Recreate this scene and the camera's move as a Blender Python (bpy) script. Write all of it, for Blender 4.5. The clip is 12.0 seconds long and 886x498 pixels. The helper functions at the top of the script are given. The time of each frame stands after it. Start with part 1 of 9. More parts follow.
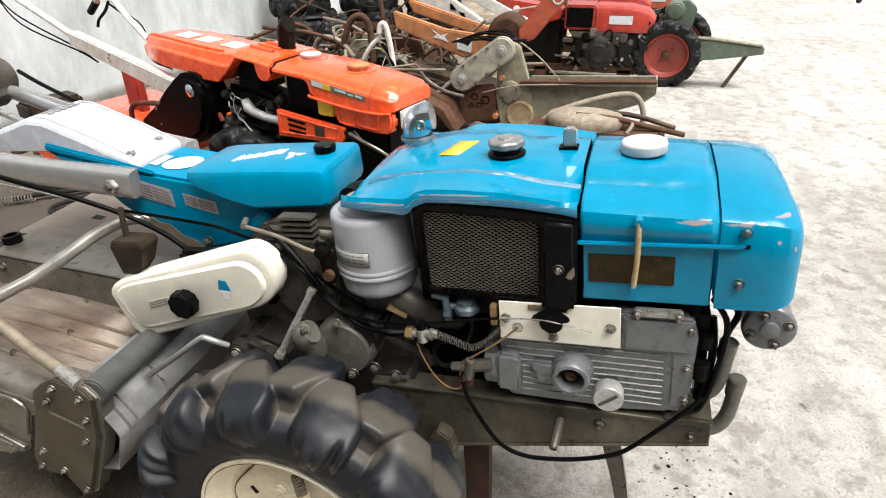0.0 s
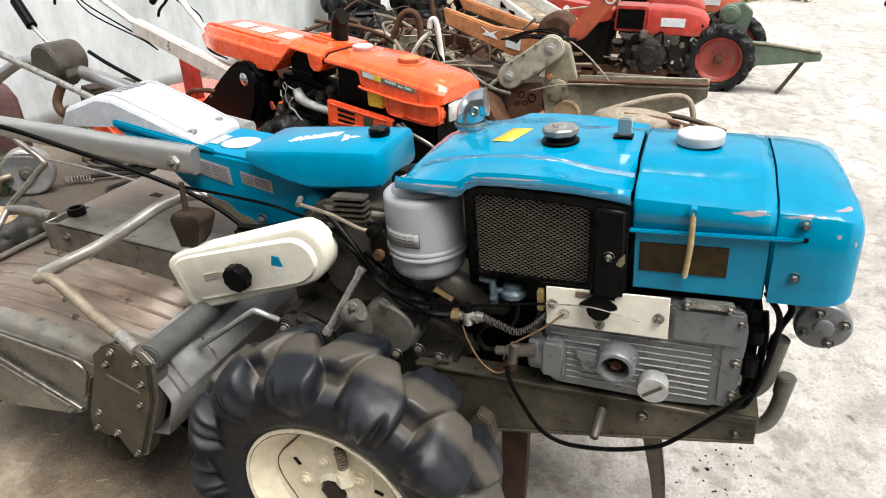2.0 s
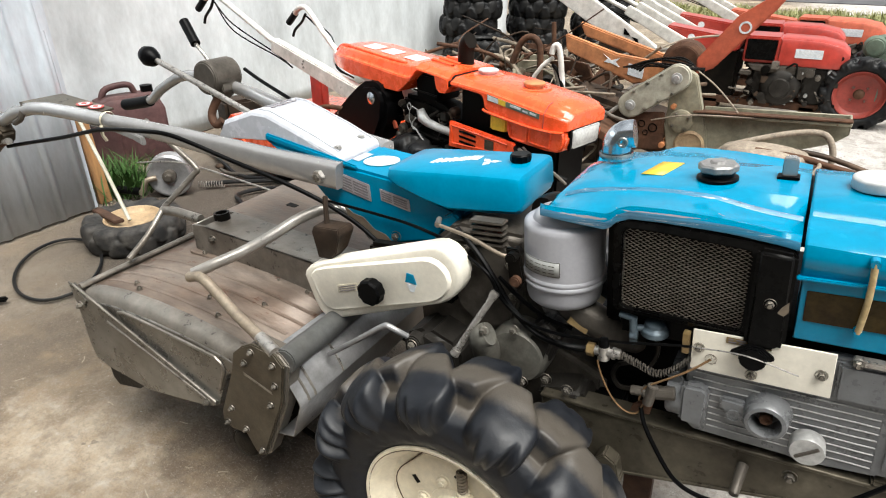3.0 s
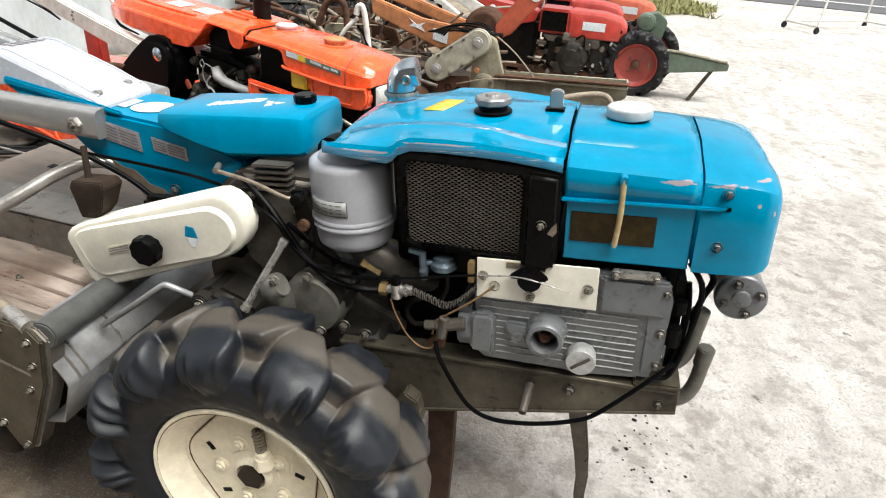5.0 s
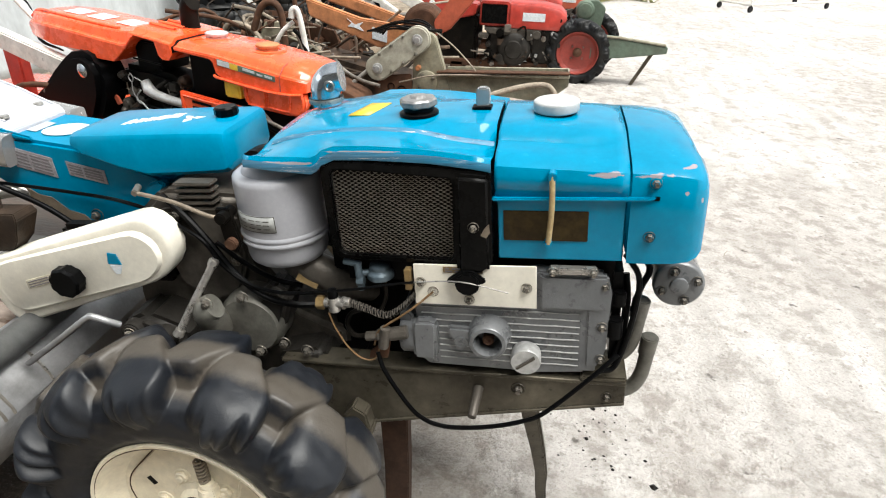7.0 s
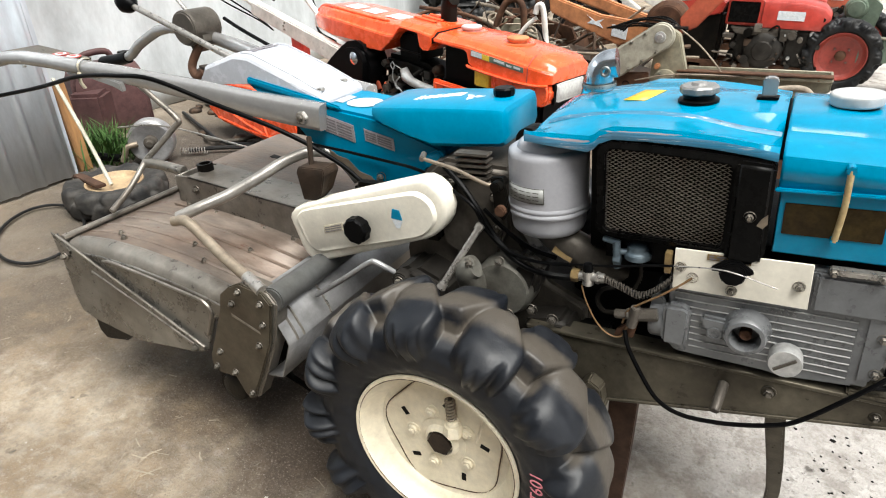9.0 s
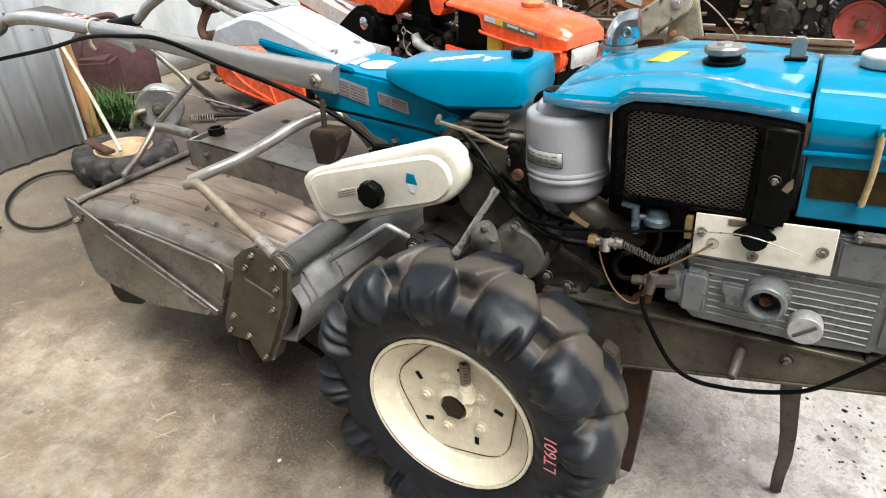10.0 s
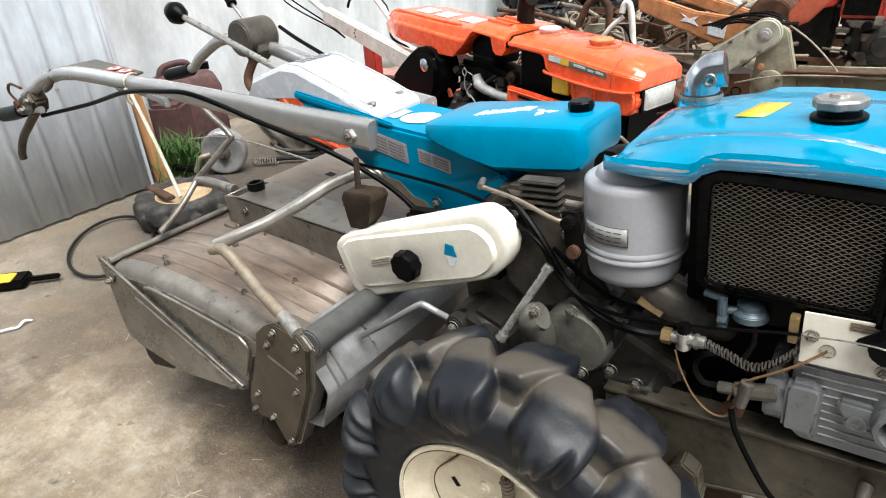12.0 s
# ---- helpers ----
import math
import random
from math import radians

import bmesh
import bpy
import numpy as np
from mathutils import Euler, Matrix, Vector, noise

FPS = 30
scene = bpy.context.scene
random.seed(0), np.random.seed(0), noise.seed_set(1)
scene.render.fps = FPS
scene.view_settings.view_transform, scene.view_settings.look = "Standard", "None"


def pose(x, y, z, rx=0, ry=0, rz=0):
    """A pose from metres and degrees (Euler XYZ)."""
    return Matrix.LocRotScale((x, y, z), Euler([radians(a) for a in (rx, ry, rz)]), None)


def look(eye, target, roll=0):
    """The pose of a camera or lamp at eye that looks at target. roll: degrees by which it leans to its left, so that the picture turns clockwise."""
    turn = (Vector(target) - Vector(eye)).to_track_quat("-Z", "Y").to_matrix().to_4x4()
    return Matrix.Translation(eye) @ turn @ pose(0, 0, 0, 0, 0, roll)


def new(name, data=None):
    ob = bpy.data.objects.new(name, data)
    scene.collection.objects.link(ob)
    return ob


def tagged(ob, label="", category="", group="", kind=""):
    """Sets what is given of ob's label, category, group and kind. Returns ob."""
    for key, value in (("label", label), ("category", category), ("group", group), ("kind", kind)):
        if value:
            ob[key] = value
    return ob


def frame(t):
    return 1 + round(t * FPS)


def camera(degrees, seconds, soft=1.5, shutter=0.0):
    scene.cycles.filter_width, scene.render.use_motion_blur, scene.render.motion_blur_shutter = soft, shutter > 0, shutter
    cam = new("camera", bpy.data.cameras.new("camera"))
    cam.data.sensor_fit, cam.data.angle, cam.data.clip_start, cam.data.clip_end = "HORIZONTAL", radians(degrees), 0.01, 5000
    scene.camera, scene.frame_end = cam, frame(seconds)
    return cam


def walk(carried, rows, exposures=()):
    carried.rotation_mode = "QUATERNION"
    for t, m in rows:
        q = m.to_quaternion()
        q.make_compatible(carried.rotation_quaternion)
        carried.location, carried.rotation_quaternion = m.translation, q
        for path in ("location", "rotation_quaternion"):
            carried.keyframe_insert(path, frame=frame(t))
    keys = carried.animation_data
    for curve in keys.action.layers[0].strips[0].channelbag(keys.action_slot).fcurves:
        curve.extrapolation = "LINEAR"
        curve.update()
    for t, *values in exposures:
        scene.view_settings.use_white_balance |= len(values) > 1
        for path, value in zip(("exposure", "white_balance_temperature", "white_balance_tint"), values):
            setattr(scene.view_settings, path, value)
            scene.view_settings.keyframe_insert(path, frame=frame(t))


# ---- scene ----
cam = camera(71.0, 12.0, soft=1.1)
PATH = [
    (0, (0.479, -0.596, 1.223), (-0.038, 1.077, 0.258), -0.9),
    (0.5, (0.516, -0.608, 1.212), (0.136, 1.106, 0.255), 0.1),
    (1, (0.532, -0.619, 1.203), (0.171, 1.079, 0.209), -0.7),
    (1.5, (0.508, -0.612, 1.196), (0.016, 1.051, 0.2), -1.7),
    (2, (0.466, -0.628, 1.204), (-0.161, 1.01, 0.242), -0.2),
    (2.5, (0.41, -0.648, 1.205), (-0.409, 0.922, 0.275), -0.3),
    (2.7, (0.39, -0.657, 1.213), (-0.531, 0.869, 0.307), -0.6),
    (4.5, (0.426, -0.645, 1.16), (-0.091, 1.057, 0.246), 4.0),
    (5, (0.455, -0.627, 1.145), (0.065, 1.089, 0.195), 4.5),
    (5.5, (0.477, -0.613, 1.144), (0.165, 1.107, 0.172), 3.0),
    (6, (0.496, -0.602, 1.144), (0.241, 1.125, 0.169), 1.8),
    (6.5, (0.503, -0.594, 1.141), (0.262, 1.138, 0.169), 1.9),
    (6.7, (0.498, -0.59, 1.143), (0.244, 1.147, 0.185), 2.0),
    (8.3, (0.469, -0.623, 1.179), (-0.057, 1.054, 0.226), 0.2),
    (8.5, (0.444, -0.652, 1.172), (-0.245, 0.986, 0.254), -1.2),
    (9, (0.414, -0.695, 1.139), (-0.438, 0.838, 0.178), -0.6),
    (9.5, (0.405, -0.702, 1.125), (-0.41, 0.829, 0.128), 0.1),
    (10, (0.399, -0.701, 1.122), (-0.45, 0.783, 0.084), -0.5),
    (10.5, (0.404, -0.703, 1.116), (-0.445, 0.771, 0.063), -0.7),
    (11, (0.408, -0.706, 1.147), (-0.478, 0.787, 0.154), -2.0),
    (11.5, (0.426, -0.685, 1.14), (-0.464, 0.751, 0.07), -2.1),
    (12, (0.348, -0.517, 1.109), (-0.721, 0.885, 0.165), -3.5),
]
walk(cam, [(t, look(eye, target, roll)) for t, eye, target, roll in PATH], [(0, 0.78, 6480, 7.5), (6.5, 0.82, 6380, 6.5), (9, 0.88, 6420, 7), (12, 0.92, 6260, 6.5)])

# ---- sky, sun ----
world = bpy.data.worlds.new("overcast_sky")
scene.world = world
world.use_nodes = True
wn, wl = world.node_tree.nodes, world.node_tree.links
sky = wn.new("ShaderNodeTexSky")
sky.sky_type, sky.sun_disc = "NISHITA", False
sky.sun_elevation, sky.sun_rotation = radians(67), radians(117)
sky.dust_density, sky.ozone_density, sky.air_density = 4.0, 0.6, 1.0
haze = wn.new("ShaderNodeHueSaturation")
haze.inputs["Saturation"].default_value = 0.15
wl.new(sky.outputs[0], haze.inputs["Color"])
wl.new(haze.outputs[0], wn["Background"].inputs["Color"])
wn["Background"].inputs["Strength"].default_value = 0.115
lamp = bpy.data.lights.new("sun", "SUN")
lamp.energy, lamp.angle, lamp.color = 3.6, radians(44), (1.0, 0.96, 0.91)
sun = new("sun", lamp)
sun.matrix_world = look((2.6, -1.3, 7.0), (0, 0, 0))


# ---- materials ----
def material(name, base, rough=0.5, metal=0.0, stain=None, amount=0.3, scale=6.0, bump=0.15, fine=220.0, chips=None, chip=0.0, coat=0.0, vary=0.0, stretch=None, dent=0.0, shine=None):
    """base and stain colours mixed at a large scale, grain at a fine one, chips of a third colour, relief."""
    m = bpy.data.materials.new(name)
    m.use_nodes = True
    n, l = m.node_tree.nodes, m.node_tree.links
    bsdf = n["Principled BSDF"]
    tc = n.new("ShaderNodeTexCoord")
    where = tc.outputs["Object"]
    if stretch:
        mp = n.new("ShaderNodeMapping")
        mp.inputs["Scale"].default_value = stretch
        l.new(where, mp.inputs["Vector"])
        where = mp.outputs[0]

    def tex(kind, size, detail=6.0, roughness=0.6):
        t = n.new(kind)
        t.inputs["Scale"].default_value = size
        if kind == "ShaderNodeTexNoise":
            t.inputs["Detail"].default_value, t.inputs["Roughness"].default_value = detail, roughness
        l.new(where, t.inputs["Vector"])
        return t

    def ramp(source, lo, hi):
        r = n.new("ShaderNodeMapRange")
        r.inputs["From Min"].default_value, r.inputs["From Max"].default_value = lo, hi
        l.new(source, r.inputs["Value"])
        return r.outputs[0]

    def mix(fac, a, b, mode="MIX"):
        x = n.new("ShaderNodeMix")
        x.data_type, x.blend_type = "RGBA", mode
        for sock, v in ((x.inputs[0], fac), (x.inputs[6], a), (x.inputs[7], b)):
            if hasattr(v, "is_linked"):
                l.new(v, sock)
            else:
                sock.default_value = v if isinstance(v, float) else (*v, 1)
        return x.outputs[2]

    big, small = tex("ShaderNodeTexNoise", scale), tex("ShaderNodeTexNoise", fine, 3.0)
    if stain is None:
        stain = tuple(c * 0.55 for c in base)
    span = 0.5 - amount * 0.5
    colour = mix(ramp(big.outputs[0], span + 0.08, span + 0.55), tuple(base), tuple(stain))
    tone = n.new("ShaderNodeHueSaturation")
    l.new(colour, tone.inputs["Color"])
    grain = n.new("ShaderNodeMapRange")
    grain.inputs["To Min"].default_value, grain.inputs["To Max"].default_value = 0.90, 1.10
    l.new(small.outputs[0], grain.inputs["Value"])
    blotch = tex("ShaderNodeTexNoise", scale * 3.7, 9.0, 0.68)
    patch, both = n.new("ShaderNodeMapRange"), n.new("ShaderNodeMath")
    patch.inputs["From Min"].default_value, patch.inputs["From Max"].default_value = 0.32, 0.68
    patch.inputs["To Min"].default_value, patch.inputs["To Max"].default_value = 1.0 - 0.7 * amount, 1.0 + 0.5 * amount
    l.new(blotch.outputs[0], patch.inputs["Value"])
    both.operation = "MULTIPLY"
    l.new(grain.outputs[0], both.inputs[0])
    l.new(patch.outputs[0], both.inputs[1])
    value = both.outputs[0]
    if vary:
        info, mul = n.new("ShaderNodeObjectInfo"), n.new("ShaderNodeMath")
        vr = n.new("ShaderNodeMapRange")
        vr.inputs["To Min"].default_value, vr.inputs["To Max"].default_value = 1 - vary, 1 + vary
        l.new(info.outputs["Random"], vr.inputs["Value"])
        mul.operation = "MULTIPLY"
        l.new(value, mul.inputs[0])
        l.new(vr.outputs[0], mul.inputs[1])
        value = mul.outputs[0]
    l.new(value, tone.inputs["Value"])
    colour = tone.outputs[0]
    if chips:
        spots = tex("ShaderNodeTexNoise", scale * 5.0, 8.0, 0.75)
        mask = ramp(spots.outputs[0], 0.72 - chip, 0.76 - chip)
        colour = mix(mask, colour, tuple(chips))
    l.new(colour, bsdf.inputs["Base Color"])
    bsdf.inputs["Metallic"].default_value = metal
    bsdf.inputs["Specular IOR Level"].default_value = shine if shine is not None else 0.5 if max(base) > 0.12 else 0.14
    bsdf.inputs["Coat Weight"].default_value = coat
    bsdf.inputs["Coat Roughness"].default_value = 0.07
    rr = n.new("ShaderNodeMapRange")
    rr.inputs["To Min"].default_value, rr.inputs["To Max"].default_value = max(rough - 0.4 * amount, 0.04), min(rough + 0.5 * amount, 1)
    l.new(blotch.outputs[0], rr.inputs["Value"])
    l.new(rr.outputs[0], bsdf.inputs["Roughness"])
    bp = n.new("ShaderNodeBump")
    bp.inputs["Strength"].default_value, bp.inputs["Distance"].default_value = bump, 0.002
    l.new(small.outputs[0], bp.inputs["Height"])
    if dent:                                           # broad dents that bend the reflections
        wave = tex("ShaderNodeTexNoise", 9.0, 2.0, 0.4)
        b2 = n.new("ShaderNodeBump")
        b2.inputs["Strength"].default_value, b2.inputs["Distance"].default_value = 1.0, dent
        l.new(wave.outputs[0], b2.inputs["Height"])
        l.new(b2.outputs[0], bp.inputs["Normal"])
        l.new(b2.outputs[0], bsdf.inputs["Coat Normal"])
    l.new(bp.outputs[0], bsdf.inputs["Normal"])
    return m


BLUE = material("blue_paint", (0.0, 0.198, 0.345), 0.24, 0.0, (0.0, 0.164, 0.287), 0.18, 5, 0.05, 90, (0.10, 0.13, 0.17), -0.04, 0.58, dent=0.007, shine=0.05)
BLUE.node_tree.nodes["Principled BSDF"].inputs["Coat Roughness"].default_value = 0.10


def wear_spots(m, spots, bare):
    """Ragged bare scrapes at given places of a painted sheet: (place, half length, half height)."""
    n, l = m.node_tree.nodes, m.node_tree.links
    bsdf = n["Principled BSDF"]
    tc, ragged = n.new("ShaderNodeTexCoord"), n.new("ShaderNodeTexNoise")
    ragged.inputs["Scale"].default_value, ragged.inputs["Detail"].default_value, ragged.inputs["Roughness"].default_value = 70.0, 6.0, 0.7
    flat = n.new("ShaderNodeMapping")
    flat.inputs["Scale"].default_value = (0.35, 1.0, 1.0)
    l.new(tc.outputs["Object"], flat.inputs["Vector"])
    l.new(flat.outputs[0], ragged.inputs["Vector"])
    rough3 = n.new("ShaderNodeMath")
    rough3.operation, rough3.inputs[1].default_value = "MULTIPLY", 2.8
    l.new(ragged.outputs[0], rough3.inputs[0])
    for place, half, high in spots:
        mp, size, add, edge, mix = n.new("ShaderNodeVectorMath"), n.new("ShaderNodeVectorMath"), n.new("ShaderNodeMath"), n.new("ShaderNodeMapRange"), n.new("ShaderNodeMix")
        scale = n.new("ShaderNodeVectorMath")
        mp.operation, scale.operation, size.operation, add.operation = "SUBTRACT", "MULTIPLY", "LENGTH", "ADD"
        l.new(tc.outputs["Object"], mp.inputs[0])
        mp.inputs[1].default_value = place
        l.new(mp.outputs[0], scale.inputs[0])
        scale.inputs[1].default_value = (1 / half, 20.0, 1 / high)
        l.new(scale.outputs[0], size.inputs[0])
        l.new(size.outputs["Value"], add.inputs[0])
        l.new(rough3.outputs[0], add.inputs[1])
        edge.inputs["From Min"].default_value, edge.inputs["From Max"].default_value = 2.12, 1.98
        l.new(add.outputs[0], edge.inputs["Value"])
        mix.data_type = "RGBA"
        l.new(edge.outputs[0], mix.inputs[0])
        l.new(bsdf.inputs["Base Color"].links[0].from_socket, mix.inputs[6])
        mix.inputs[7].default_value = (*bare, 1)
        l.new(mix.outputs[2], bsdf.inputs["Base Color"])


wear_spots(BLUE, (((0.632, 0.215, 0.788), 0.030, 0.0055), ((0.694, 0.215, 0.786), 0.030, 0.0045), ((0.738, 0.217, 0.762), 0.004, 0.006), ((0.760, 0.228, 0.752), 0.003, 0.006), ((0.745, 0.225, 0.792), 0.016, 0.002), ((0.30, 0.2165, 0.822), 0.10, 0.0022), ((0.18, 0.217, 0.805), 0.07, 0.0035)), (0.27, 0.245, 0.26))
WORN = material("scraped_blue_edge", (0.02, 0.19, 0.33), 0.30, 0.1, (0.10, 0.14, 0.18), 0.5, 60, 0.1, 160, (0.50, 0.46, 0.46), 0.13, 0.0, 0.0, (0.05, 1.0, 1.3))
DECK = material("blue_tank_paint", (0.0, 0.184, 0.325), 0.30, 0.0, (0.0, 0.158, 0.282), 0.16, 7, 0.06, 140, (0.05, 0.10, 0.15), -0.05, 0.10, dent=0.0015, shine=0.10)
ENGINE = material("grey_engine_paint", (0.140, 0.144, 0.148), 0.28, 0.15, (0.095, 0.096, 0.097), 0.25, 9, 0.2, 260, (0.04, 0.036, 0.032), -0.02)
RIB = material("pale_rib", (0.40, 0.40, 0.39), 0.4, 0.2, (0.24, 0.235, 0.23), 0.4, 30, 0.1, 200)
SILVER = material("silver_paint", (0.31, 0.31, 0.33), 0.34, 0.0, (0.285, 0.285, 0.30), 0.04, 8, 0.03, 150)
HANDLE = material("silver_handle_paint", (0.40, 0.395, 0.39), 0.25, 0.6, (0.32, 0.31, 0.30), 0.12, 9, 0.05, 160)
SHELL = material("pale_grey_shell", (0.44, 0.455, 0.495), 0.26, 0.0, (0.38, 0.395, 0.435), 0.15, 8, 0.05, 160, (0.3, 0.3, 0.32), -0.06, dent=0.003)
CREAM = material("cream_paint", (0.78, 0.735, 0.63), 0.40, 0.0, (0.69, 0.65, 0.56), 0.14, 7, 0.05, 120, (0.20, 0.13, 0.08), -0.055)
RIM = material("cream_rim_paint", (0.74, 0.67, 0.52), 0.36, 0.0, (0.60, 0.50, 0.34), 0.20, 9, 0.08, 140, (0.14, 0.085, 0.05), -0.04)
RUBBER = material("black_rubber", (0.0055, 0.006, 0.007), 0.45, 0.0, (0.028, 0.026, 0.023), 0.38, 9, 0.3, 190, shine=0.2)
LUG = material("dusty_tyre_rubber", (0.0058, 0.0072, 0.0105), 0.44, 0.0, (0.015, 0.0158, 0.0180), 0.40, 16, 0.20, 170, (0.050, 0.044, 0.036), -0.04, shine=0.32)


def tread_dust(m, dust):
    """Dust in the hollows of a tread, where the mesh's own dust layer says."""
    n, l = m.node_tree.nodes, m.node_tree.links
    bsdf = n["Principled BSDF"]
    plain = bsdf.inputs["Base Color"].links[0].from_socket
    tc, spot, layer = n.new("ShaderNodeTexCoord"), n.new("ShaderNodeTexNoise"), n.new("ShaderNodeAttribute")
    layer.attribute_name = "dust"
    spot.inputs["Scale"].default_value, spot.inputs["Detail"].default_value, spot.inputs["Roughness"].default_value = 48.0, 8.0, 0.75
    l.new(tc.outputs["Object"], spot.inputs["Vector"])
    add, wide, mix = n.new("ShaderNodeMath"), n.new("ShaderNodeMapRange"), n.new("ShaderNodeMix")
    add.operation = "ADD"
    l.new(layer.outputs["Fac"], add.inputs[0])
    l.new(spot.outputs[0], add.inputs[1])
    wide.inputs["From Min"].default_value, wide.inputs["From Max"].default_value = 0.74, 1.34
    l.new(add.outputs[0], wide.inputs["Value"])
    mix.data_type = "RGBA"
    l.new(wide.outputs[0], mix.inputs[0])
    l.new(plain, mix.inputs[6])
    mix.inputs[7].default_value = (*dust, 1)
    l.new(mix.outputs[2], bsdf.inputs["Base Color"])


tread_dust(LUG, (0.058, 0.050, 0.041))
# for black plastic and rubber, and for fillers that carry a gap's shade
BLACK = material("black_plastic_and_shade", (0.002, 0.002, 0.0022), 0.34, 0.0, (0.004, 0.004, 0.004), 0.3, 12, 0.2, 200, shine=0.07)
GRILLE = material("black_grille_paint", (0.003, 0.003, 0.003), 0.26, 0.0, (0.009, 0.008, 0.007), 0.3, 10, 0.1, 160, (0.22, 0.18, 0.15), -0.06, shine=0.07)
MESH = material("bare_wire_mesh", (0.44, 0.40, 0.345), 0.4, 0.3, (0.24, 0.20, 0.16), 0.4, 24, 0.1, 200)
GREASE = material("greasy_casting", (0.004, 0.0037, 0.0033), 0.36, 0.05, (0.018, 0.0145, 0.011), 0.34, 10, 0.35, 160, shine=0.07)
CASE = material("dark_grey_casting", (0.104, 0.092, 0.078), 0.34, 0.25, (0.026, 0.022, 0.018), 0.42, 9, 0.3, 180)
OLDENGINE = material("oily_old_engine", (0.036, 0.033, 0.029), 0.42, 0.15, (0.014, 0.012, 0.010), 0.5, 8, 0.35, 150, (0.12, 0.07, 0.045), 0.0)
RUBBED = material("rubbed_bare_steel", (0.36, 0.34, 0.315), 0.30, 0.65, (0.24, 0.215, 0.18), 0.30, 7, 0.10, 190)
PUMP = material("blue_grey_casting", (0.10, 0.135, 0.16), 0.35, 0.3, (0.05, 0.06, 0.065), 0.35, 25, 0.15, 200)
OLDTYRE = material("weathered_grey_rubber", (0.020, 0.020, 0.020), 0.6, 0.0, (0.085, 0.077, 0.068), 0.4, 12, 0.35, 150)
FASTENER = material("dull_zinc_fastener", (0.23, 0.21, 0.18), 0.36, 0.65, (0.10, 0.075, 0.05), 0.45, 30, 0.2, 200, vary=0.3)
DRAIN = material("olive_grey_pipe", (0.15, 0.145, 0.125), 0.42, 0.3, (0.075, 0.065, 0.052), 0.4, 14, 0.25, 180)
RAIL = material("olive_brown_rail", (0.105, 0.092, 0.068), 0.30, 0.3, (0.026, 0.021, 0.015), 0.45, 8, 0.2, 150, (0.22, 0.18, 0.13), -0.02)
TILLER = material("worn_grey_steel", (0.255, 0.236, 0.208), 0.30, 0.55, (0.095, 0.074, 0.054), 0.46, 7, 0.2, 170, (0.085, 0.036, 0.018), 0.05, dent=0.006)
DECKPLATE = material("rusty_deck_plate", (0.205, 0.168, 0.138), 0.42, 0.22, (0.115, 0.072, 0.048), 0.55, 9, 0.5, 150, (0.095, 0.045, 0.026), 0.12, 0.0, 0.0, (0.35, 1.0, 1.0), dent=0.006)
PLATEOLIVE = material("olive_grey_plate", (0.092, 0.080, 0.060), 0.34, 0.40, (0.050, 0.037, 0.026), 0.48, 10, 0.25, 170, (0.13, 0.062, 0.035), 0.02)
SKIRT = material("dark_steel_sheet", (0.205, 0.197, 0.180), 0.27, 0.60, (0.062, 0.052, 0.042), 0.42, 6, 0.15, 170, (0.14, 0.055, 0.028), -0.01, dent=0.005)
GUARDGREY = material("grey_guard_sheet", (0.30, 0.30, 0.305), 0.32, 0.45, (0.20, 0.19, 0.18), 0.35, 8, 0.12, 170, (0.10, 0.05, 0.03), -0.02, dent=0.003)
TUBEGREY = material("dark_grey_tube", (0.100, 0.102, 0.101), 0.33, 0.3, (0.085, 0.080, 0.072), 0.3, 9, 0.12, 170)
STEEL = material("worn_steel", (0.46, 0.44, 0.41), 0.28, 0.75, (0.22, 0.19, 0.16), 0.4, 20, 0.15, 200)
CHROME = material("dull_chrome", (0.62, 0.66, 0.70), 0.16, 0.95, (0.40, 0.43, 0.47), 0.3, 14, 0.1, 120)
ALU = material("cast_aluminium", (0.48, 0.48, 0.47), 0.38, 0.5, (0.30, 0.29, 0.28), 0.35, 18, 0.2, 220)
RADCAP = material("dull_cap_metal", (0.27, 0.265, 0.26), 0.42, 0.4, (0.17, 0.16, 0.15), 0.35, 30, 0.2, 220)
WHITECAP = material("white_cap", (0.46, 0.46, 0.455), 0.34, 0.1, (0.48, 0.48, 0.47), 0.2, 12, 0.05, 160)
BRASS = material("dull_brass", (0.28, 0.195, 0.085), 0.4, 0.5, (0.16, 0.10, 0.05), 0.4, 25, 0.1, 200)
YELLOW = material("yellow_sticker", (0.80, 0.52, 0.04), 0.4, 0.0, (0.7, 0.44, 0.04), 0.2, 20, 0.02)
STICKER = material("faded_white_sticker", (0.66, 0.68, 0.70), 0.45, 0.0, (0.45, 0.52, 0.56), 0.35, 30, 0.05, 150)
PLATE = material("stamped_data_plate", (0.40, 0.39, 0.41), 0.4, 0.5, (0.30, 0.24, 0.26), 0.4, 40, 0.1)
AMBER = material("amber_glass_strip", (0.022, 0.014, 0.006), 0.12, 0.0, (0.050, 0.034, 0.010), 0.45, 28, 0.02)
TUBE = material("yellowed_tube", (0.42, 0.32, 0.16), 0.3, 0.0, (0.24, 0.16, 0.07), 0.4, 30, 0.02)
PALECASE = material("bleached_olive_paint", (0.40, 0.385, 0.315), 0.5, 0.1, (0.26, 0.235, 0.18), 0.4, 8, 0.2, 150, (0.17, 0.10, 0.06), 0.0)
TANROD = material("bare_tan_rod", (0.27, 0.225, 0.17), 0.45, 0.4, (0.16, 0.12, 0.085), 0.45, 14, 0.2, 160)
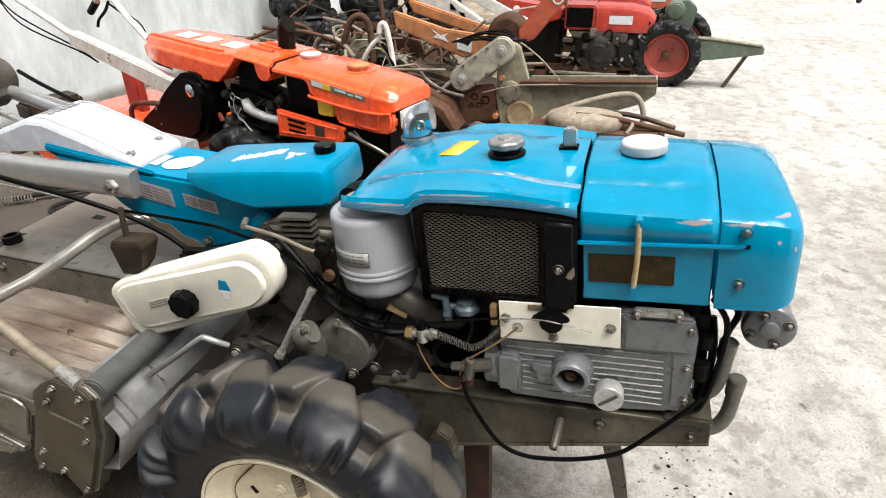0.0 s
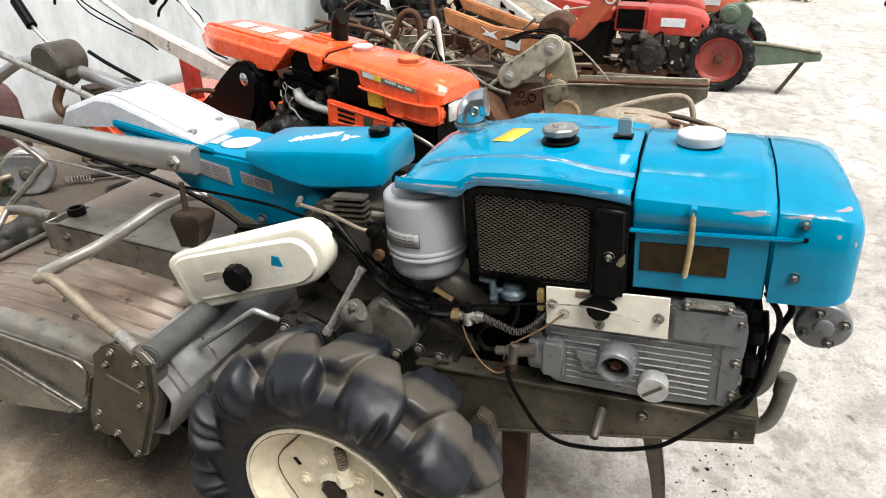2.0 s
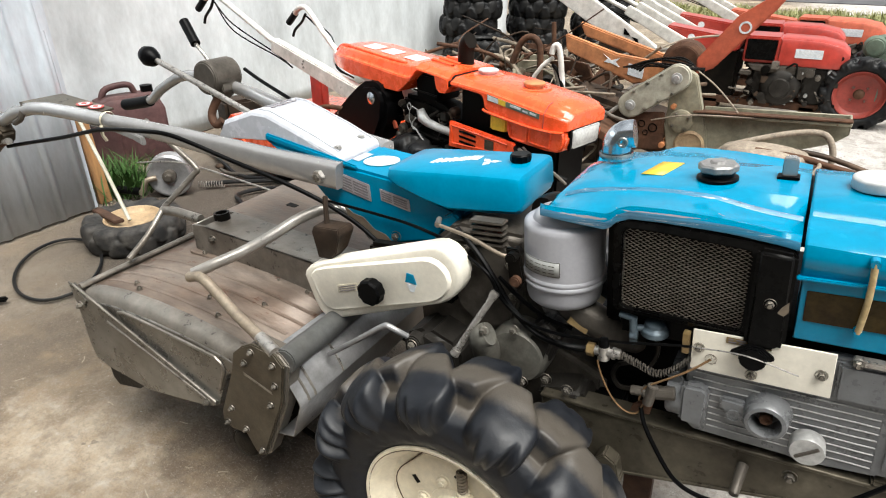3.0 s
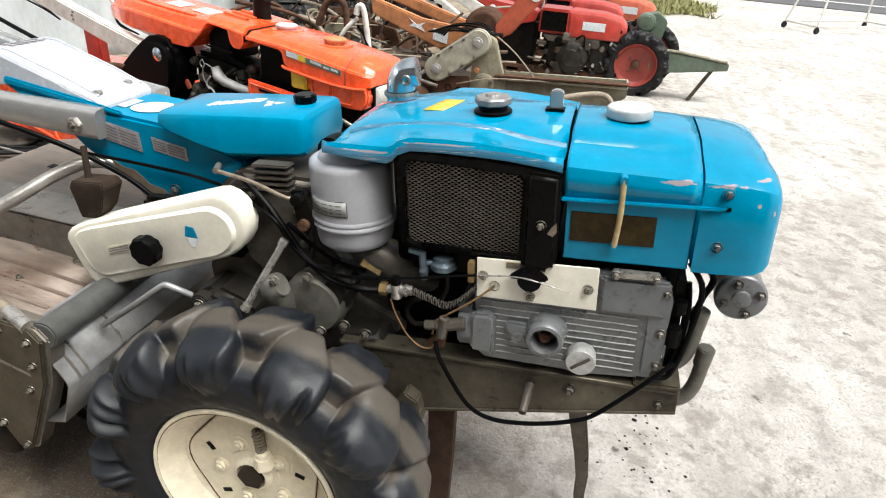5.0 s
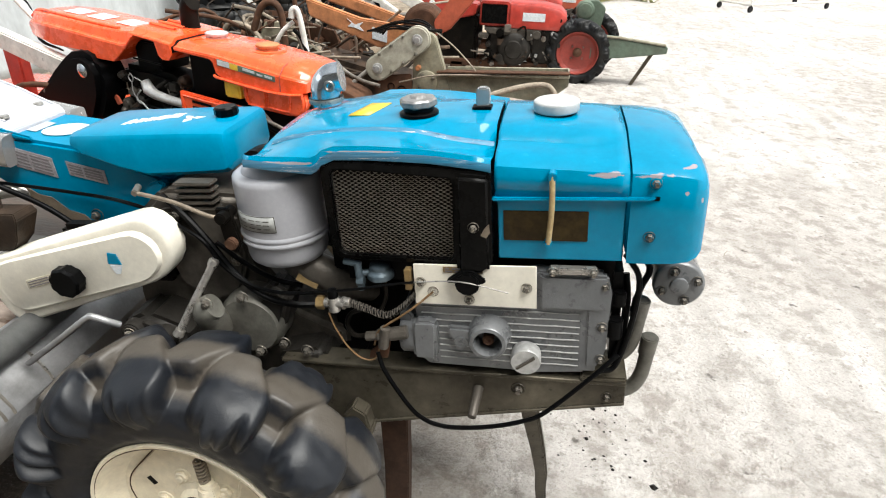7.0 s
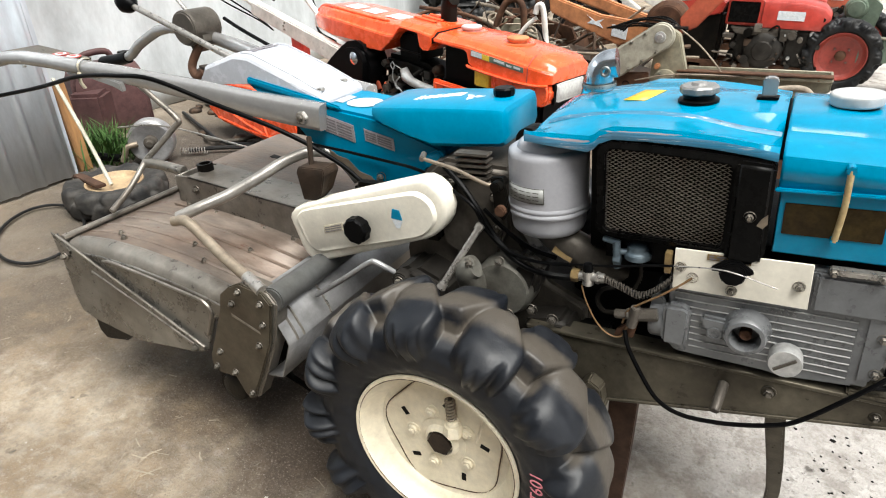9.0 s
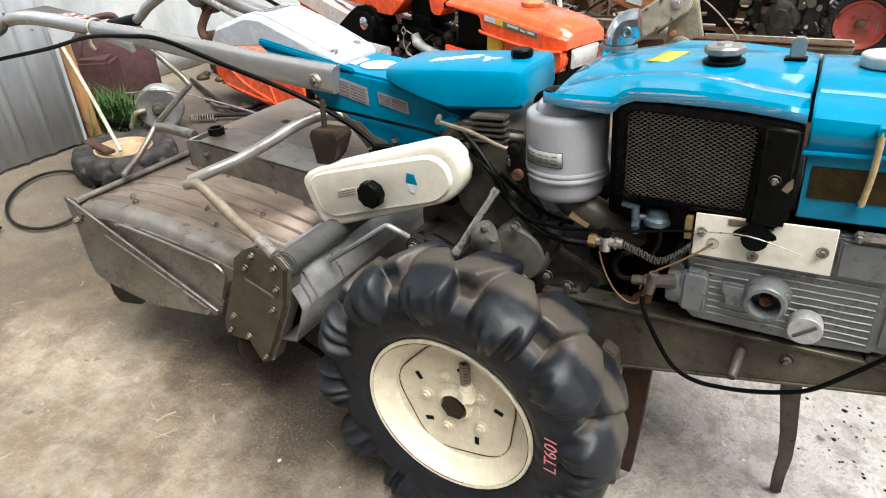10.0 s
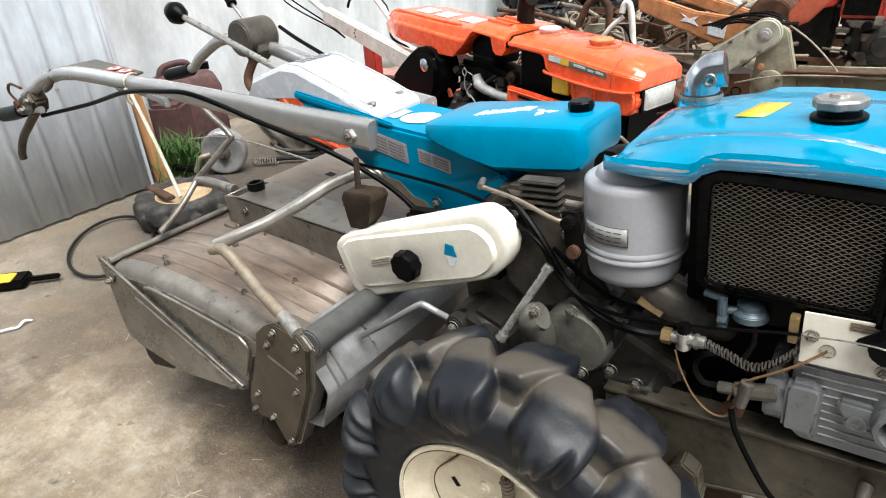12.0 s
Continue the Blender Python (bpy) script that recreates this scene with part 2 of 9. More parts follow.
LABEL = material("printed_grey_label", (0.33, 0.335, 0.32), 0.45, 0.1, (0.34, 0.34, 0.33), 0.2, 30, 0.05, 150)
COPPER = material("brown_copper", (0.20, 0.115, 0.05), 0.45, 0.4, (0.11, 0.065, 0.03), 0.4, 40, 0.1)
CONCRETE = material("grey_render", (0.24, 0.235, 0.225), 0.85, 0.0, (0.17, 0.165, 0.155), 0.4, 1.5, 0.4, 40)
WOOD = material("brown_plank", (0.075, 0.042, 0.028), 0.7, 0.0, (0.035, 0.022, 0.017), 0.5, 12, 0.5, 150)
RUST = material("rusted_steel", (0.115, 0.058, 0.034), 0.7, 0.1, (0.040, 0.024, 0.018), 0.5, 9, 0.5, 150, (0.24, 0.13, 0.07), 0.0)
DARKIRON = material("dark_scrap_iron", (0.022, 0.018, 0.015), 0.55, 0.25, (0.12, 0.078, 0.052), 0.42, 9, 0.4, 150, vary=0.35)
OLIVE = material("olive_paint", (0.30, 0.285, 0.21), 0.5, 0.1, (0.15, 0.115, 0.07), 0.45, 7, 0.25, 150, (0.17, 0.075, 0.035), 0.09)
GREENPAINT = material("faded_green_paint", (0.11, 0.15, 0.11), 0.5, 0.1, (0.09, 0.10, 0.07), 0.4, 8, 0.2, 150, (0.17, 0.10, 0.06), 0.0)
ORANGE = material("orange_paint", (0.92, 0.102, 0.027), 0.26, 0.0, (0.80, 0.100, 0.020), 0.26, 5, 0.06, 120, (0.30, 0.06, 0.03), -0.04, 0.65, dent=0.004, shine=0.35)
RED = material("red_paint", (0.40, 0.038, 0.025), 0.32, 0.0, (0.25, 0.030, 0.021), 0.42, 5, 0.08, 120, (0.10, 0.04, 0.03), 0.03, 0.3, dent=0.008)
DULLRED = material("dull_red_rim_paint", (0.29, 0.042, 0.028), 0.5, 0.0, (0.17, 0.032, 0.023), 0.45, 7, 0.15, 120, (0.10, 0.045, 0.03), 0.03)
OLDRIM = material("yellowed_old_rim", (0.42, 0.31, 0.18), 0.6, 0.0, (0.22, 0.14, 0.08), 0.5, 9, 0.2, 120, (0.10, 0.06, 0.04), 0.02)
FADEDRED = material("faded_red_paint", (0.46, 0.095, 0.045), 0.5, 0.0, (0.33, 0.075, 0.04), 0.4, 6, 0.1, 120, (0.18, 0.08, 0.05), 0.0)
RUSTORANGE = material("rust_stained_orange", (0.46, 0.19, 0.075), 0.6, 0.0, (0.30, 0.12, 0.05), 0.5, 7, 0.2, 130, (0.13, 0.06, 0.035), 0.05)
WHITEPAINT = material("white_beam_paint", (0.66, 0.64, 0.60), 0.45, 0.0, (0.52, 0.48, 0.42), 0.35, 6, 0.08, 140, (0.20, 0.13, 0.09), -0.02)
LENS = material("headlamp_lens", (0.50, 0.50, 0.49), 0.15, 0.1, (0.38, 0.38, 0.37), 0.3, 30, 0.3, 80)
PLASTIC = material("brown_red_plastic", (0.105, 0.056, 0.054), 0.5, 0.0, (0.060, 0.036, 0.036), 0.4, 8, 0.1)
ROPE = material("pale_old_hose", (0.31, 0.26, 0.20), 0.75, 0.0, (0.15, 0.115, 0.085), 0.5, 20, 0.4)
CHALK = material("pink_crayon", (0.62, 0.20, 0.24), 0.8, 0.0, (0.45, 0.16, 0.18), 0.4, 60, 0.2)
INK = material("dark_print", (0.15, 0.14, 0.145), 0.6, 0.0, (0.22, 0.19, 0.20), 0.4, 60, 0.02)
TAPE = material("pale_tape", (0.55, 0.50, 0.38), 0.6, 0.0, (0.4, 0.36, 0.28), 0.4, 50, 0.2)
GALV = material("galvanised_sheet", (0.57, 0.625, 0.68), 0.36, 0.22, (0.47, 0.51, 0.55), 0.22, 4, 0.06, 60, (0.24, 0.22, 0.20), -0.045, 0.0, 0.0, (1.0, 1.0, 0.3), dent=0.012)
LIMEWASH = material("stained_limewash", (0.60, 0.63, 0.645), 0.8, 0.0, (0.52, 0.545, 0.55), 0.40, 0.9, 0.5, 40, (0.26, 0.26, 0.25), -0.02, 0.0, 0.0, (1.0, 1.0, 0.5))
LEAF = material("grass_blade", (0.035, 0.085, 0.020), 0.55, 0.0, (0.065, 0.11, 0.03), 0.4, 12, 0.1)
STRAW = material("dry_grass", (0.20, 0.21, 0.07), 0.6, 0.0, (0.24, 0.22, 0.09), 0.5, 2, 0.1)
ASPHALT = material("asphalt", (0.10, 0.10, 0.105), 0.85, 0.0, (0.075, 0.075, 0.075), 0.4, 0.8, 0.4, 60)
ROADLINE = material("road_marking", (0.75, 0.75, 0.72), 0.7, 0.0, (0.6, 0.6, 0.58), 0.3, 3, 0.2)


# ---- mesh tools ----
def add_box(bm, x0, x1, y0, y1, z0, z1):
    v = [bm.verts.new(p) for p in ((x0, y0, z0), (x1, y0, z0), (x1, y1, z0), (x0, y1, z0), (x0, y0, z1), (x1, y0, z1), (x1, y1, z1), (x0, y1, z1))]
    for f in ((0, 3, 2, 1), (4, 5, 6, 7), (0, 1, 5, 4), (1, 2, 6, 5), (2, 3, 7, 6), (3, 0, 4, 7)):
        bm.faces.new([v[i] for i in f])
    return bm


def add_prism(bm, poly, lo, hi, axis="y"):
    """A polygon, in the two other axes, drawn out along axis from lo to hi."""
    put = {"y": lambda a, b, c: (a, c, b), "x": lambda a, b, c: (c, a, b), "z": lambda a, b, c: (a, b, c)}[axis]
    p = [bm.verts.new(put(a, b, lo)) for a, b in poly]
    q = [bm.verts.new(put(a, b, hi)) for a, b in poly]
    bm.faces.new(p)
    bm.faces.new(q[::-1])
    for i in range(len(p)):
        j = (i + 1) % len(p)
        bm.faces.new((p[j], p[i], q[i], q[j]))
    return bm


def add_loft(bm, rings, closed=True, cap=True):
    rows = [[bm.verts.new(p) for p in r] for r in rings]
    for a, b in zip(rows, rows[1:]):
        for i in range(len(a) if closed else len(a) - 1):
            j = (i + 1) % len(a)
            bm.faces.new((a[i], a[j], b[j], b[i]))
    if cap and closed:
        bm.faces.new(rows[0][::-1])
        bm.faces.new(rows[-1])
    return bm


def ring(c, d, r, n, up=None):
    d = Vector(d).normalized()
    a = d.cross(up if up else (Vector((0, 0, 1)) if abs(d.z) < 0.9 else Vector((1, 0, 0)))).normalized()
    b = d.cross(a)
    return [Vector(c) + r * (math.cos(2 * math.pi * i / n) * a + math.sin(2 * math.pi * i / n) * b) for i in range(n)]


def add_cyl(bm, p0, p1, r0, r1=None, n=16):
    d = Vector(p1) - Vector(p0)
    return add_loft(bm, [ring(p0, d, r0, n), ring(p1, d, r0 if r1 is None else r1, n)])


def smooth_path(pts, steps=5):
    pts = [Vector(p) for p in pts]
    if len(pts) < 3:
        return pts
    ext = [2 * pts[0] - pts[1]] + pts + [2 * pts[-1] - pts[-2]]
    out = []
    for i in range(1, len(ext) - 2):
        a, b, c, d = ext[i - 1:i + 3]
        for k in range(steps):
            t = k / steps
            out.append(0.5 * (2 * b + (c - a) * t + (2 * a - 5 * b + 4 * c - d) * t * t + (3 * b - a - 3 * c + d) * t ** 3))
    return out + [pts[-1]]


def add_tube(bm, pts, r, n=8, steps=5):
    path = smooth_path(pts, steps) if steps else [Vector(p) for p in pts]
    rings, up = [], None
    for i, p in enumerate(path):
        d = (path[min(i + 1, len(path) - 1)] - path[max(i - 1, 0)]).normalized()
        if up is None:
            up = Vector((0, 0, 1)) if abs(d.z) < 0.8 else Vector((1, 0, 0))
        side = d.cross(up).normalized()
        up = side.cross(d)
        rr = r if not isinstance(r, (tuple, list)) else r[0] + (r[1] - r[0]) * i / (len(path) - 1)
        rings.append([p + rr * (math.cos(2 * math.pi * k / n) * side + math.sin(2 * math.pi * k / n) * up) for k in range(n)])
    return add_loft(bm, rings)


def add_lathe(bm, prof, m, n=32, wobble=None):
    """prof: (radius, height along the axis); the axis is m's z."""
    rings = [[m @ Vector((r * math.cos(2 * math.pi * i / n), r * math.sin(2 * math.pi * i / n), h)) for i in range(n)] for r, h in prof]
    add_loft(bm, rings, cap=False)
    bmesh.ops.remove_doubles(bm, verts=bm.verts, dist=1e-6)
    return bm


def axis_y(x, y, z):
    """A frame at the point with its z axis along +y."""
    return Matrix.Translation((x, y, z)) @ Matrix.Rotation(radians(-90), 4, "X")


def mesh_of(name, bm, mat, bevel=0.0, seg=2, smooth=38):
    bmesh.ops.recalc_face_normals(bm, faces=bm.faces)
    if bevel:
        edges = [e for e in bm.edges if len(e.link_faces) == 2 and e.calc_face_angle(0) > 0.6]
        bmesh.ops.bevel(bm, geom=edges, offset=bevel, segments=seg, affect="EDGES", clamp_overlap=True)
    me = bpy.data.meshes.new(name)
    bm.to_mesh(me)
    bm.free()
    me.materials.append(mat)
    me.polygons.foreach_set("use_smooth", [True] * len(me.polygons))
    me.set_sharp_from_angle(angle=radians(smooth))
    return me


def part(name, bm, mat, parent=None, label="", bevel=0.0, seg=2, smooth=38, m=None):
    """One mesh object under its thing, in its thing's own frame."""
    me = bm if isinstance(bm, bpy.types.Mesh) else mesh_of(name, bm, mat, bevel, seg, smooth)
    ob = new(name, me)
    ob.parent = parent
    if m is not None:
        ob.matrix_basis = m
    return tagged(ob, label)


def thing(name, m, label, category, group="", kind=""):
    ob = new(name)
    ob.empty_display_size = 0.1
    ob.matrix_basis = m
    return tagged(ob, label, category, group, kind)


def solid(name, bm, mat, m, label, category, group="", kind="", bevel=0.0, smooth=38, seg=2):
    """A thing that is one mesh."""
    ob = new(name, bm if isinstance(bm, bpy.types.Mesh) else mesh_of(name, bm, mat, bevel, seg, smooth))
    ob.matrix_basis = m
    return tagged(ob, label, category, group, kind)


def thicken(ob, t):
    s = ob.modifiers.new("thickness", "SOLIDIFY")
    s.thickness, s.offset = t, -1
    return ob


BM = bmesh.new


def bolt_mesh(r=0.008, h=0.007):
    bm = BM()
    add_lathe(bm, [(r * 1.5, 0), (r * 1.5, 0.0015), (r * 1.45, 0.002)], Matrix(), 14)
    add_lathe(bm, [(r, 0.002), (r, h), (r * 0.8, h + 0.0015)], Matrix(), 6)
    add_cyl(bm, (0, 0, h), (0, 0, h + 0.005), r * 0.5, n=8)
    return mesh_of("bolt", bm, FASTENER)


BOLT = bolt_mesh(0.0055, 0.006)
BIGBOLT = bolt_mesh(0.0075, 0.008)
TO_CAMERA_SIDE = Matrix.Rotation(radians(90), 4, "X")   # a bolt's head towards -y


def bolt(parent, x, y, z, big=False, turn=TO_CAMERA_SIDE, name="bolt"):
    return part(name, BIGBOLT if big else BOLT, None, parent, m=Matrix.Translation((x, y, z)) @ turn)


def bars(parent, name, x0, x1, z0, z1, y, rows, mat=INK, depth=0.0006):
    """Writing too small to read, as plain bars on a face that looks to -y."""
    rnd = random.Random(int((x0 + z0) * 10000))
    bm = BM()
    h = (z1 - z0) / (rows * 2 - 1)
    for i in range(rows):
        z, x = z1 - h * (2 * i + 1), x0
        while x < x1 - 0.004:
            w = min(rnd.uniform(0.006, 0.02), x1 - x)
            add_box(bm, x, x + w, y - depth, y, z, z + h)
            x += w + 0.004
    return part(name, bm, mat, parent)


# ---- ground ----
def ground_material():
    m = bpy.data.materials.new("yard_ground")
    m.use_nodes = True
    n, l = m.node_tree.nodes, m.node_tree.links
    bsdf = n["Principled BSDF"]
    tc = n.new("ShaderNodeTexCoord")

    def noise_tex(size, detail=8.0, rough=0.6):
        t = n.new("ShaderNodeTexNoise")
        t.inputs["Scale"].default_value, t.inputs["Detail"].default_value, t.inputs["Roughness"].default_value = size, detail, rough
        l.new(tc.outputs["Object"], t.inputs["Vector"])
        return t.outputs[0]

    def ramp(src, a, b, c=0.0, d=1.0):
        r = n.new("ShaderNodeMapRange")
        for k, v in zip(("From Min", "From Max", "To Min", "To Max"), (a, b, c, d)):
            r.inputs[k].default_value = v
        l.new(src, r.inputs["Value"])
        return r.outputs[0]

    def mix(fac, a, b):
        x = n.new("ShaderNodeMix")
        x.data_type = "RGBA"
        l.new(fac, x.inputs[0])
        for s, v in ((x.inputs[6], a), (x.inputs[7], b)):
            if hasattr(v, "is_linked"):
                l.new(v, s)
            else:
                s.default_value = (*v, 1)
        return x.outputs[2]

    def math2(op, a, b):
        x = n.new("ShaderNodeMath")
        x.operation = op
        for s, v in ((x.inputs[0], a), (x.inputs[1], b)):
            if hasattr(v, "is_linked"):
                l.new(v, s)
            else:
                s.default_value = v
        return x.outputs[0]
    sep = n.new("ShaderNodeSeparateXYZ")
    l.new(tc.outputs["Object"], sep.inputs[0])
    big, mid, fine, grit = noise_tex(0.9), noise_tex(5.0), noise_tex(30.0, 10.0, 0.72), noise_tex(120.0, 5.0, 0.7)
    # trodden concrete by the wall turns into pale dirt towards the open yard
    edge = math2("ADD", sep.outputs["X"], math2("MULTIPLY", big, 1.4))
    yard = ramp(edge, 0.35, 1.25)
    concrete = mix(ramp(mid, 0.42, 0.60), (0.43, 0.358, 0.268), (0.25, 0.192, 0.130))
    concrete = mix(ramp(fine, 0.50, 0.70), concrete, (0.45, 0.40, 0.33))
    concrete = mix(ramp(noise_tex(1.5, 9.0, 0.68), 0.46, 0.55, 0.0, 0.92), concrete, (0.130, 0.095, 0.060))
    concrete = mix(ramp(noise_tex(3.4, 9.0, 0.7), 0.50, 0.60, 0.0, 0.75), concrete, (0.27, 0.198, 0.122))
    concrete = mix(ramp(noise_tex(75.0, 6.0, 0.6), 0.60, 0.68, 0.0, 0.25), concrete, (0.56, 0.51, 0.43))
    concrete = mix(ramp(noise_tex(18.0, 8.0, 0.75), 0.55, 0.64, 0.0, 0.55), concrete, (0.20, 0.165, 0.125))
    dirt = mix(ramp(mid, 0.38, 0.66), (0.53, 0.500, 0.470), (0.39, 0.360, 0.330))
    dirt = mix(ramp(fine, 0.50, 0.75), dirt, (0.66, 0.635, 0.605))
    dirt = mix(ramp(noise_tex(13.0, 9.0, 0.72), 0.49, 0.60, 0.0, 0.85), dirt, (0.27, 0.24, 0.215))
    dirt = mix(ramp(noise_tex(0.75, 8.0, 0.62), 0.44, 0.58, 0.0, 0.70), dirt, (0.64, 0.615, 0.585))
    dirt = mix(ramp(noise_tex(6.5, 9.0, 0.74), 0.52, 0.61, 0.0, 0.7), dirt, (0.32, 0.29, 0.262))
    # faint wheel tracks across the yard
    mp = n.new("ShaderNodeMapping")
    mp.inputs["Scale"].default_value, mp.inputs["Rotation"].default_value = (5.0, 0.9, 1.0), (0, 0, 1.15)
    l.new(tc.outputs["Object"], mp.inputs["Vector"])
    trk = n.new("ShaderNodeTexNoise")
    trk.inputs["Scale"].default_value, trk.inputs["Detail"].default_value = 1.6, 7.0
    l.new(mp.outputs[0], trk.inputs["Vector"])
    dirt = mix(ramp(trk.outputs[0], 0.50, 0.64, 0.0, 0.55), dirt, (0.34, 0.315, 0.292))
    dirt = mix(ramp(noise_tex(60.0, 5.0), 0.60, 0.67, 0.0, 0.6), dirt, (0.27, 0.25, 0.23))
    colour = mix(yard, concrete, dirt)
    # oil soaked into the floor in blots
    oil = ramp(noise_tex(2.3, 6.0, 0.65), 0.52, 0.62)
    near = ramp(sep.outputs["X"], 0.9, -0.1)
    colour = mix(math2("MULTIPLY", math2("MULTIPLY", oil, near), 0.30), colour, (0.075, 0.062, 0.048))
    gate_side = ramp(math2("ADD", sep.outputs["X"], math2("MULTIPLY", noise_tex(2.0, 6.0, 0.6), 0.9)), -0.85, -1.6, 0.0, 0.5)
    colour = mix(gate_side, colour, (0.190, 0.160, 0.126))
    # oil-soaked patch under the tiller and behind the wheel, shade painted in
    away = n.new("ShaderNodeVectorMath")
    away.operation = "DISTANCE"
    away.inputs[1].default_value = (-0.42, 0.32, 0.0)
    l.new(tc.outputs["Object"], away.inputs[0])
    soak_shade = ramp(math2("ADD", away.outputs["Value"], math2("MULTIPLY", noise_tex(4.0, 7.0, 0.65), 0.8)), 0.98, 0.68)
    colour = mix(math2("MULTIPLY", soak_shade, 0.92), colour, (0.050, 0.034, 0.022))
    away = n.new("ShaderNodeVectorMath")
    away.operation = "DISTANCE"
    away.inputs[1].default_value = (-1.45, 1.55, 0.0)
    l.new(tc.outputs["Object"], away.inputs[0])
    soil = ramp(math2("ADD", away.outputs["Value"], math2("MULTIPLY", noise_tex(3.0, 7.0, 0.65), 0.9)), 2.05, 1.45)
    colour = mix(math2("MULTIPLY", soil, 0.92), colour, (0.040, 0.030, 0.022))
    drip = ramp(noise_tex(11.0, 4.0, 0.5), 0.70, 0.735)
    colour = mix(math2("MULTIPLY", drip, 0.8), colour, (0.06, 0.05, 0.042))
    colour = mix(ramp(grit, 0.48, 0.66, 0.0, 0.40), colour, (0.16, 0.130, 0.100))
    speck = noise_tex(240.0, 3.0, 0.6)
    colour = mix(ramp(speck, 0.58, 0.70, 0.0, 0.22), colour, (0.60, 0.54, 0.46))
    colour = mix(ramp(speck, 0.40, 0.28, 0.0, 0.3), colour, (0.12, 0.095, 0.070))
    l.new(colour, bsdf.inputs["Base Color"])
    bsdf.inputs["Roughness"].default_value = 0.85
    bp = n.new("ShaderNodeBump")
    bp.inputs["Strength"].default_value, bp.inputs["Distance"].default_value = 1.0, 0.013
    l.new(math2("ADD", math2("ADD", fine, math2("MULTIPLY", grit, 0.4)), math2("ADD", math2("MULTIPLY", noise_tex(9.0, 5.0, 0.6), 1.4), math2("MULTIPLY", noise_tex(24.0, 6.0, 0.65), 1.2))), bp.inputs["Height"])
    l.new(bp.outputs[0], bsdf.inputs["Normal"])
    return m


GROUND = ground_material()


def height(x, y):
    near = max(0.0, 1 - max(abs(x) / 9, abs(y - 4) / 9))
    return near * (0.010 * noise.noise(Vector((x * 1.3, y * 1.3, 0))) + 0.008 * noise.noise(Vector((x * 7, y * 7, 3)))) - 0.004


xs = [-150, -60, -25, -12, -7, -5] + [-4 + 0.05 * i for i in range(201)] + [7, 8.5, 11, 16, 25, 45, 80, 150]
ys = [-150, -60, -25, -12, -6, -4, -3] + [-2 + 0.05 * i for i in range(241)] + [11, 13, 16, 20, 30, 50, 90, 200]
verts = [(x, y, height(x, y)) for y in ys for x in xs]
w = len(xs)
faces = [(j * w + i, j * w + i + 1, (j + 1) * w + i + 1, (j + 1) * w + i) for j in range(len(ys) - 1) for i in range(w - 1)]
me = bpy.data.meshes.new("ground")
me.from_pydata(verts, [], faces)
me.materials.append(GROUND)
me.polygons.foreach_set("use_smooth", [True] * len(me.polygons))
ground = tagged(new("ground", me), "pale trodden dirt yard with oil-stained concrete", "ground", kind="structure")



# ---- tyres and wheels ----
def ease(t):
    t = min(1.0, max(0.0, t))
    return t * t * (3 - 2 * t)


def tyre_mesh(name, r_out, r_rim, width, lugs, lug_h, mat, fine=16, phase=0.0, rows=6):
    """Farm tyre about the z axis, its outer face at z = 0: slanting lugs moulded out of both shoulders."""
    w, rt = width, r_out - lug_h
    k, pitch = rt - r_rim, 2 * math.pi / lugs
    half = [(r_rim - 0.006, 0.012), (r_rim + 0.004, 0.003), (r_rim + 0.20 * k, -0.007), (r_rim + 0.48 * k, -0.012), (r_rim + 0.75 * k, -0.006), (r_rim + 0.92 * k, 0.008), (rt, 0.030)]
    path = smooth_path([(r, 0, h) for r, h in half] + [(rt + 0.003, 0, w / 2)] + [(r, 0, w - h) for r, h in half[::-1]], rows)
    run = [0.0]
    for p, q in zip(path, path[1:]):
        run.append(run[-1] + (q - p).length)
    whole, shoulder = run[-1], run[6 * rows]
    count = lugs * fine
    verts, faces, dust = [], [], []
    for j, p in enumerate(path):
        t = (path[min(j + 1, len(path) - 1)] - path[max(j - 1, 0)]).normalized()
        out_r, out_h = t.z, -t.x
        for i in range(count):
            a, rise = 2 * math.pi * i / count, 0.0
            for side, d in ((0, run[j]), (1, whole - run[j])):
                if d < 0.3 * shoulder or d > 0.63 * whole:
                    continue
                tread = ease((d - 0.95 * shoulder) / (0.60 * whole - 0.95 * shoulder))
                q = ((a / pitch - phase - 0.5 * side + 0.06 + 0.20 * tread + 0.5) % 1.0 - 0.5 + 0.03) / (0.385 - 0.10 * tread)
                if abs(q) >= 1:
                    continue
                ragged = 0.17 * noise.noise(Vector((a * 15, side * 5.0, 2.0)))
                dome = (1 - abs(q) ** 4) ** 0.8 if q < 0 else (1 - q ** 12) ** 0.8
                inner = ease((d / shoulder - 0.42 - 0.20 * q * q - ragged) / 0.34)
                end = 1 - ease((d - 0.56 * whole) / (0.06 * whole))
                rise = max(rise, inner * end * dome * (0.90 + 0.16 * q) )
            d = min(run[j], whole - run[j])
            dust.append(max(0.95 * ease((d / shoulder - 0.72) / 0.25) * (1 - ease((rise - 0.15) / 0.5)), 0.90 * ease((d / shoulder - 0.97) / 0.22)))
            up = lug_h * rise + 0.0016 * noise.noise(Vector((9 * math.cos(a), 9 * math.sin(a), run[j] * 60)))
            r = p.x + up * out_r
            verts.append((r * math.cos(a), r * math.sin(a), p.z + up * out_h))
    for j in range(len(path) - 1):
        for i in range(count):
            n = (i + 1) % count
            faces.append((j * count + i, (j + 1) * count + i, (j + 1) * count + n, j * count + n))
    me = bpy.data.meshes.new(name)
    me.from_pydata(verts, [], faces)
    me.materials.append(mat)
    me.attributes.new("dust", "FLOAT", "POINT").data.foreach_set("value", dust)
    me.polygons.foreach_set("use_smooth", [True] * len(faces))
    return me


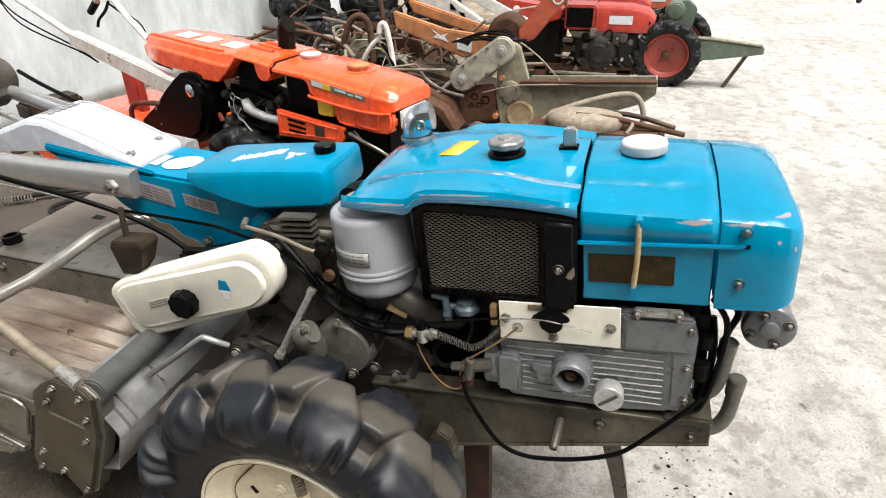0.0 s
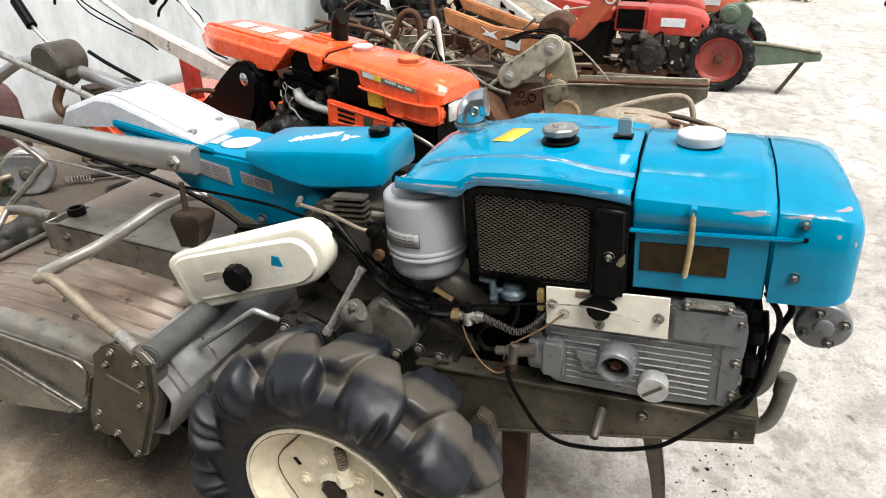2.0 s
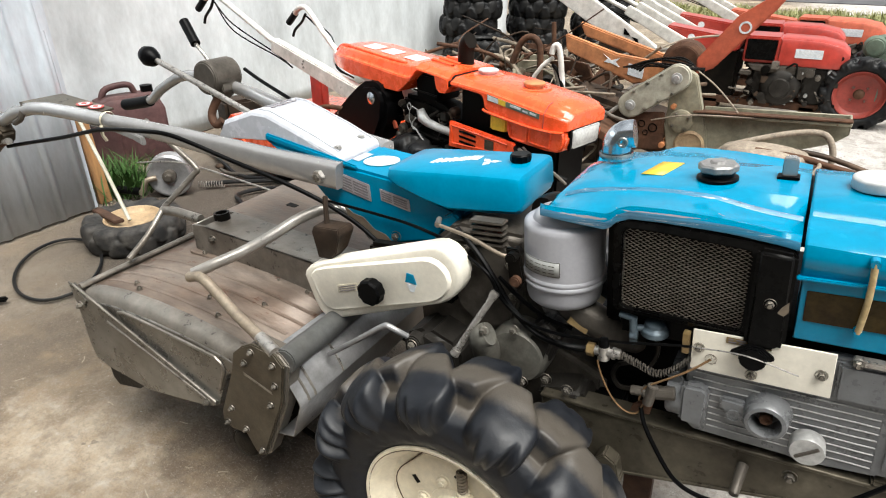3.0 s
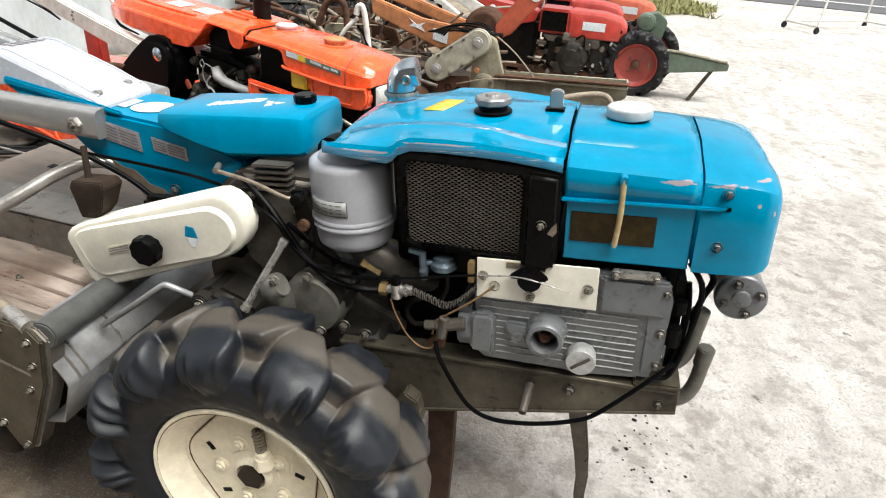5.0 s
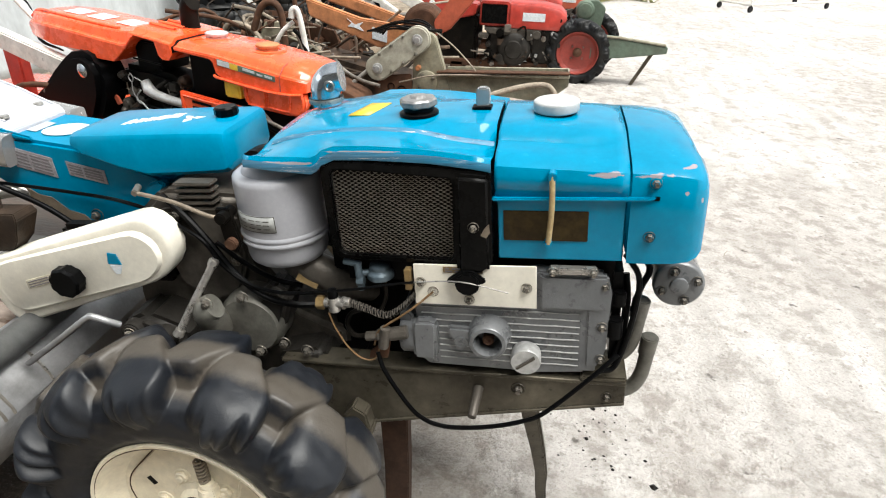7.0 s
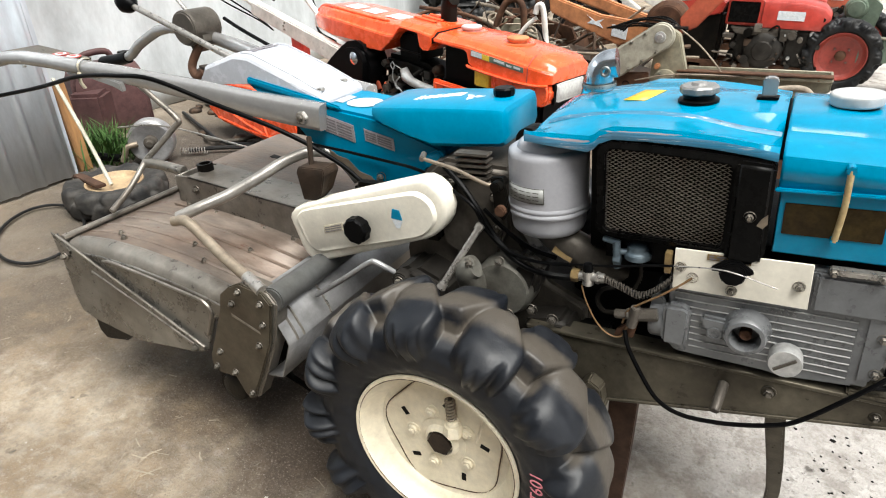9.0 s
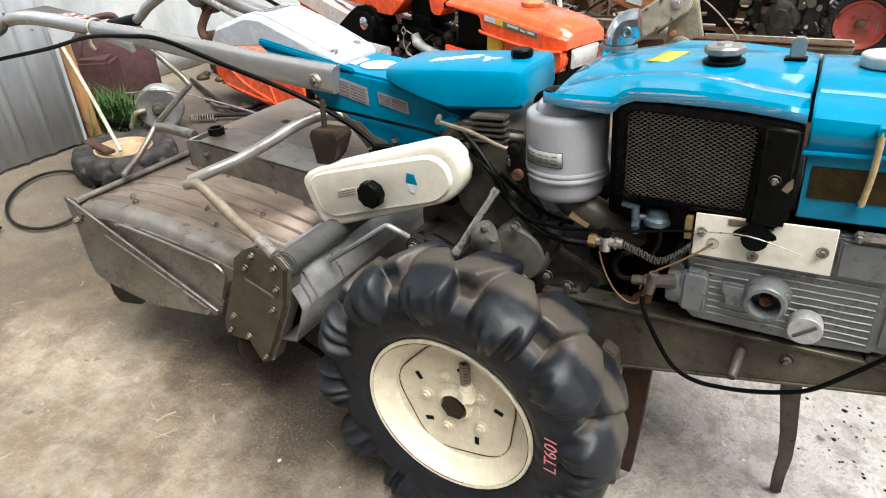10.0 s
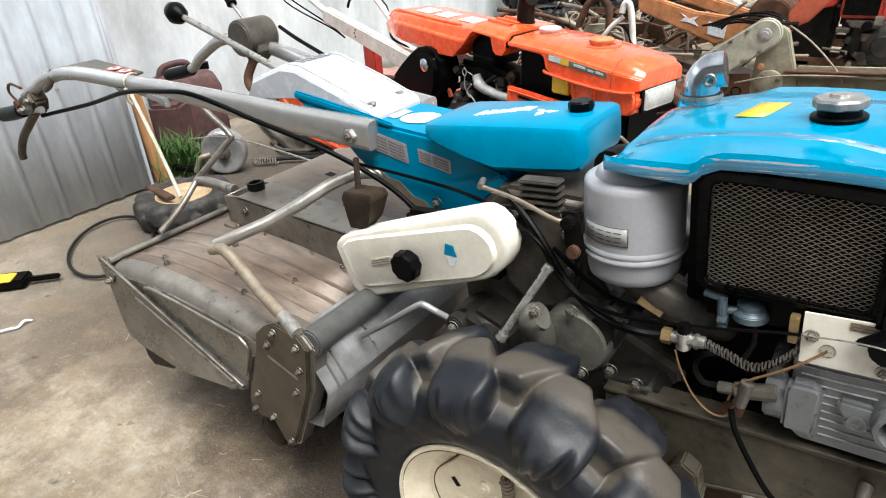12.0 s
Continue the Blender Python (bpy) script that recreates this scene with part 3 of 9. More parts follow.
def rim_mesh(name, r, depth, mat, seg=64):
    bm = BM()
    add_lathe(bm, [(r - 0.006, 0.012), (r, 0.004), (r - 0.002, -0.001), (r - 0.008, 0.0), (r - 0.013, 0.008), (r - 0.018, 0.024), (r - 0.028, 0.031), (r - 0.033, 0.036),
                   (r - 0.036, depth * 0.66), (r * 0.70, depth * 0.72), (r * 0.45, depth * 0.86), (r * 0.30, depth * 0.82), (0.0, depth * 0.82)], Matrix(), seg)
    add_lathe(bm, [(r - 0.018, 0.028), (r - 0.034, 0.05), (r - 0.034, 0.095), (r - 0.010, 0.110), (r, 0.118), (r - 0.004, 0.121)], Matrix(), seg)
    return mesh_of(name, bm, mat)


TILT = Matrix.Translation((0, 0, 0.29)) @ Matrix.Rotation(radians(-5.4), 4, "Y") @ Matrix.Translation((0, 0, -0.29))
tractor = thing("walking_tractor", TILT, "blue two-wheeled walking tractor with a grey diesel engine, propped nose up", "walking tractor")

NLUG = 12
TYRE = tyre_mesh("tyre", 0.305, 0.168, 0.128, NLUG, 0.043, LUG, 60, -0.035, 12)
RIMM = rim_mesh("wheel", 0.169, 0.062, RIM)


bm = BM()
add_cyl(bm, (0, 0, -0.001), (0, 0, 0.0015), 0.0150, n=16)
add_cyl(bm, (0, 0, 0.0015), (0, 0, 0.008), 0.0112, n=6)
add_cyl(bm, (0, 0, 0.008), (0, 0, 0.0115), 0.0060, n=10)
WHEELNUT = mesh_of("bolt", bm, RIM, 0.0012, 1)


def drive_wheel(parent, m, label):
    w = part("wheel", RIMM, None, parent, label, m=m)
    part("tyre", TYRE, None, w, "black rubber tyre with dusty slanting lugs")
    bm = BM()                                              # stiffening plate with a wavy edge
    prof = [(0.1235 + 0.006 * math.cos(5 * a + 0.6) + 0.003 * math.cos(2 * a), a) for a in [2 * math.pi * i / 60 for i in range(60)]]
    add_prism(bm, [(r * math.cos(a), r * math.sin(a)) for r, a in prof], 0.0415, 0.050, "z")
    part("disc_plate", bm, RIM, w, bevel=0.002)
    bm = BM()                                              # rusty crease of the lip
    loop = [(0.1612 * math.cos(a), 0.1612 * math.sin(a), 0.0005 + 0.0005 * math.sin(3 * a)) for a in [2 * math.pi * i / 72 for i in range(73)]]
    add_tube(bm, loop, 0.0009, 5, 0)
    part("crease", bm, RUST, w, "thin rusty crease line")
    bm = BM()
    loop = [(r * 1.005 * math.cos(a), r * 1.005 * math.sin(a), 0.0425) for r, a in prof]
    add_tube(bm, loop + loop[:1], 0.0011, 5, 0)
    part("seam", bm, RUST, w, "rusty seam line round the disc plate")
    bm = BM()
    add_lathe(bm, [(0.050, 0.046), (0.048, 0.040), (0.036, 0.038), (0.033, 0.032), (0.027, 0.029), (0.0262, 0.044), (0.0, 0.044)], Matrix(), 28)
    part("hub", bm, RIM, w)
    bm = BM()
    add_cyl(bm, (0, 0, 0.026), (0, 0, 0.055), 0.0255, n=6)
    part("hexagon_shaft", bm, DARKIRON, w, "dark rusty hexagonal axle end")
    face = Matrix.Rotation(radians(180), 4, "X")
    for k in range(5):
        a = radians(-15 + 72 * k)
        part("bolt", WHEELNUT, None, w, m=Matrix.Translation((0.064 * math.cos(a), 0.064 * math.sin(a), 0.0415)) @ face)
    for k in range(5):                                     # slots
        a = radians(-61 + 72 * k)
        bm = BM()
        add_box(bm, -0.009, 0.009, -0.0045, 0.0045, 0.0405, 0.0435)
        part("slot", bm, BLACK, w, m=Matrix.Rotation(a, 4, "Z") @ Matrix.Translation((0.088, 0, 0)) @ Matrix.Rotation(0.5, 4, "Z"))
    return w


# the wheel's own z axis points to +y; its x stays the tractor's x, its y is the tractor's -z
WHEEL_IN = axis_y(-0.001, 0.0, 0.273)
near_wheel = drive_wheel(tractor, WHEEL_IN @ Matrix.Rotation(radians(-90), 4, "Z"), "cream wheel rim with a lugged tyre")
far_wheel = drive_wheel(tractor, Matrix.Translation((0, 0.77, 0.278)) @ Matrix.Rotation(radians(90), 4, "X"), "cream wheel rim with a lugged tyre")

# lock pin with its spring
bm = BM()
pts = [(0.030 + 0.008 * math.cos(a), 0.030 + 0.008 * math.sin(a), 0.338 + a * 0.0011) for a in [i * 0.5 for i in range(88)]]
add_tube(bm, pts, 0.0022, 5, 0)
spring = part("spring", bm, TANROD, tractor, "rusty lock pin spring in the wheel")
bm = BM()
add_cyl(bm, (0.031, 0.030, 0.318), (0.031, 0.030, 0.388), 0.0045, n=10)
pin = part("lock_pin", bm, CASE, tractor, bevel=0.001)
bm = BM()
add_cyl(bm, (0.031, 0.030, 0.306), (0.031, 0.030, 0.330), 0.019, 0.016, 6)
add_cyl(bm, (0.031, 0.030, 0.330), (0.031, 0.030, 0.340), 0.0125, 0.0115, 14)
part("pin_socket", bm, RIM, pin, "cream hexagonal pin socket", bevel=0.0015)
bm = BM()
add_tube(bm, [(0.055, 0.045, 0.368), (0.088, 0.042, 0.360), (0.082, 0.042, 0.330), (0.070, 0.042, 0.290)], 0.003, 6)
part("clip", bm, RIM, tractor)

# crayon mark on the tyre
font = bpy.data.curves.new("mark", "FONT")
font.body, font.size, font.extrude, font.bevel_depth = "LT601", 0.031, 0.0001, 0.0001
font.shear = 0.2
tmp = bpy.data.objects.new("mark", font)
scene.collection.objects.link(tmp)
bpy.context.view_layer.update()
mark_me = bpy.data.meshes.new_from_object(tmp.evaluated_get(bpy.context.evaluated_depsgraph_get()))
bpy.data.objects.remove(tmp)
mark_me.materials.clear()
mark_me.materials.append(CHALK)
ax, ay = Vector((0.03, 0.0, 1.0)).normalized(), Vector((-1.0, 0.0, 0.03)).normalized()
az = ax.cross(ay)
face = Matrix(((ax.x, ay.x, az.x, 0.216), (ax.y, ay.y, az.y, -0.0185), (ax.z, ay.z, az.z, 0.247), (0, 0, 0, 1)))
part("crayon_mark", mark_me, None, near_wheel, "pink handwritten crayon mark", m=near_wheel.matrix_basis.inverted() @ face)

# ---- chassis ----
YC = 0.385


def rail_poly():
    return [(0.10, 0.437), (0.684, 0.430), (0.684, 0.393), (0.21, 0.306), (0.10, 0.300)]


for nm, y0, y1, out in (("rail", 0.222, 0.230, -1), ("rail", 0.540, 0.548, 1)):
    bm = BM()
    add_prism(bm, rail_poly(), y0, y1)
    a, b = (y0 - 0.006, y1 + 0.03) if out < 0 else (y0 - 0.03, y1 + 0.006)
    add_prism(bm, [(0.10, 0.444), (0.684, 0.437), (0.684, 0.430), (0.10, 0.437)], a, b)
    add_prism(bm, [(0.10, 0.300), (0.21, 0.306), (0.684, 0.393), (0.684, 0.387), (0.21, 0.299), (0.10, 0.293)], a + 0.004, b)
    rail = part(nm, bm, RAIL, tractor, "oily olive-brown chassis rail", bevel=0.0015, seg=1)
bm = BM()
add_box(bm, 0.672, 0.680, 0.226, 0.544, 0.385, 0.437)
part("front_plate", bm, RAIL, tractor, bevel=0.002)
bm = BM()
add_box(bm, 0.612, 0.684, 0.214, 0.275, 0.437, 0.447)
part("mount_pad", bm, RAIL, tractor, bevel=0.003)
bolt(tractor, 0.512, 0.222, 0.408, True)
bolt(tractor, 0.655, 0.222, 0.404)
bm = BM()
add_cyl(bm, (0.446, 0.222, 0.405), (0.440, 0.170, 0.385), 0.009, 0.0075, 12)
part("stud", bm, CASE, tractor, bevel=0.001)
bm = BM()
add_prism(bm, [(0.205, 0.318), (0.255, 0.318), (0.250, 0.352), (0.228, 0.368), (0.210, 0.350)], 0.19, 0.222)
add_box(bm, 0.20, 0.258, 0.185, 0.222, 0.306, 0.314)
part("foot_bracket", bm, RAIL, tractor, bevel=0.003)
bm = BM()                                              # front stand
add_loft(bm, [[(x - w, y - 0.010, z), (x + w, y - 0.010, z), (x + w, y + 0.010, z), (x - w, y + 0.010, z)]
              for x, y, z, w in ((0.526, 0.255, 0.385, 0.017), (0.531, 0.28, 0.300, 0.016), (0.544, 0.315, 0.18, 0.014), (0.550, 0.345, 0.09, 0.0125), (0.548, 0.365, 0.02, 0.0115), (0.550, 0.385, -0.052, 0.0105))])
part("front_stand", bm, RAIL, tractor, "bent steel front stand leg", bevel=0.004)
# cross member in near black: the bay's shade is in its colour
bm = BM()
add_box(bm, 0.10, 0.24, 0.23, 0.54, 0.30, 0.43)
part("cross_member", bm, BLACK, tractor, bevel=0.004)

# ---- engine ----
bm = BM()
add_prism(bm, [(0.350, 0.468), (0.365, 0.452), (0.500, 0.448), (0.520, 0.444), (0.618, 0.452), (0.618, 0.632), (0.545, 0.636), (0.350, 0.600)], 0.218, 0.552)
block = part("engine_block", bm, ENGINE, tractor, "grey painted ribbed engine block", bevel=0.003)
bm = BM()
add_box(bm, 0.606, 0.634, 0.2172, 0.30, 0.456, 0.628)
part("joint_face", bm, ENGINE, block, bevel=0.002)
for i in range(9):
    z = 0.466 + i * 0.0122
    x0 = 0.386 if i < 6 else 0.36
    bm = BM()
    rnd = random.Random(i)
    n = 26
    rows = []
    for k in range(n + 1):
        x = x0 + (0.607 - x0) * k / n
        dz = 0.0003 * math.sin(k * 0.9 + i) + 0.003 * (1 - k / n)
        rows.append([(x, 0.2185, z + dz - 0.0011), (x, 0.2160, z + dz - 0.0005), (x, 0.2160, z + dz + 0.0005), (x, 0.2185, z + dz + 0.0011)])
    add_loft(bm, rows)
    part("rib", bm, RIB, block, "thin bright rib")
word = bpy.data.curves.new("word", "FONT")             # word cast into the block
word.body, word.size, word.extrude, word.bevel_depth, word.space_character = "START", 0.0125, 0.0012, 0.0002, 1.25
tmp = bpy.data.objects.new("word", word)
scene.collection.objects.link(tmp)
bpy.context.view_layer.update()
word_me = bpy.data.meshes.new_from_object(tmp.evaluated_get(bpy.context.evaluated_depsgraph_get()))
bpy.data.objects.remove(tmp)
word_me.materials.clear()
word_me.materials.append(ENGINE)
part("cast_word", word_me, None, block, "raised cast lettering", m=Matrix.Translation((0.487, 0.2172, 0.556)) @ Matrix.Rotation(radians(-3), 4, "Y") @ Matrix.Rotation(radians(90), 4, "X"))
bm = BM()                                              # plain upper panel
add_box(bm, 0.546, 0.646, 0.209, 0.222, 0.574, 0.634)
part("upper_panel", bm, ENGINE, block, bevel=0.004)
bm = BM()                                              # power take-off boss
add_lathe(bm, [(0.036, 0.034), (0.033, 0.026), (0.0305, 0.012), (0.0295, 0.002), (0.028, 0.0), (0.0225, -0.001), (0.0205, 0.004), (0.019, 0.030), (0.0, 0.030)], axis_y(0.468, 0.186, 0.5215), 36)
part("shaft_boss", bm, ENGINE, block, "round cast boss with a hollow mouth")
bm = BM()
add_lathe(bm, [(0.009, 0.014), (0.009, 0.0), (0.0065, -0.002), (0.004, 0.002), (0.0, 0.002)], axis_y(0.468, 0.196, 0.5215), 18)
part("shaft_end", bm, RUST, block)
bm = BM()                                              # dipstick cap
add_lathe(bm, [(0.0235, 0.025), (0.024, 0.004), (0.0225, 0.0), (0.0, 0.0)], axis_y(0.526, 0.190, 0.487), 36)
cap = part("oil_cap", bm, ALU, tractor, "round bright aluminium oil cap", smooth=50)
bm = BM()
add_box(bm, -0.018, 0.018, -0.003, 0.001, -0.0020, 0.0020)
part("cap_slot", bm, CASE, cap, m=Matrix.Translation((0.526, 0.190, 0.487)) @ Matrix.Rotation(radians(-38), 4, "Y"))
bm = BM()                                              # side cover
add_prism(bm, [(0.345, 0.476), (0.383, 0.474), (0.387, 0.541), (0.380, 0.548), (0.350, 0.548), (0.346, 0.538)], 0.198, 0.222)
part("side_cover", bm, ENGINE, block, bevel=0.006, seg=3)
bm = BM()
add_cyl(bm, (0.322, 0.235, 0.505), (0.350, 0.235, 0.505), 0.034, n=20)
add_cyl(bm, (0.333, 0.22, 0.540), (0.333, 0.30, 0.540), 0.012, n=14)
part("flange", bm, ENGINE, block, bevel=0.003)
bm = BM()                                              # cast oval pad
add_prism(bm, [(0.402, 0.535), (0.444, 0.533), (0.446, 0.520), (0.438, 0.508), (0.435, 0.496), (0.424, 0.490), (0.412, 0.495), (0.409, 0.512), (0.402, 0.520)], 0.206, 0.220)
part("cast_pad", bm, ENGINE, block, bevel=0.004)
bm = BM()
add_lathe(bm, [(0.0115, 0.004), (0.011, 0.0), (0.008, 0.0), (0.0075, 0.003), (0, 0.003)], axis_y(0.424, 0.204, 0.508), 22)
part("cast_eye", bm, ENGINE, block)
bm = BM()                                              # cylinder head
add_prism(bm, [(0.614, 0.464), (0.640, 0.464), (0.648, 0.50), (0.652, 0.60), (0.644, 0.630), (0.614, 0.632)], 0.214, 0.54)
head = part("cylinder_head", bm, ENGINE, tractor, "grey cylinder head bolted to the block", bevel=0.006)
for z in (0.485, 0.545, 0.617):
    bolt(head, 0.640, 0.214, z)
bm = BM()
add_box(bm, 0.654, 0.668, 0.235, 0.52, 0.47, 0.63)
add_tube(bm, [(0.668, 0.235, 0.66), (0.690, 0.228, 0.62), (0.682, 0.222, 0.54), (0.664, 0.218, 0.47), (0.640, 0.212, 0.462)], 0.0045, 8)
add_tube(bm, [(0.684, 0.25, 0.66), (0.706, 0.25, 0.63), (0.694, 0.24, 0.60), (0.686, 0.24, 0.56)], 0.005, 8)
add_tube(bm, [(0.672, 0.25, 0.62), (0.676, 0.24, 0.58), (0.672, 0.23, 0.52), (0.660, 0.225, 0.468)], 0.006, 8)
part("hose", bm, BLACK, tractor, "bundle of black hoses ahead of the engine")
bm = BM()
add_cyl(bm, (0.660, 0.225, 0.520), (0.660, 0.225, 0.555), 0.012, n=12)
add_cyl(bm, (0.664, 0.23, 0.575), (0.664, 0.23, 0.600), 0.010, n=12)
part("connector", bm, BLACK, tractor, bevel=0.002)
for x, z in ((0.703, 0.545), (0.722, 0.474)):
    bm = BM()
    add_tube(bm, [(x, 0.28, z), (x - 0.003, 0.28, z - 0.035), (x - 0.009, 0.28, z - 0.070), (x - 0.022, 0.28, z - 0.094), (x - 0.045, 0.28, z - 0.105), (x - 0.078, 0.285, z - 0.106)], 0.0122, 12)
    pipe = part("drain_pipe", bm, DRAIN, tractor, "grey curved drain pipe")
    bm = BM()
    add_cyl(bm, (x + 0.001, 0.28, z + 0.012), (x - 0.003, 0.28, z - 0.024), 0.0145, 0.0135, 14)
    part("collar", bm, DRAIN, pipe, bevel=0.002)
bm = BM()                                              # fuel filter strip under the hood
add_box(bm, 0.56, 0.628, 0.205, 0.222, 0.638, 0.647)
part("fuel_line_plate", bm, STEEL, tractor, bevel=0.002)
bolt(tractor, 0.565, 0.206, 0.643)
bolt(tractor, 0.622, 0.206, 0.643)
bm = BM()                                              # black filler for the shade in the gap between block and hood
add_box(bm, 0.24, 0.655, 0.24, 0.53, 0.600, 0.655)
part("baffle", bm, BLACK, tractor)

# switch plate
bm = BM()
add_prism(bm, [(0.355, 0.578), (0.542, 0.577), (0.541, 0.6500), (0.356, 0.648)], 0.2065, 0.2095)
sw = part("switch_plate", bm, CREAM, tractor, "cream sheet metal switch plate", bevel=0.0008, seg=1)
bm = BM()
add_prism(bm, [(math.cos(2 * math.pi * i / 30) * (0.0185 + 0.0012 * math.cos(10 * math.pi * i / 15)) + 0.440, math.sin(2 * math.pi * i / 30) * (0.0185 + 0.0012 * math.cos(10 * math.pi * i / 15)) + 0.625) for i in range(30)], 0.188, 0.2065)
part("knob", bm, BLACK, sw, "black plastic knob", bevel=0.002)
bm = BM()
add_prism(bm, [(0.409, 0.630), (0.430, 0.646), (0.449, 0.645), (0.468, 0.631), (0.466, 0.625), (0.409, 0.625)], 0.192, 0.200)
part("pointer", bm, BLACK, sw, bevel=0.002)
bm = BM()
add_lathe(bm, [(0.0085, 0.0), (0.0085, 0.001), (0, 0.001)], axis_y(0.384, 0.2055, 0.601), 20)
part("hole", bm, RUST, sw, "rusty cable hole")
bm = BM()
add_box(bm, 0.402, 0.462, 0.2052, 0.2062, 0.636, 0.6455)
lab = part("label", bm, BRASS, sw, "yellowed printed label")
bars(lab, "print", 0.405, 0.459, 0.6375, 0.644, 0.2050, 2)
for x, z in ((0.366, 0.618), (0.527, 0.613), (0.440, 0.589)):
    bolt(sw, x, 0.2065, z, name="screw")
bm = BM()
add_tube(bm, [(0.192, 0.200, 0.594), (0.26, 0.200, 0.603), (0.33, 0.200, 0.616), (0.356, 0.200, 0.620)], 0.0022, 6)
add_tube(bm, [(-0.46, 0.325, 0.727), (-0.354, 0.323, 0.716), (-0.239, 0.318, 0.703), (-0.148, 0.270, 0.713), (-0.099, 0.262, 0.702), (-0.050, 0.250, 0.682), (-0.005, 0.238, 0.660), (0.020, 0.236, 0.617), (0.063, 0.232, 0.584), (0.123, 0.222, 0.577), (0.192, 0.200, 0.594)], 0.0034, 8)
part("control_cable", bm, BLACK, tractor, "thin black control cable")
bm = BM()
add_tube(bm, [(-0.085, 0.275, 0.725), (-0.035, 0.258, 0.690), (0.008, 0.246, 0.640), (0.040, 0.240, 0.596), (0.090, 0.232, 0.560), (0.150, 0.232, 0.548), (0.205, 0.262, 0.538)], 0.0058, 8)
part("throttle_hose", bm, BLACK, tractor, "black hose down the gearbox side")
bm = BM()
add_tube(bm, [(0.012, 0.247, 0.655), (0.050, 0.246, 0.622), (0.100, 0.246, 0.590), (0.150, 0.250, 0.575)], 0.0042, 8)
part("throttle_hose", bm, BLACK, tractor, "black hose down the gearbox side")
bm = BM()
add_tube(bm, [(0.356, 0.200, 0.620), (0.43, 0.186, 0.632), (0.50, 0.199, 0.608)], 0.0012, 5)
part("cable_wire", bm, STEEL, tractor, "bare steel control wire")
bm = BM()
add_box(bm, 0.342, 0.352, 0.2, 0.215, 0.605, 0.640)
part("cable_bracket", bm, BRASS, tractor, bevel=0.001)

# fuel valve, springs and little pipes behind the block
bm = BM()
add_cyl(bm, (0.194, 0.20, 0.576), (0.207, 0.20, 0.576), 0.012, n=6)
valve = part("valve_nut", bm, BRASS, tractor, "brass union nut on the fuel valve", bevel=0.001)
bm = BM()
add_cyl(bm, (0.207, 0.20, 0.576), (0.250, 0.20, 0.578), 0.0085, n=14)
add_cyl(bm, (0.222, 0.20, 0.562), (0.222, 0.20, 0.588), 0.010, n=14)
add_cyl(bm, (0.236, 0.20, 0.577), (0.242, 0.20, 0.577), 0.011, n=6)
part("fuel_valve", bm, STEEL, tractor, "silvery fuel valve", bevel=0.001)
bm = BM()
add_lathe(bm, [(0.0, 0.016), (0.007, 0.014), (0.009, 0.008), (0.009, 0.0)], Matrix.Translation((0.222, 0.20, 0.587)), 14)
part("valve_knob", bm, BLACK, tractor)
bm = BM()
curve = smooth_path([(0.250, 0.20, 0.578), (0.277, 0.198, 0.569), (0.309, 0.196, 0.560), (0.338, 0.200, 0.578), (0.360, 0.215, 0.598)], 13)
coil = []
for i, p in enumerate(curve):
    for k in range(3):
        a = (i * 3 + k) * 1.25
        coil.append(p + Vector((0, 0.0062 * math.cos(a), 0.0062 * math.sin(a))))
add_tube(bm, curve, 0.0046, 8, 0)
sh = part("spring_hose", bm, BLACK, tractor, "spring-wound black fuel hose")
bm = BM()
add_tube(bm, coil, 0.0013, 4, 0)
part("spring", bm, CASE, sh, "dull steel spring winding")
bm = BM()
add_tube(bm, [(0.384, 0.2055, 0.601), (0.362, 0.196, 0.584), (0.338, 0.192, 0.566), (0.312, 0.19, 0.548), (0.292, 0.19, 0.530), (0.284, 0.19, 0.505)], 0.0018, 5)
add_tube(bm, [(0.214, 0.192, 0.562), (0.222, 0.190, 0.535), (0.240, 0.186, 0.502), (0.262, 0.184, 0.482), (0.282, 0.186, 0.480), (0.292, 0.19, 0.500)], 0.0016, 5)
part("copper_wire", bm, COPPER, tractor, "loose brown copper wires")
bm = BM()
add_prism(bm, [(0.268, 0.470), (0.300, 0.472), (0.308, 0.506), (0.297, 0.516), (0.289, 0.498), (0.272, 0.484)], 0.20, 0.206)
part("wire_bracket", bm, RUST, tractor, bevel=0.001)
bm = BM()
add_cyl(bm, (0.290, 0.195, 0.520), (0.338, 0.20, 0.527), 0.0115, n=8)
add_cyl(bm, (0.270, 0.195, 0.518), (0.290, 0.195, 0.520), 0.0085, n=6)
add_cyl(bm, (0.298, 0.19, 0.502), (0.306, 0.19, 0.540), 0.009, n=10)
part("drain_cock", bm, CASE, tractor, "grimy drain cock", bevel=0.001)
bm = BM()
add_tube(bm, [(0.272, 0.198, 0.518), (0.250, 0.198, 0.517), (0.237, 0.205, 0.532), (0.243, 0.212, 0.549), (0.262, 0.22, 0.553)], 0.0042, 6)
add_tube(bm, [(0.300, 0.225, 0.62), (0.303, 0.222, 0.58), (0.292, 0.215, 0.552)], 0.0035, 6)
part("fuel_pipe", bm, GREASE, tractor)
bm = BM()                                              # carburettor-like lift pump
add_lathe(bm, [(0.014, 0), (0.022, 0.004), (0.022, 0.014), (0.017, 0.018), (0.017, 0.026), (0.010, 0.030), (0, 0.030)], Matrix.Translation((0.294, 0.235, 0.604)), 22)
add_cyl(bm, (0.262, 0.225, 0.618), (0.294, 0.235, 0.618), 0.006, n=10)
add_cyl(bm, (0.264, 0.222, 0.590), (0.262, 0.222, 0.640), 0.0065, n=8)
add_cyl(bm, (0.240, 0.222, 0.641), (0.268, 0.222, 0.636), 0.0055, n=8)
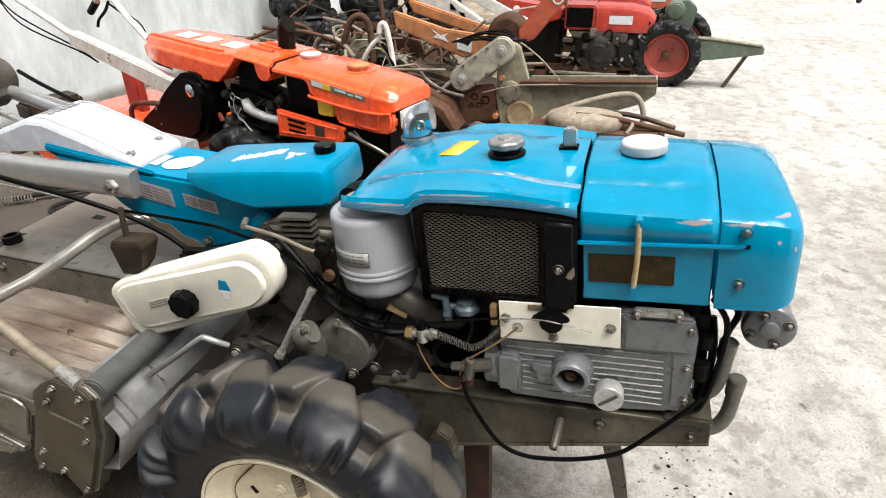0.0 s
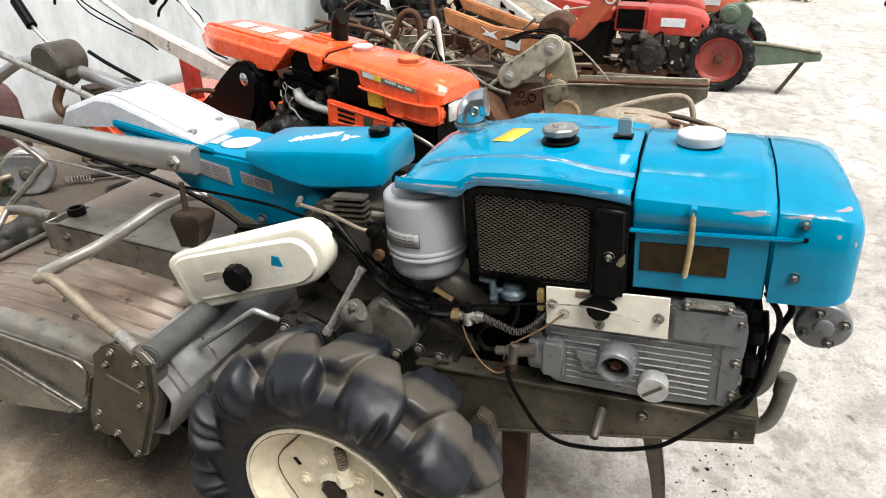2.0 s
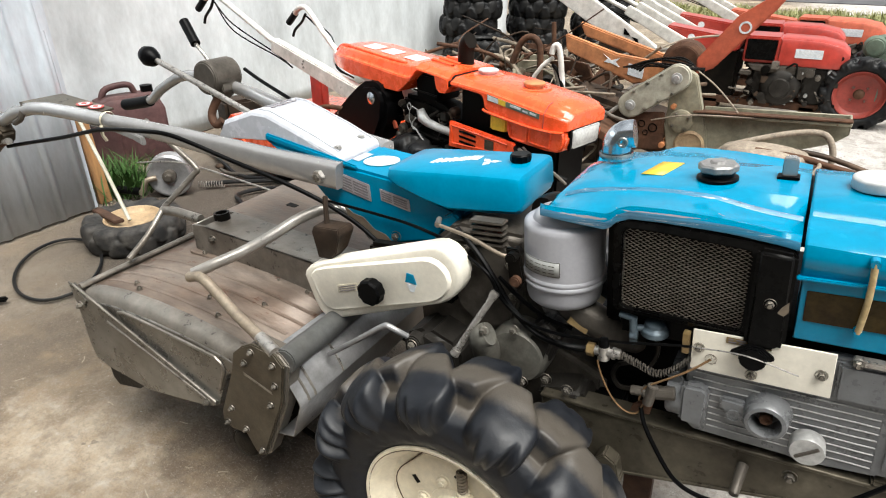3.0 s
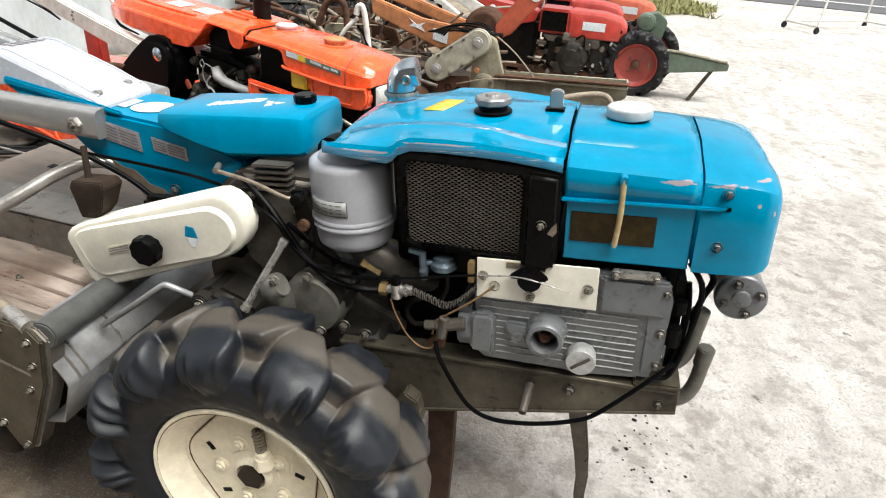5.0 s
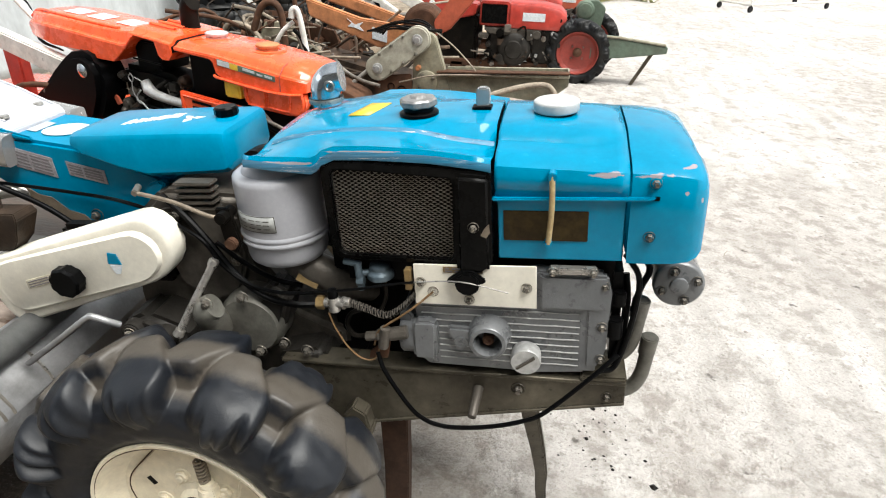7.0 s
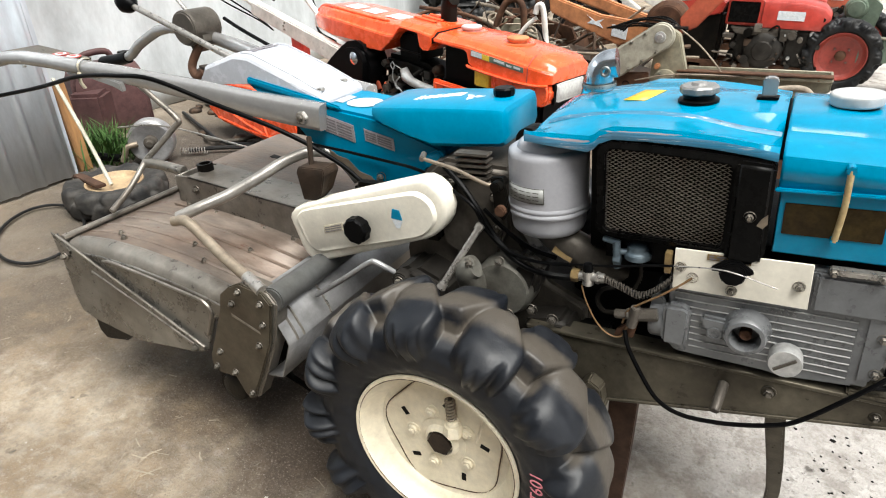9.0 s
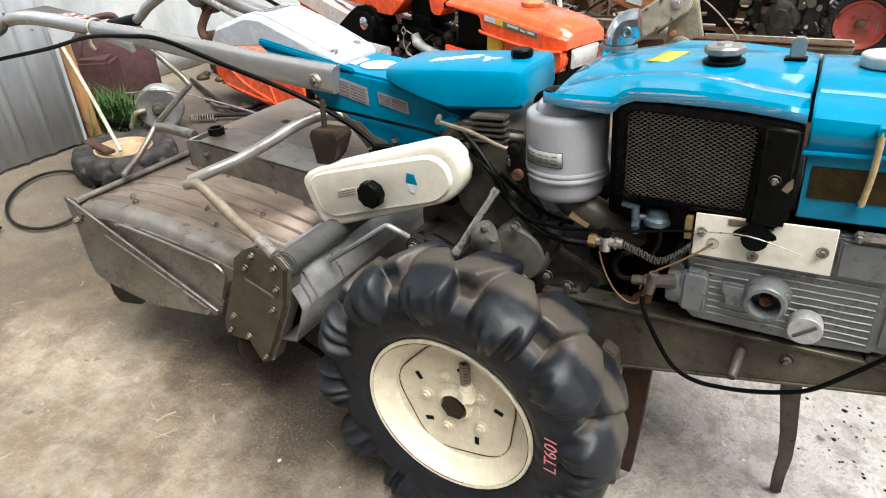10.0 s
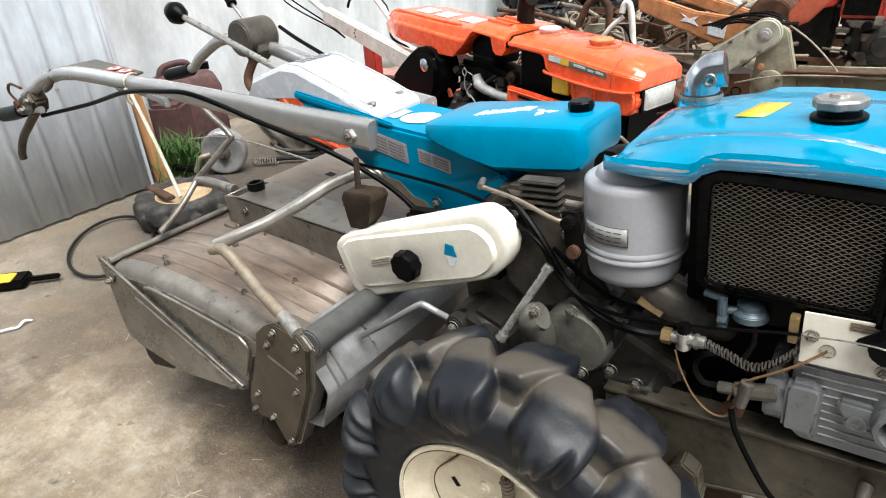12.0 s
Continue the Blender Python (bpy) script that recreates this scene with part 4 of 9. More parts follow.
add_cyl(bm, (0.258, 0.222, 0.606), (0.270, 0.222, 0.606), 0.009, n=6)
part("lift_pump", bm, PUMP, tractor, "small blue-grey fuel lift pump", bevel=0.001)
# added black block, stands in for the shade behind the fuel pipes
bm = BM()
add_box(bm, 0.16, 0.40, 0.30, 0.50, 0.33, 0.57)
part("flywheel_housing", bm, BLACK, tractor, "black block filling the shaded gap behind the fuel pipes", bevel=0.02)
bm = BM()                                              # long sagging cable to the front
add_tube(bm, [(0.288, 0.19, 0.492), (0.300, 0.178, 0.462), (0.337, 0.17, 0.399), (0.362, 0.17, 0.372), (0.392, 0.17, 0.361), (0.425, 0.17, 0.361), (0.470, 0.17, 0.368), (0.520, 0.17, 0.384), (0.559, 0.172, 0.406), (0.630, 0.185, 0.474), (0.665, 0.20, 0.505)], 0.0039, 8)
part("battery_cable", bm, BLACK, tractor, "thick sagging black cable")

# ---- intake, air cleaner, radiator ----
bm = BM()
add_tube(bm, [(0.105, 0.30, 0.625), (0.140, 0.28, 0.606), (0.180, 0.275, 0.588), (0.218, 0.285, 0.566), (0.245, 0.32, 0.540)], 0.030, 18)
duct = part("intake_duct", bm, CASE, tractor, "dark grey cast intake duct")
bm = BM()
add_box(bm, 0.171, 0.209, -0.001, 0.001, -0.0085, 0.0085)
part("tag", bm, BRASS, duct, "brass tag", m=Matrix.Translation((0.163, 0.2465, 0.589)) @ Matrix.Rotation(radians(27), 4, "Y") @ Matrix.Rotation(radians(-30), 4, "X") @ Matrix.Translation((-0.19, 0, 0)))
AX = Vector((0.004, 0, 0.20)).normalized()
ACM = Matrix.Translation((0.1235, 0.28, 0.590)) @ Matrix.Rotation(math.atan2(AX.x, AX.z), 4, "Y")
bm = BM()
add_lathe(bm, [(0.0, 0.034), (0.058, 0.034), (0.0635, 0.039), (0.0660, 0.048), (0.0665, 0.078)], ACM, 48)
cleaner = part("cleaner_bowl", bm, SILVER, tractor, "silver-grey air cleaner bowl", smooth=50)
bm = BM()
add_lathe(bm, [(0.0665, 0.070), (0.0715, 0.072), (0.0730, 0.075), (0.0730, 0.078), (0.0705, 0.081), (0.0720, 0.084), (0.0722, 0.087), (0.0690, 0.091)], ACM, 48)
part("cleaner_clamp", bm, SILVER, tractor, "pale clamp ring", smooth=50)
bm = BM()
add_lathe(bm, [(0.0695, 0.088), (0.0695, 0.172), (0.0685, 0.180), (0.063, 0.184), (0.054, 0.185), (0.051, 0.192), (0.045, 0.198), (0.0, 0.200)], ACM, 48)
body = part("cleaner_body", bm, SILVER, tractor, "silver-grey air cleaner canister", smooth=50)
bm = BM()
rows = []
for k in range(9):
    a = radians(-140 + 64 * k / 8)
    rows.append([ACM @ Vector((0.0703 * math.cos(a), 0.0703 * math.sin(a), z)) for z in (0.103, 0.130)])
add_loft(bm, rows, closed=False)
lab = thicken(part("cleaner_label", bm, LABEL, body, "small printed label"), 0.0008)
bm = BM()
for i in range(3):
    for a0, a1 in ((-135, -128), (-125, -118), (-114, -104), (-101, -95), (-92, -84)):
        q = []
        for k in range(4):
            a = radians(a0 + (a1 - a0) * k / 3)
            q.append([ACM @ Vector((0.0714 * math.cos(a), 0.0714 * math.sin(a), 0.1085 + i * 0.0065 + d)) for d in (0, 0.0013)])
        add_loft(bm, q, closed=False)
for a0, a1, zb, zt in ((-140, -76, 0.1028, 0.1038), (-140, -76, 0.1292, 0.1302), (-140, -139.2, 0.1028, 0.1302), (-76.8, -76, 0.1028, 0.1302)):
    q = []
    for k in range(9):
        a = radians(a0 + (a1 - a0) * k / 8)
        q.append([ACM @ Vector((0.0714 * math.cos(a), 0.0714 * math.sin(a), z)) for z in (zb, zt)])
    add_loft(bm, q, closed=False)
part("print", bm, CASE, body)
# neck darkened in colour to carry the shade between tank and hood
bm = BM()
add_tube(bm, [(0.078, 0.31, 0.765), (0.085, 0.34, 0.765), (0.11, 0.37, 0.75)], 0.028, 14)
part("intake_neck", bm, GREASE, tractor)

bm = BM()                                              # radiator frame with an opening
outer = [(0.228, 0.660), (0.238, 0.650), (0.42, 0.642), (0.436, 0.638), (0.468, 0.640), (0.476, 0.650), (0.477, 0.785), (0.470, 0.795), (0.30, 0.809), (0.250, 0.810), (0.234, 0.802), (0.228, 0.79)]
inner = [(0.244, 0.668), (0.250, 0.662), (0.405, 0.656), (0.412, 0.655), (0.417, 0.660), (0.419, 0.668), (0.4225, 0.775), (0.418, 0.785), (0.300, 0.795), (0.262, 0.797), (0.250, 0.796), (0.245, 0.788)]
loops = []
for poly, y in ((outer, 0.235), (outer, 0.214), (inner, 0.208), (inner, 0.226)):
    loops.append([(x, y, z) for x, z in poly])
add_loft(bm, loops, cap=False)
grille = part("radiator_frame", bm, GRILLE, tractor, "black radiator screen frame", bevel=0.0025)
bm = BM()                                              # rounded cover at its side
add_prism(bm, [(0.424, 0.638), (0.468, 0.639), (0.477, 0.650), (0.4775, 0.790), (0.428, 0.795)], 0.197, 0.216)
cover = part("screen_cover", bm, GRILLE, tractor, "black side cover of the radiator", bevel=0.008, seg=3)
bolt(cover, 0.452, 0.197, 0.716)
bm = BM()
add_prism(bm, [(0.462, 0.704), (0.470, 0.700), (0.4755, 0.708), (0.4745, 0.722), (0.467, 0.714)], 0.1958, 0.1975)
part("scuff", bm, TANROD, cover, "scuffed bare metal patch")
bm = BM()
cells, rowsz = 18, 45
for j in range(rowsz):
    z0, z1 = 0.657 + j * 0.0031, 0.657 + (j + 1) * 0.0031
    for i in range(cells + 1):
        x = 0.243 + i * 0.0104 + (0.0052 if j % 2 else 0)
        for dx in (-0.0052, 0.0052):
            top = 0.7965 - 0.012 * max(0.0, (x - 0.31) / 0.11)
            if x + dx < 0.243 or x + dx > 0.423 or z1 > top:
                continue
            t = 0.00066
            v = [bm.verts.new(p) for p in ((x - t, 0.2165, z0), (x + t, 0.2165, z0), (x + dx + t, 0.2150, z1), (x + dx - t, 0.2150, z1))]
            bm.faces.new(v)
            w = [bm.verts.new((q.co.x, q.co.y + 0.0012, q.co.z - 0.0004)) for q in v]
            bm.faces.new((v[0], v[3], w[3], w[0]))
            bm.faces.new((v[1], w[1], w[2], v[2]))
me = bpy.data.meshes.new("mesh_screen")
bm.to_mesh(me)
bm.free()
me.materials.append(MESH)
tagged(part("mesh_screen", me, None, tractor, "expanded metal mesh screen"), kind="stuff")
bm = BM()
add_box(bm, 0.235, 0.47, 0.236, 0.53, 0.645, 0.80)
core = part("radiator_core", bm, BLACK, tractor, "black radiator core")

# added black panel, makes the gap beside the radiator read as shaded
bm = BM()
add_box(bm, 0.206, 0.234, 0.262, 0.50, 0.60, 0.80)
part("fan_shroud", bm, BLACK, tractor, "black panel added to darken the gap behind the radiator", bevel=0.004)

# ---- hood ----


def hood_ring(x, w, pts):
    near = [(x, YC - d * w / 0.17, z) for d, z in pts]
    return near + [(x, 2 * YC - y, z) for x, y, z in near[::-1][1:]]


def hood_rear_ring(x, zb, zm, zt, w=0.170):
    return hood_ring(x, w, [(0.1705, zb), (0.1715, zb + 0.006), (0.166, zb + 0.014 + 0.25 * (zm - zb - 0.014)), (0.138, zm - 0.0125), (0.100, zm - 0.0100), (0.090, zm - 0.0070), (0.070, zt - 0.0225), (0.040, zt - 0.0205), (0.0, zt - 0.020)])


bm = BM()
add_loft(bm, [hood_rear_ring(*a) for a in (
    (0.106, 0.803, 0.812, 0.818, 0.163), (0.111, 0.801, 0.815, 0.830, 0.167), (0.121, 0.800, 0.818, 0.840), (0.150, 0.796, 0.827, 0.848), (0.190, 0.792, 0.835, 0.853), (0.214, 0.790, 0.838, 0.854),
    (0.224, 0.795, 0.839, 0.855), (0.232, 0.804, 0.840, 0.855), (0.252, 0.812, 0.841, 0.856), (0.300, 0.812, 0.842, 0.857), (0.360, 0.809, 0.838, 0.858), (0.400, 0.806, 0.829, 0.857), (0.425, 0.803, 0.824, 0.856),
    (0.450, 0.799, 0.820, 0.855), (0.477, 0.794, 0.817, 0.854))], closed=False)
hood = thicken(part("rear_hood", bm, BLUE, tractor, "glossy blue hood panel scraped along its lower edge", smooth=30), 0.003)
bm = BM()                                              # black strip added under the hood's seam in place of its shade
add_loft(bm, [[(x, YC + d, z) for d, z in ((-0.145, 0.790), (-0.10, 0.799), (-0.06, 0.824), (0.0, 0.827), (0.06, 0.824), (0.145, 0.790))] for x in (0.470, 0.494)], closed=False)
thicken(part("seam_strip", bm, BLACK, tractor, smooth=30), 0.003)
bm = BM()                                              # scraped lip
lip = [(0.110, 0.801), (0.121, 0.800), (0.150, 0.796), (0.190, 0.792), (0.214, 0.790), (0.224, 0.795), (0.232, 0.804), (0.252, 0.812), (0.300, 0.812), (0.360, 0.809), (0.400, 0.806), (0.450, 0.799), (0.477, 0.794)]
add_loft(bm, [[(x, 0.2126, z - 0.0012), (x, 0.2117, z + 0.004), (x, 0.2141, z + 0.0105), (x, 0.2165, z + 0.004)] for x, z in lip])
part("hood_lip", bm, WORN, hood, "scraped bare metal lip")
bm = BM()
crease = [(0.126, 0.822), (0.16, 0.831), (0.20, 0.837), (0.25, 0.8415), (0.30, 0.8425), (0.345, 0.8405), (0.375, 0.836), (0.405, 0.829), (0.43, 0.8245), (0.475, 0.8185)]
add_loft(bm, [[(x, YC - 0.1015, z - 0.0112), (x, YC - 0.0985, z - 0.0088), (x, YC - 0.094, z - 0.0065), (x, YC - 0.095, z - 0.011)] for x, z in crease])
part("hood_crease", bm, WORN, hood, "scuffed crease")


def front_ring(x, w, zb, zs, zt):
    return hood_ring(x, w, [(0.170, zb), (0.1705, zb + 0.6 * (zs - zb)), (0.170, zs - 0.012), (0.165, zs), (0.148, zs + 0.010), (0.108, zs + 0.018), (0.07, zt - 0.0225), (0.04, zt - 0.0205), (0.0, zt - 0.020)])


def tank_top_ring(x, w, zb, zs, zt, step):
    """The tank cover: side, rounded shoulder, and a raised panel that starts with a small pressed step."""
    return hood_ring(x, w, [(0.170, zb), (0.1705, zb + 0.6 * (zs - zb)), (0.170, zs - 0.012), (0.165, zs), (0.147, zs + 0.0100), (0.116, zs + 0.0175 - step), (0.100, zs + 0.0215 - step), (0.093, zs + 0.0235), (0.07, zt - 0.0225), (0.04, zt - 0.0205), (0.0, zt - 0.020)])


bm = BM()
add_loft(bm, [tank_top_ring(x, w, 0.753, 0.800 - 0.010 * (x - 0.483) / 0.18, zt, st) for x, w, zt, st in ((0.4815, 0.1695, 0.852, 0.004), (0.486, 0.170, 0.853, 0.005), (0.55, 0.1705, 0.851, 0.005), (0.61, 0.1705, 0.847, 0.005), (0.638, 0.1705, 0.845, 0.0045), (0.647, 0.1705, 0.8435, 0.001), (0.6635, 0.170, 0.842, 0.0))], closed=False)
mid = thicken(part("tank_cover", bm, BLUE, tractor, "glossy blue fuel tank cover", smooth=30), 0.003)
bm = BM()
add_box(bm, 0.484, 0.662, 0.2175, 0.222, 0.656, 0.753)
side = part("tank_side", bm, BLUE, tractor, "blue tank side panel", bevel=0.004)
bm = BM()
add_box(bm, 0.484, 0.662, 0.548, 0.5525, 0.656, 0.753)
part("tank_side", bm, BLUE, tractor, "blue tank side panel", bevel=0.004)
bm = BM()
add_box(bm, 0.484, 0.662, 0.222, 0.548, 0.656, 0.662)
part("tank_floor", bm, BLUE, tractor)
bm = BM()
add_prism(bm, [(0.478, 0.7515), (0.690, 0.7535), (0.698, 0.7565), (0.698, 0.7605), (0.688, 0.7585), (0.478, 0.7565)], 0.2085, 0.219)
part("tank_flange", bm, BLUE, side, "bright blue edge flange", bevel=0.0015)
bm = BM()
add_box(bm, 0.493, 0.612, 0.2155, 0.2178, 0.688, 0.735)
gl = part("level_window", bm, AMBER, side, "dark amber level window", bevel=0.0008)
bm = BM()
add_tube(bm, [(0.561, 0.207, 0.791), (0.561, 0.2035, 0.74), (0.557, 0.2035, 0.69)], 0.0042, 10)
tb = part("level_tube", bm, TUBE, side, "yellowed level tube")
bm = BM()
add_cyl(bm, (0.561, 0.220, 0.790), (0.561, 0.203, 0.790), 0.0065, n=10)
part("tube_fitting", bm, BLUE, tb, bevel=0.001)
bm = BM()
add_cyl(bm, (0.557, 0.222, 0.689), (0.557, 0.200, 0.689), 0.0055, n=10)
part("tube_fitting", bm, BLUE, tb, bevel=0.001)

bm = BM()
nose = [(0.6665, 0.1700, 0.656, 0.790, 0.842), (0.700, 0.1705, 0.656, 0.788, 0.838), (0.732, 0.1695, 0.657, 0.785, 0.831), (0.750, 0.167, 0.659, 0.781, 0.825), (0.762, 0.161, 0.663, 0.775, 0.816), (0.770, 0.150, 0.669, 0.766, 0.803), (0.7745, 0.132, 0.678, 0.752, 0.784)]
add_loft(bm, [front_ring(*a) for a in nose], closed=False)
bmesh.ops.holes_fill(bm, edges=[e for e in bm.edges if e.is_boundary and all(v.co.x > 0.774 for v in e.verts)])
nose_ob = part("nose_panel", bm, BLUE, tractor, "chipped blue nose panel", smooth=30)
bm = BM()
add_prism(bm, [(0.668, 0.656), (0.728, 0.657), (0.757, 0.662), (0.757, 0.666), (0.668, 0.661)], 0.226, 0.544)
part("nose_floor", bm, BLUE, nose_ob)
bolt(nose_ob, 0.697, 0.2145, 0.779)
bolt(nose_ob, 0.695, 0.2148, 0.699)
bm = BM()
add_box(bm, 0.690, 0.704, 0.2128, 0.2155, 0.7535, 0.7595)
part("slot", bm, BLACK, nose_ob, bevel=0.0006)
# front drum below the nose
bm = BM()
add_lathe(bm, [(0.0, 0.0), (0.034, 0.0), (0.038, 0.003), (0.0385, 0.012), (0.037, 0.014), (0.037, 0.13), (0.0, 0.13)], axis_y(0.755, 0.272, 0.588), 40)
drum = part("front_drum", bm, ENGINE, tractor, "grey round generator drum", smooth=50)
bm = BM()
add_lathe(bm, [(0.015, 0.004), (0.0135, -0.004), (0.011, -0.0055), (0.0, -0.006)], axis_y(0.755, 0.272, 0.588), 26)
part("centre_boss", bm, ENGINE, drum)
for a in (20, 110, 200, 290):
    bolt(drum, 0.755 + 0.027 * math.cos(radians(a)), 0.272, 0.588 + 0.027 * math.sin(radians(a)), name="screw")
bm = BM()
add_box(bm, 0.735, 0.775, 0.30, 0.39, 0.62, 0.66)
part("drum_bracket", bm, GREASE, drum, bevel=0.003)

# caps and fittings on the hood
bm = BM()
n = 48
add_loft(bm, [[(0.350 + r * (1 + 0.05 * math.cos(8 * 2 * math.pi * i / n)) * math.cos(2 * math.pi * i / n), 0.355 + r * (1 + 0.05 * math.cos(8 * 2 * math.pi * i / n)) * math.sin(2 * math.pi * i / n), z) for i in range(n)]
              for r, z in ((0.0265, 0.8505), (0.0285, 0.8525), (0.0285, 0.8600), (0.026, 0.8630), (0.013, 0.8635), (0.011, 0.8670), (0.004, 0.8680))])
rc = part("radiator_cap", bm, RADCAP, tractor, "scalloped grey metal radiator cap", smooth=30)
bm = BM()
add_lathe(bm, [(0.024, 0.8305), (0.024, 0.8515)], Matrix.Translation((0.350, 0.355, 0)), 28)
add_lathe(bm, [(0.031, 0.8370), (0.031, 0.8410), (0.029, 0.8425), (0.0, 0.8425)], Matrix.Translation((0.350, 0.355, 0)), 28)
part("filler_neck", bm, BLACK, rc, "dark filler opening")
bm = BM()
add_lathe(bm, [(0.0325, 0.8320), (0.0350, 0.8335), (0.0355, 0.8350), (0.0355, 0.8450), (0.0350, 0.8480), (0.0335, 0.8495), (0.0300, 0.8503), (0.0290, 0.8498), (0.0, 0.8500)], Matrix.Translation((0.563, 0.382, 0)), 44)
part("fuel_cap", bm, WHITECAP, tractor, "round white-grey fuel cap", smooth=50)
# neck coloured black as the ring of shadow under the fuel cap
bm = BM()
add_lathe(bm, [(0.030, 0.8240), (0.030, 0.8330)], Matrix.Translation((0.563, 0.382, 0)), 28)
part("fuel_neck", bm, BLACK, tractor)
bm = BM()
add_prism(bm, [(0.4365, 0.8270), (0.4575, 0.8270), (0.4585, 0.8620), (0.4550, 0.8680), (0.4405, 0.8680), (0.4370, 0.8630)], 0.386, 0.404)
lv = part("hood_latch", bm, HANDLE, tractor, "upright steel hood latch", bevel=0.002)
bm = BM()
add_box(bm, 0.431, 0.462, 0.378, 0.400, 0.8355, 0.8398)
part("latch_slot", bm, BLACK, lv, bevel=0.0008)
bm = BM()
add_loft(bm, [[(0.233, 0.352, 0.8362), (0.268, 0.352, 0.8362)], [(0.252, 0.425, 0.8366), (0.288, 0.425, 0.8366)]], closed=False)
thicken(part("warning_sticker", bm, YELLOW, tractor, "yellow warning sticker on the hood"), 0.0008)
# chromed exhaust elbow
bm = BM()
path = smooth_path([(0.166, 0.44, 0.833), (0.166, 0.44, 0.851), (0.169, 0.440, 0.866), (0.180, 0.441, 0.877), (0.198, 0.443, 0.880)], 6)
rings = []
for i, p in enumerate(path):
    d = path[min(i + 1, len(path) - 1)] - path[max(i - 1, 0)]
    rings.append(ring(p, d, 0.026 - 0.001 * i / len(path), 26, Vector((0, 1, 0))))
add_loft(bm, rings)
elbow = part("exhaust_elbow", bm, CHROME, tractor, "dull chromed exhaust elbow", smooth=60)
bm = BM()
add_lathe(bm, [(0.030, 0.0), (0.031, 0.004), (0.030, 0.008)], Matrix.Translation((0.166, 0.44, 0.838)), 26)
part("elbow_ring", bm, STEEL, elbow)
bm = BM()
add_lathe(bm, [(0.010, 0.0), (0.009, -0.003), (0.006, -0.003), (0.004, 0.0), (0.0, 0.0)], axis_y(0.183, 0.4165, 0.869), 16)
part("elbow_eye", bm, STEEL, elbow)


# ---- gearbox and rear of the tractor ----
bm = BM()
add_prism(bm, [(-0.13, 0.24), (0.13, 0.24), (0.20, 0.32), (0.20, 0.46), (0.12, 0.50), (0.06, 0.60), (0.05, 0.72), (-0.10, 0.73), (-0.16, 0.68), (-0.20, 0.52), (-0.20, 0.34)], 0.285, 0.49)
gearbox = part("gearbox", bm, CASE, tractor, "dark grey greasy gearbox casting", bevel=0.012, seg=3)
bm = BM()                                              # side plate of the clutch housing
add_prism(bm, [(-0.115, 0.660), (-0.10, 0.700), (0.010, 0.710), (0.040, 0.690), (0.042, 0.600), (0.020, 0.540), (-0.04, 0.520), (-0.09, 0.560)], 0.268, 0.288)
part("clutch_plate", bm, CASE, gearbox, bevel=0.006)
for x, z in ((0.026, 0.672), (-0.005, 0.610), (0.030, 0.610), (-0.06, 0.695)):
    bolt(gearbox, x, 0.268, z, True)
for i in range(5):                                     # cooling slots below the tank
    bm = BM()
    add_box(bm, -0.052, 0.016, 0.262, 0.290, 0.704 + i * 0.0108, 0.7095 + i * 0.0108)
    part("cooling_fin", bm, CASE, gearbox, bevel=0.002)
bm = BM()
add_lathe(bm, [(0.060, 0.06), (0.060, 0.02), (0.052, 0.004), (0.030, 0.0), (0.0, 0.0)], axis_y(0.045, 0.225, 0.500), 32)
part("bearing_cover", bm, DRAIN, gearbox, "round greasy bearing cover", smooth=50)
bm = BM()
add_tube(bm, [(-0.01, 0.225, 0.50), (-0.005, 0.20, 0.548), (0.010, 0.20, 0.560)], (0.028, 0.022), 18)
part("oil_filler", bm, DRAIN, gearbox, "grey oil filler neck", bevel=0.003)
bolt(gearbox, 0.006, 0.188, 0.572, True)
bm = BM()
add_prism(bm, [(0.06, 0.46), (0.11, 0.50), (0.13, 0.56), (0.10, 0.585), (0.07, 0.56), (0.04, 0.52)], 0.235, 0.30)
add_prism(bm, [(0.08, 0.44), (0.17, 0.46), (0.19, 0.42), (0.12, 0.39)], 0.225, 0.30)
part("cast_rib", bm, OLDENGINE, gearbox, bevel=0.012, seg=3)
for x, z in ((0.050, 0.565), (0.150, 0.462), (0.11, 0.475), (0.062, 0.455)):
    bolt(gearbox, x, 0.222, z, True)
bm = BM()
add_prism(bm, [(-0.20, 0.42), (-0.12, 0.40), (-0.06, 0.44), (-0.07, 0.50), (-0.14, 0.53), (-0.20, 0.50)], 0.205, 0.30)
part("final_drive", bm, OLDENGINE, gearbox, "greasy final drive casting", bevel=0.015, seg=3)
for x, z in ((-0.16, 0.50), (-0.10, 0.49), (-0.18, 0.45)):
    bm = BM()
    add_cyl(bm, (x, 0.19, z), (x, 0.215, z), 0.018, 0.020, 14)
    part("casting_boss", bm, OLDENGINE, gearbox, bevel=0.003)
    bolt(gearbox, x, 0.19, z, True)
bm = BM()
add_cyl(bm, (0, 0.06, 0.29), (0, 0.71, 0.29), 0.034, n=20)
add_cyl(bm, (0, 0.14, 0.29), (0, 0.63, 0.29), 0.060, n=24)
part("axle", bm, GREASE, tractor, "greasy axle tube", bevel=0.003)

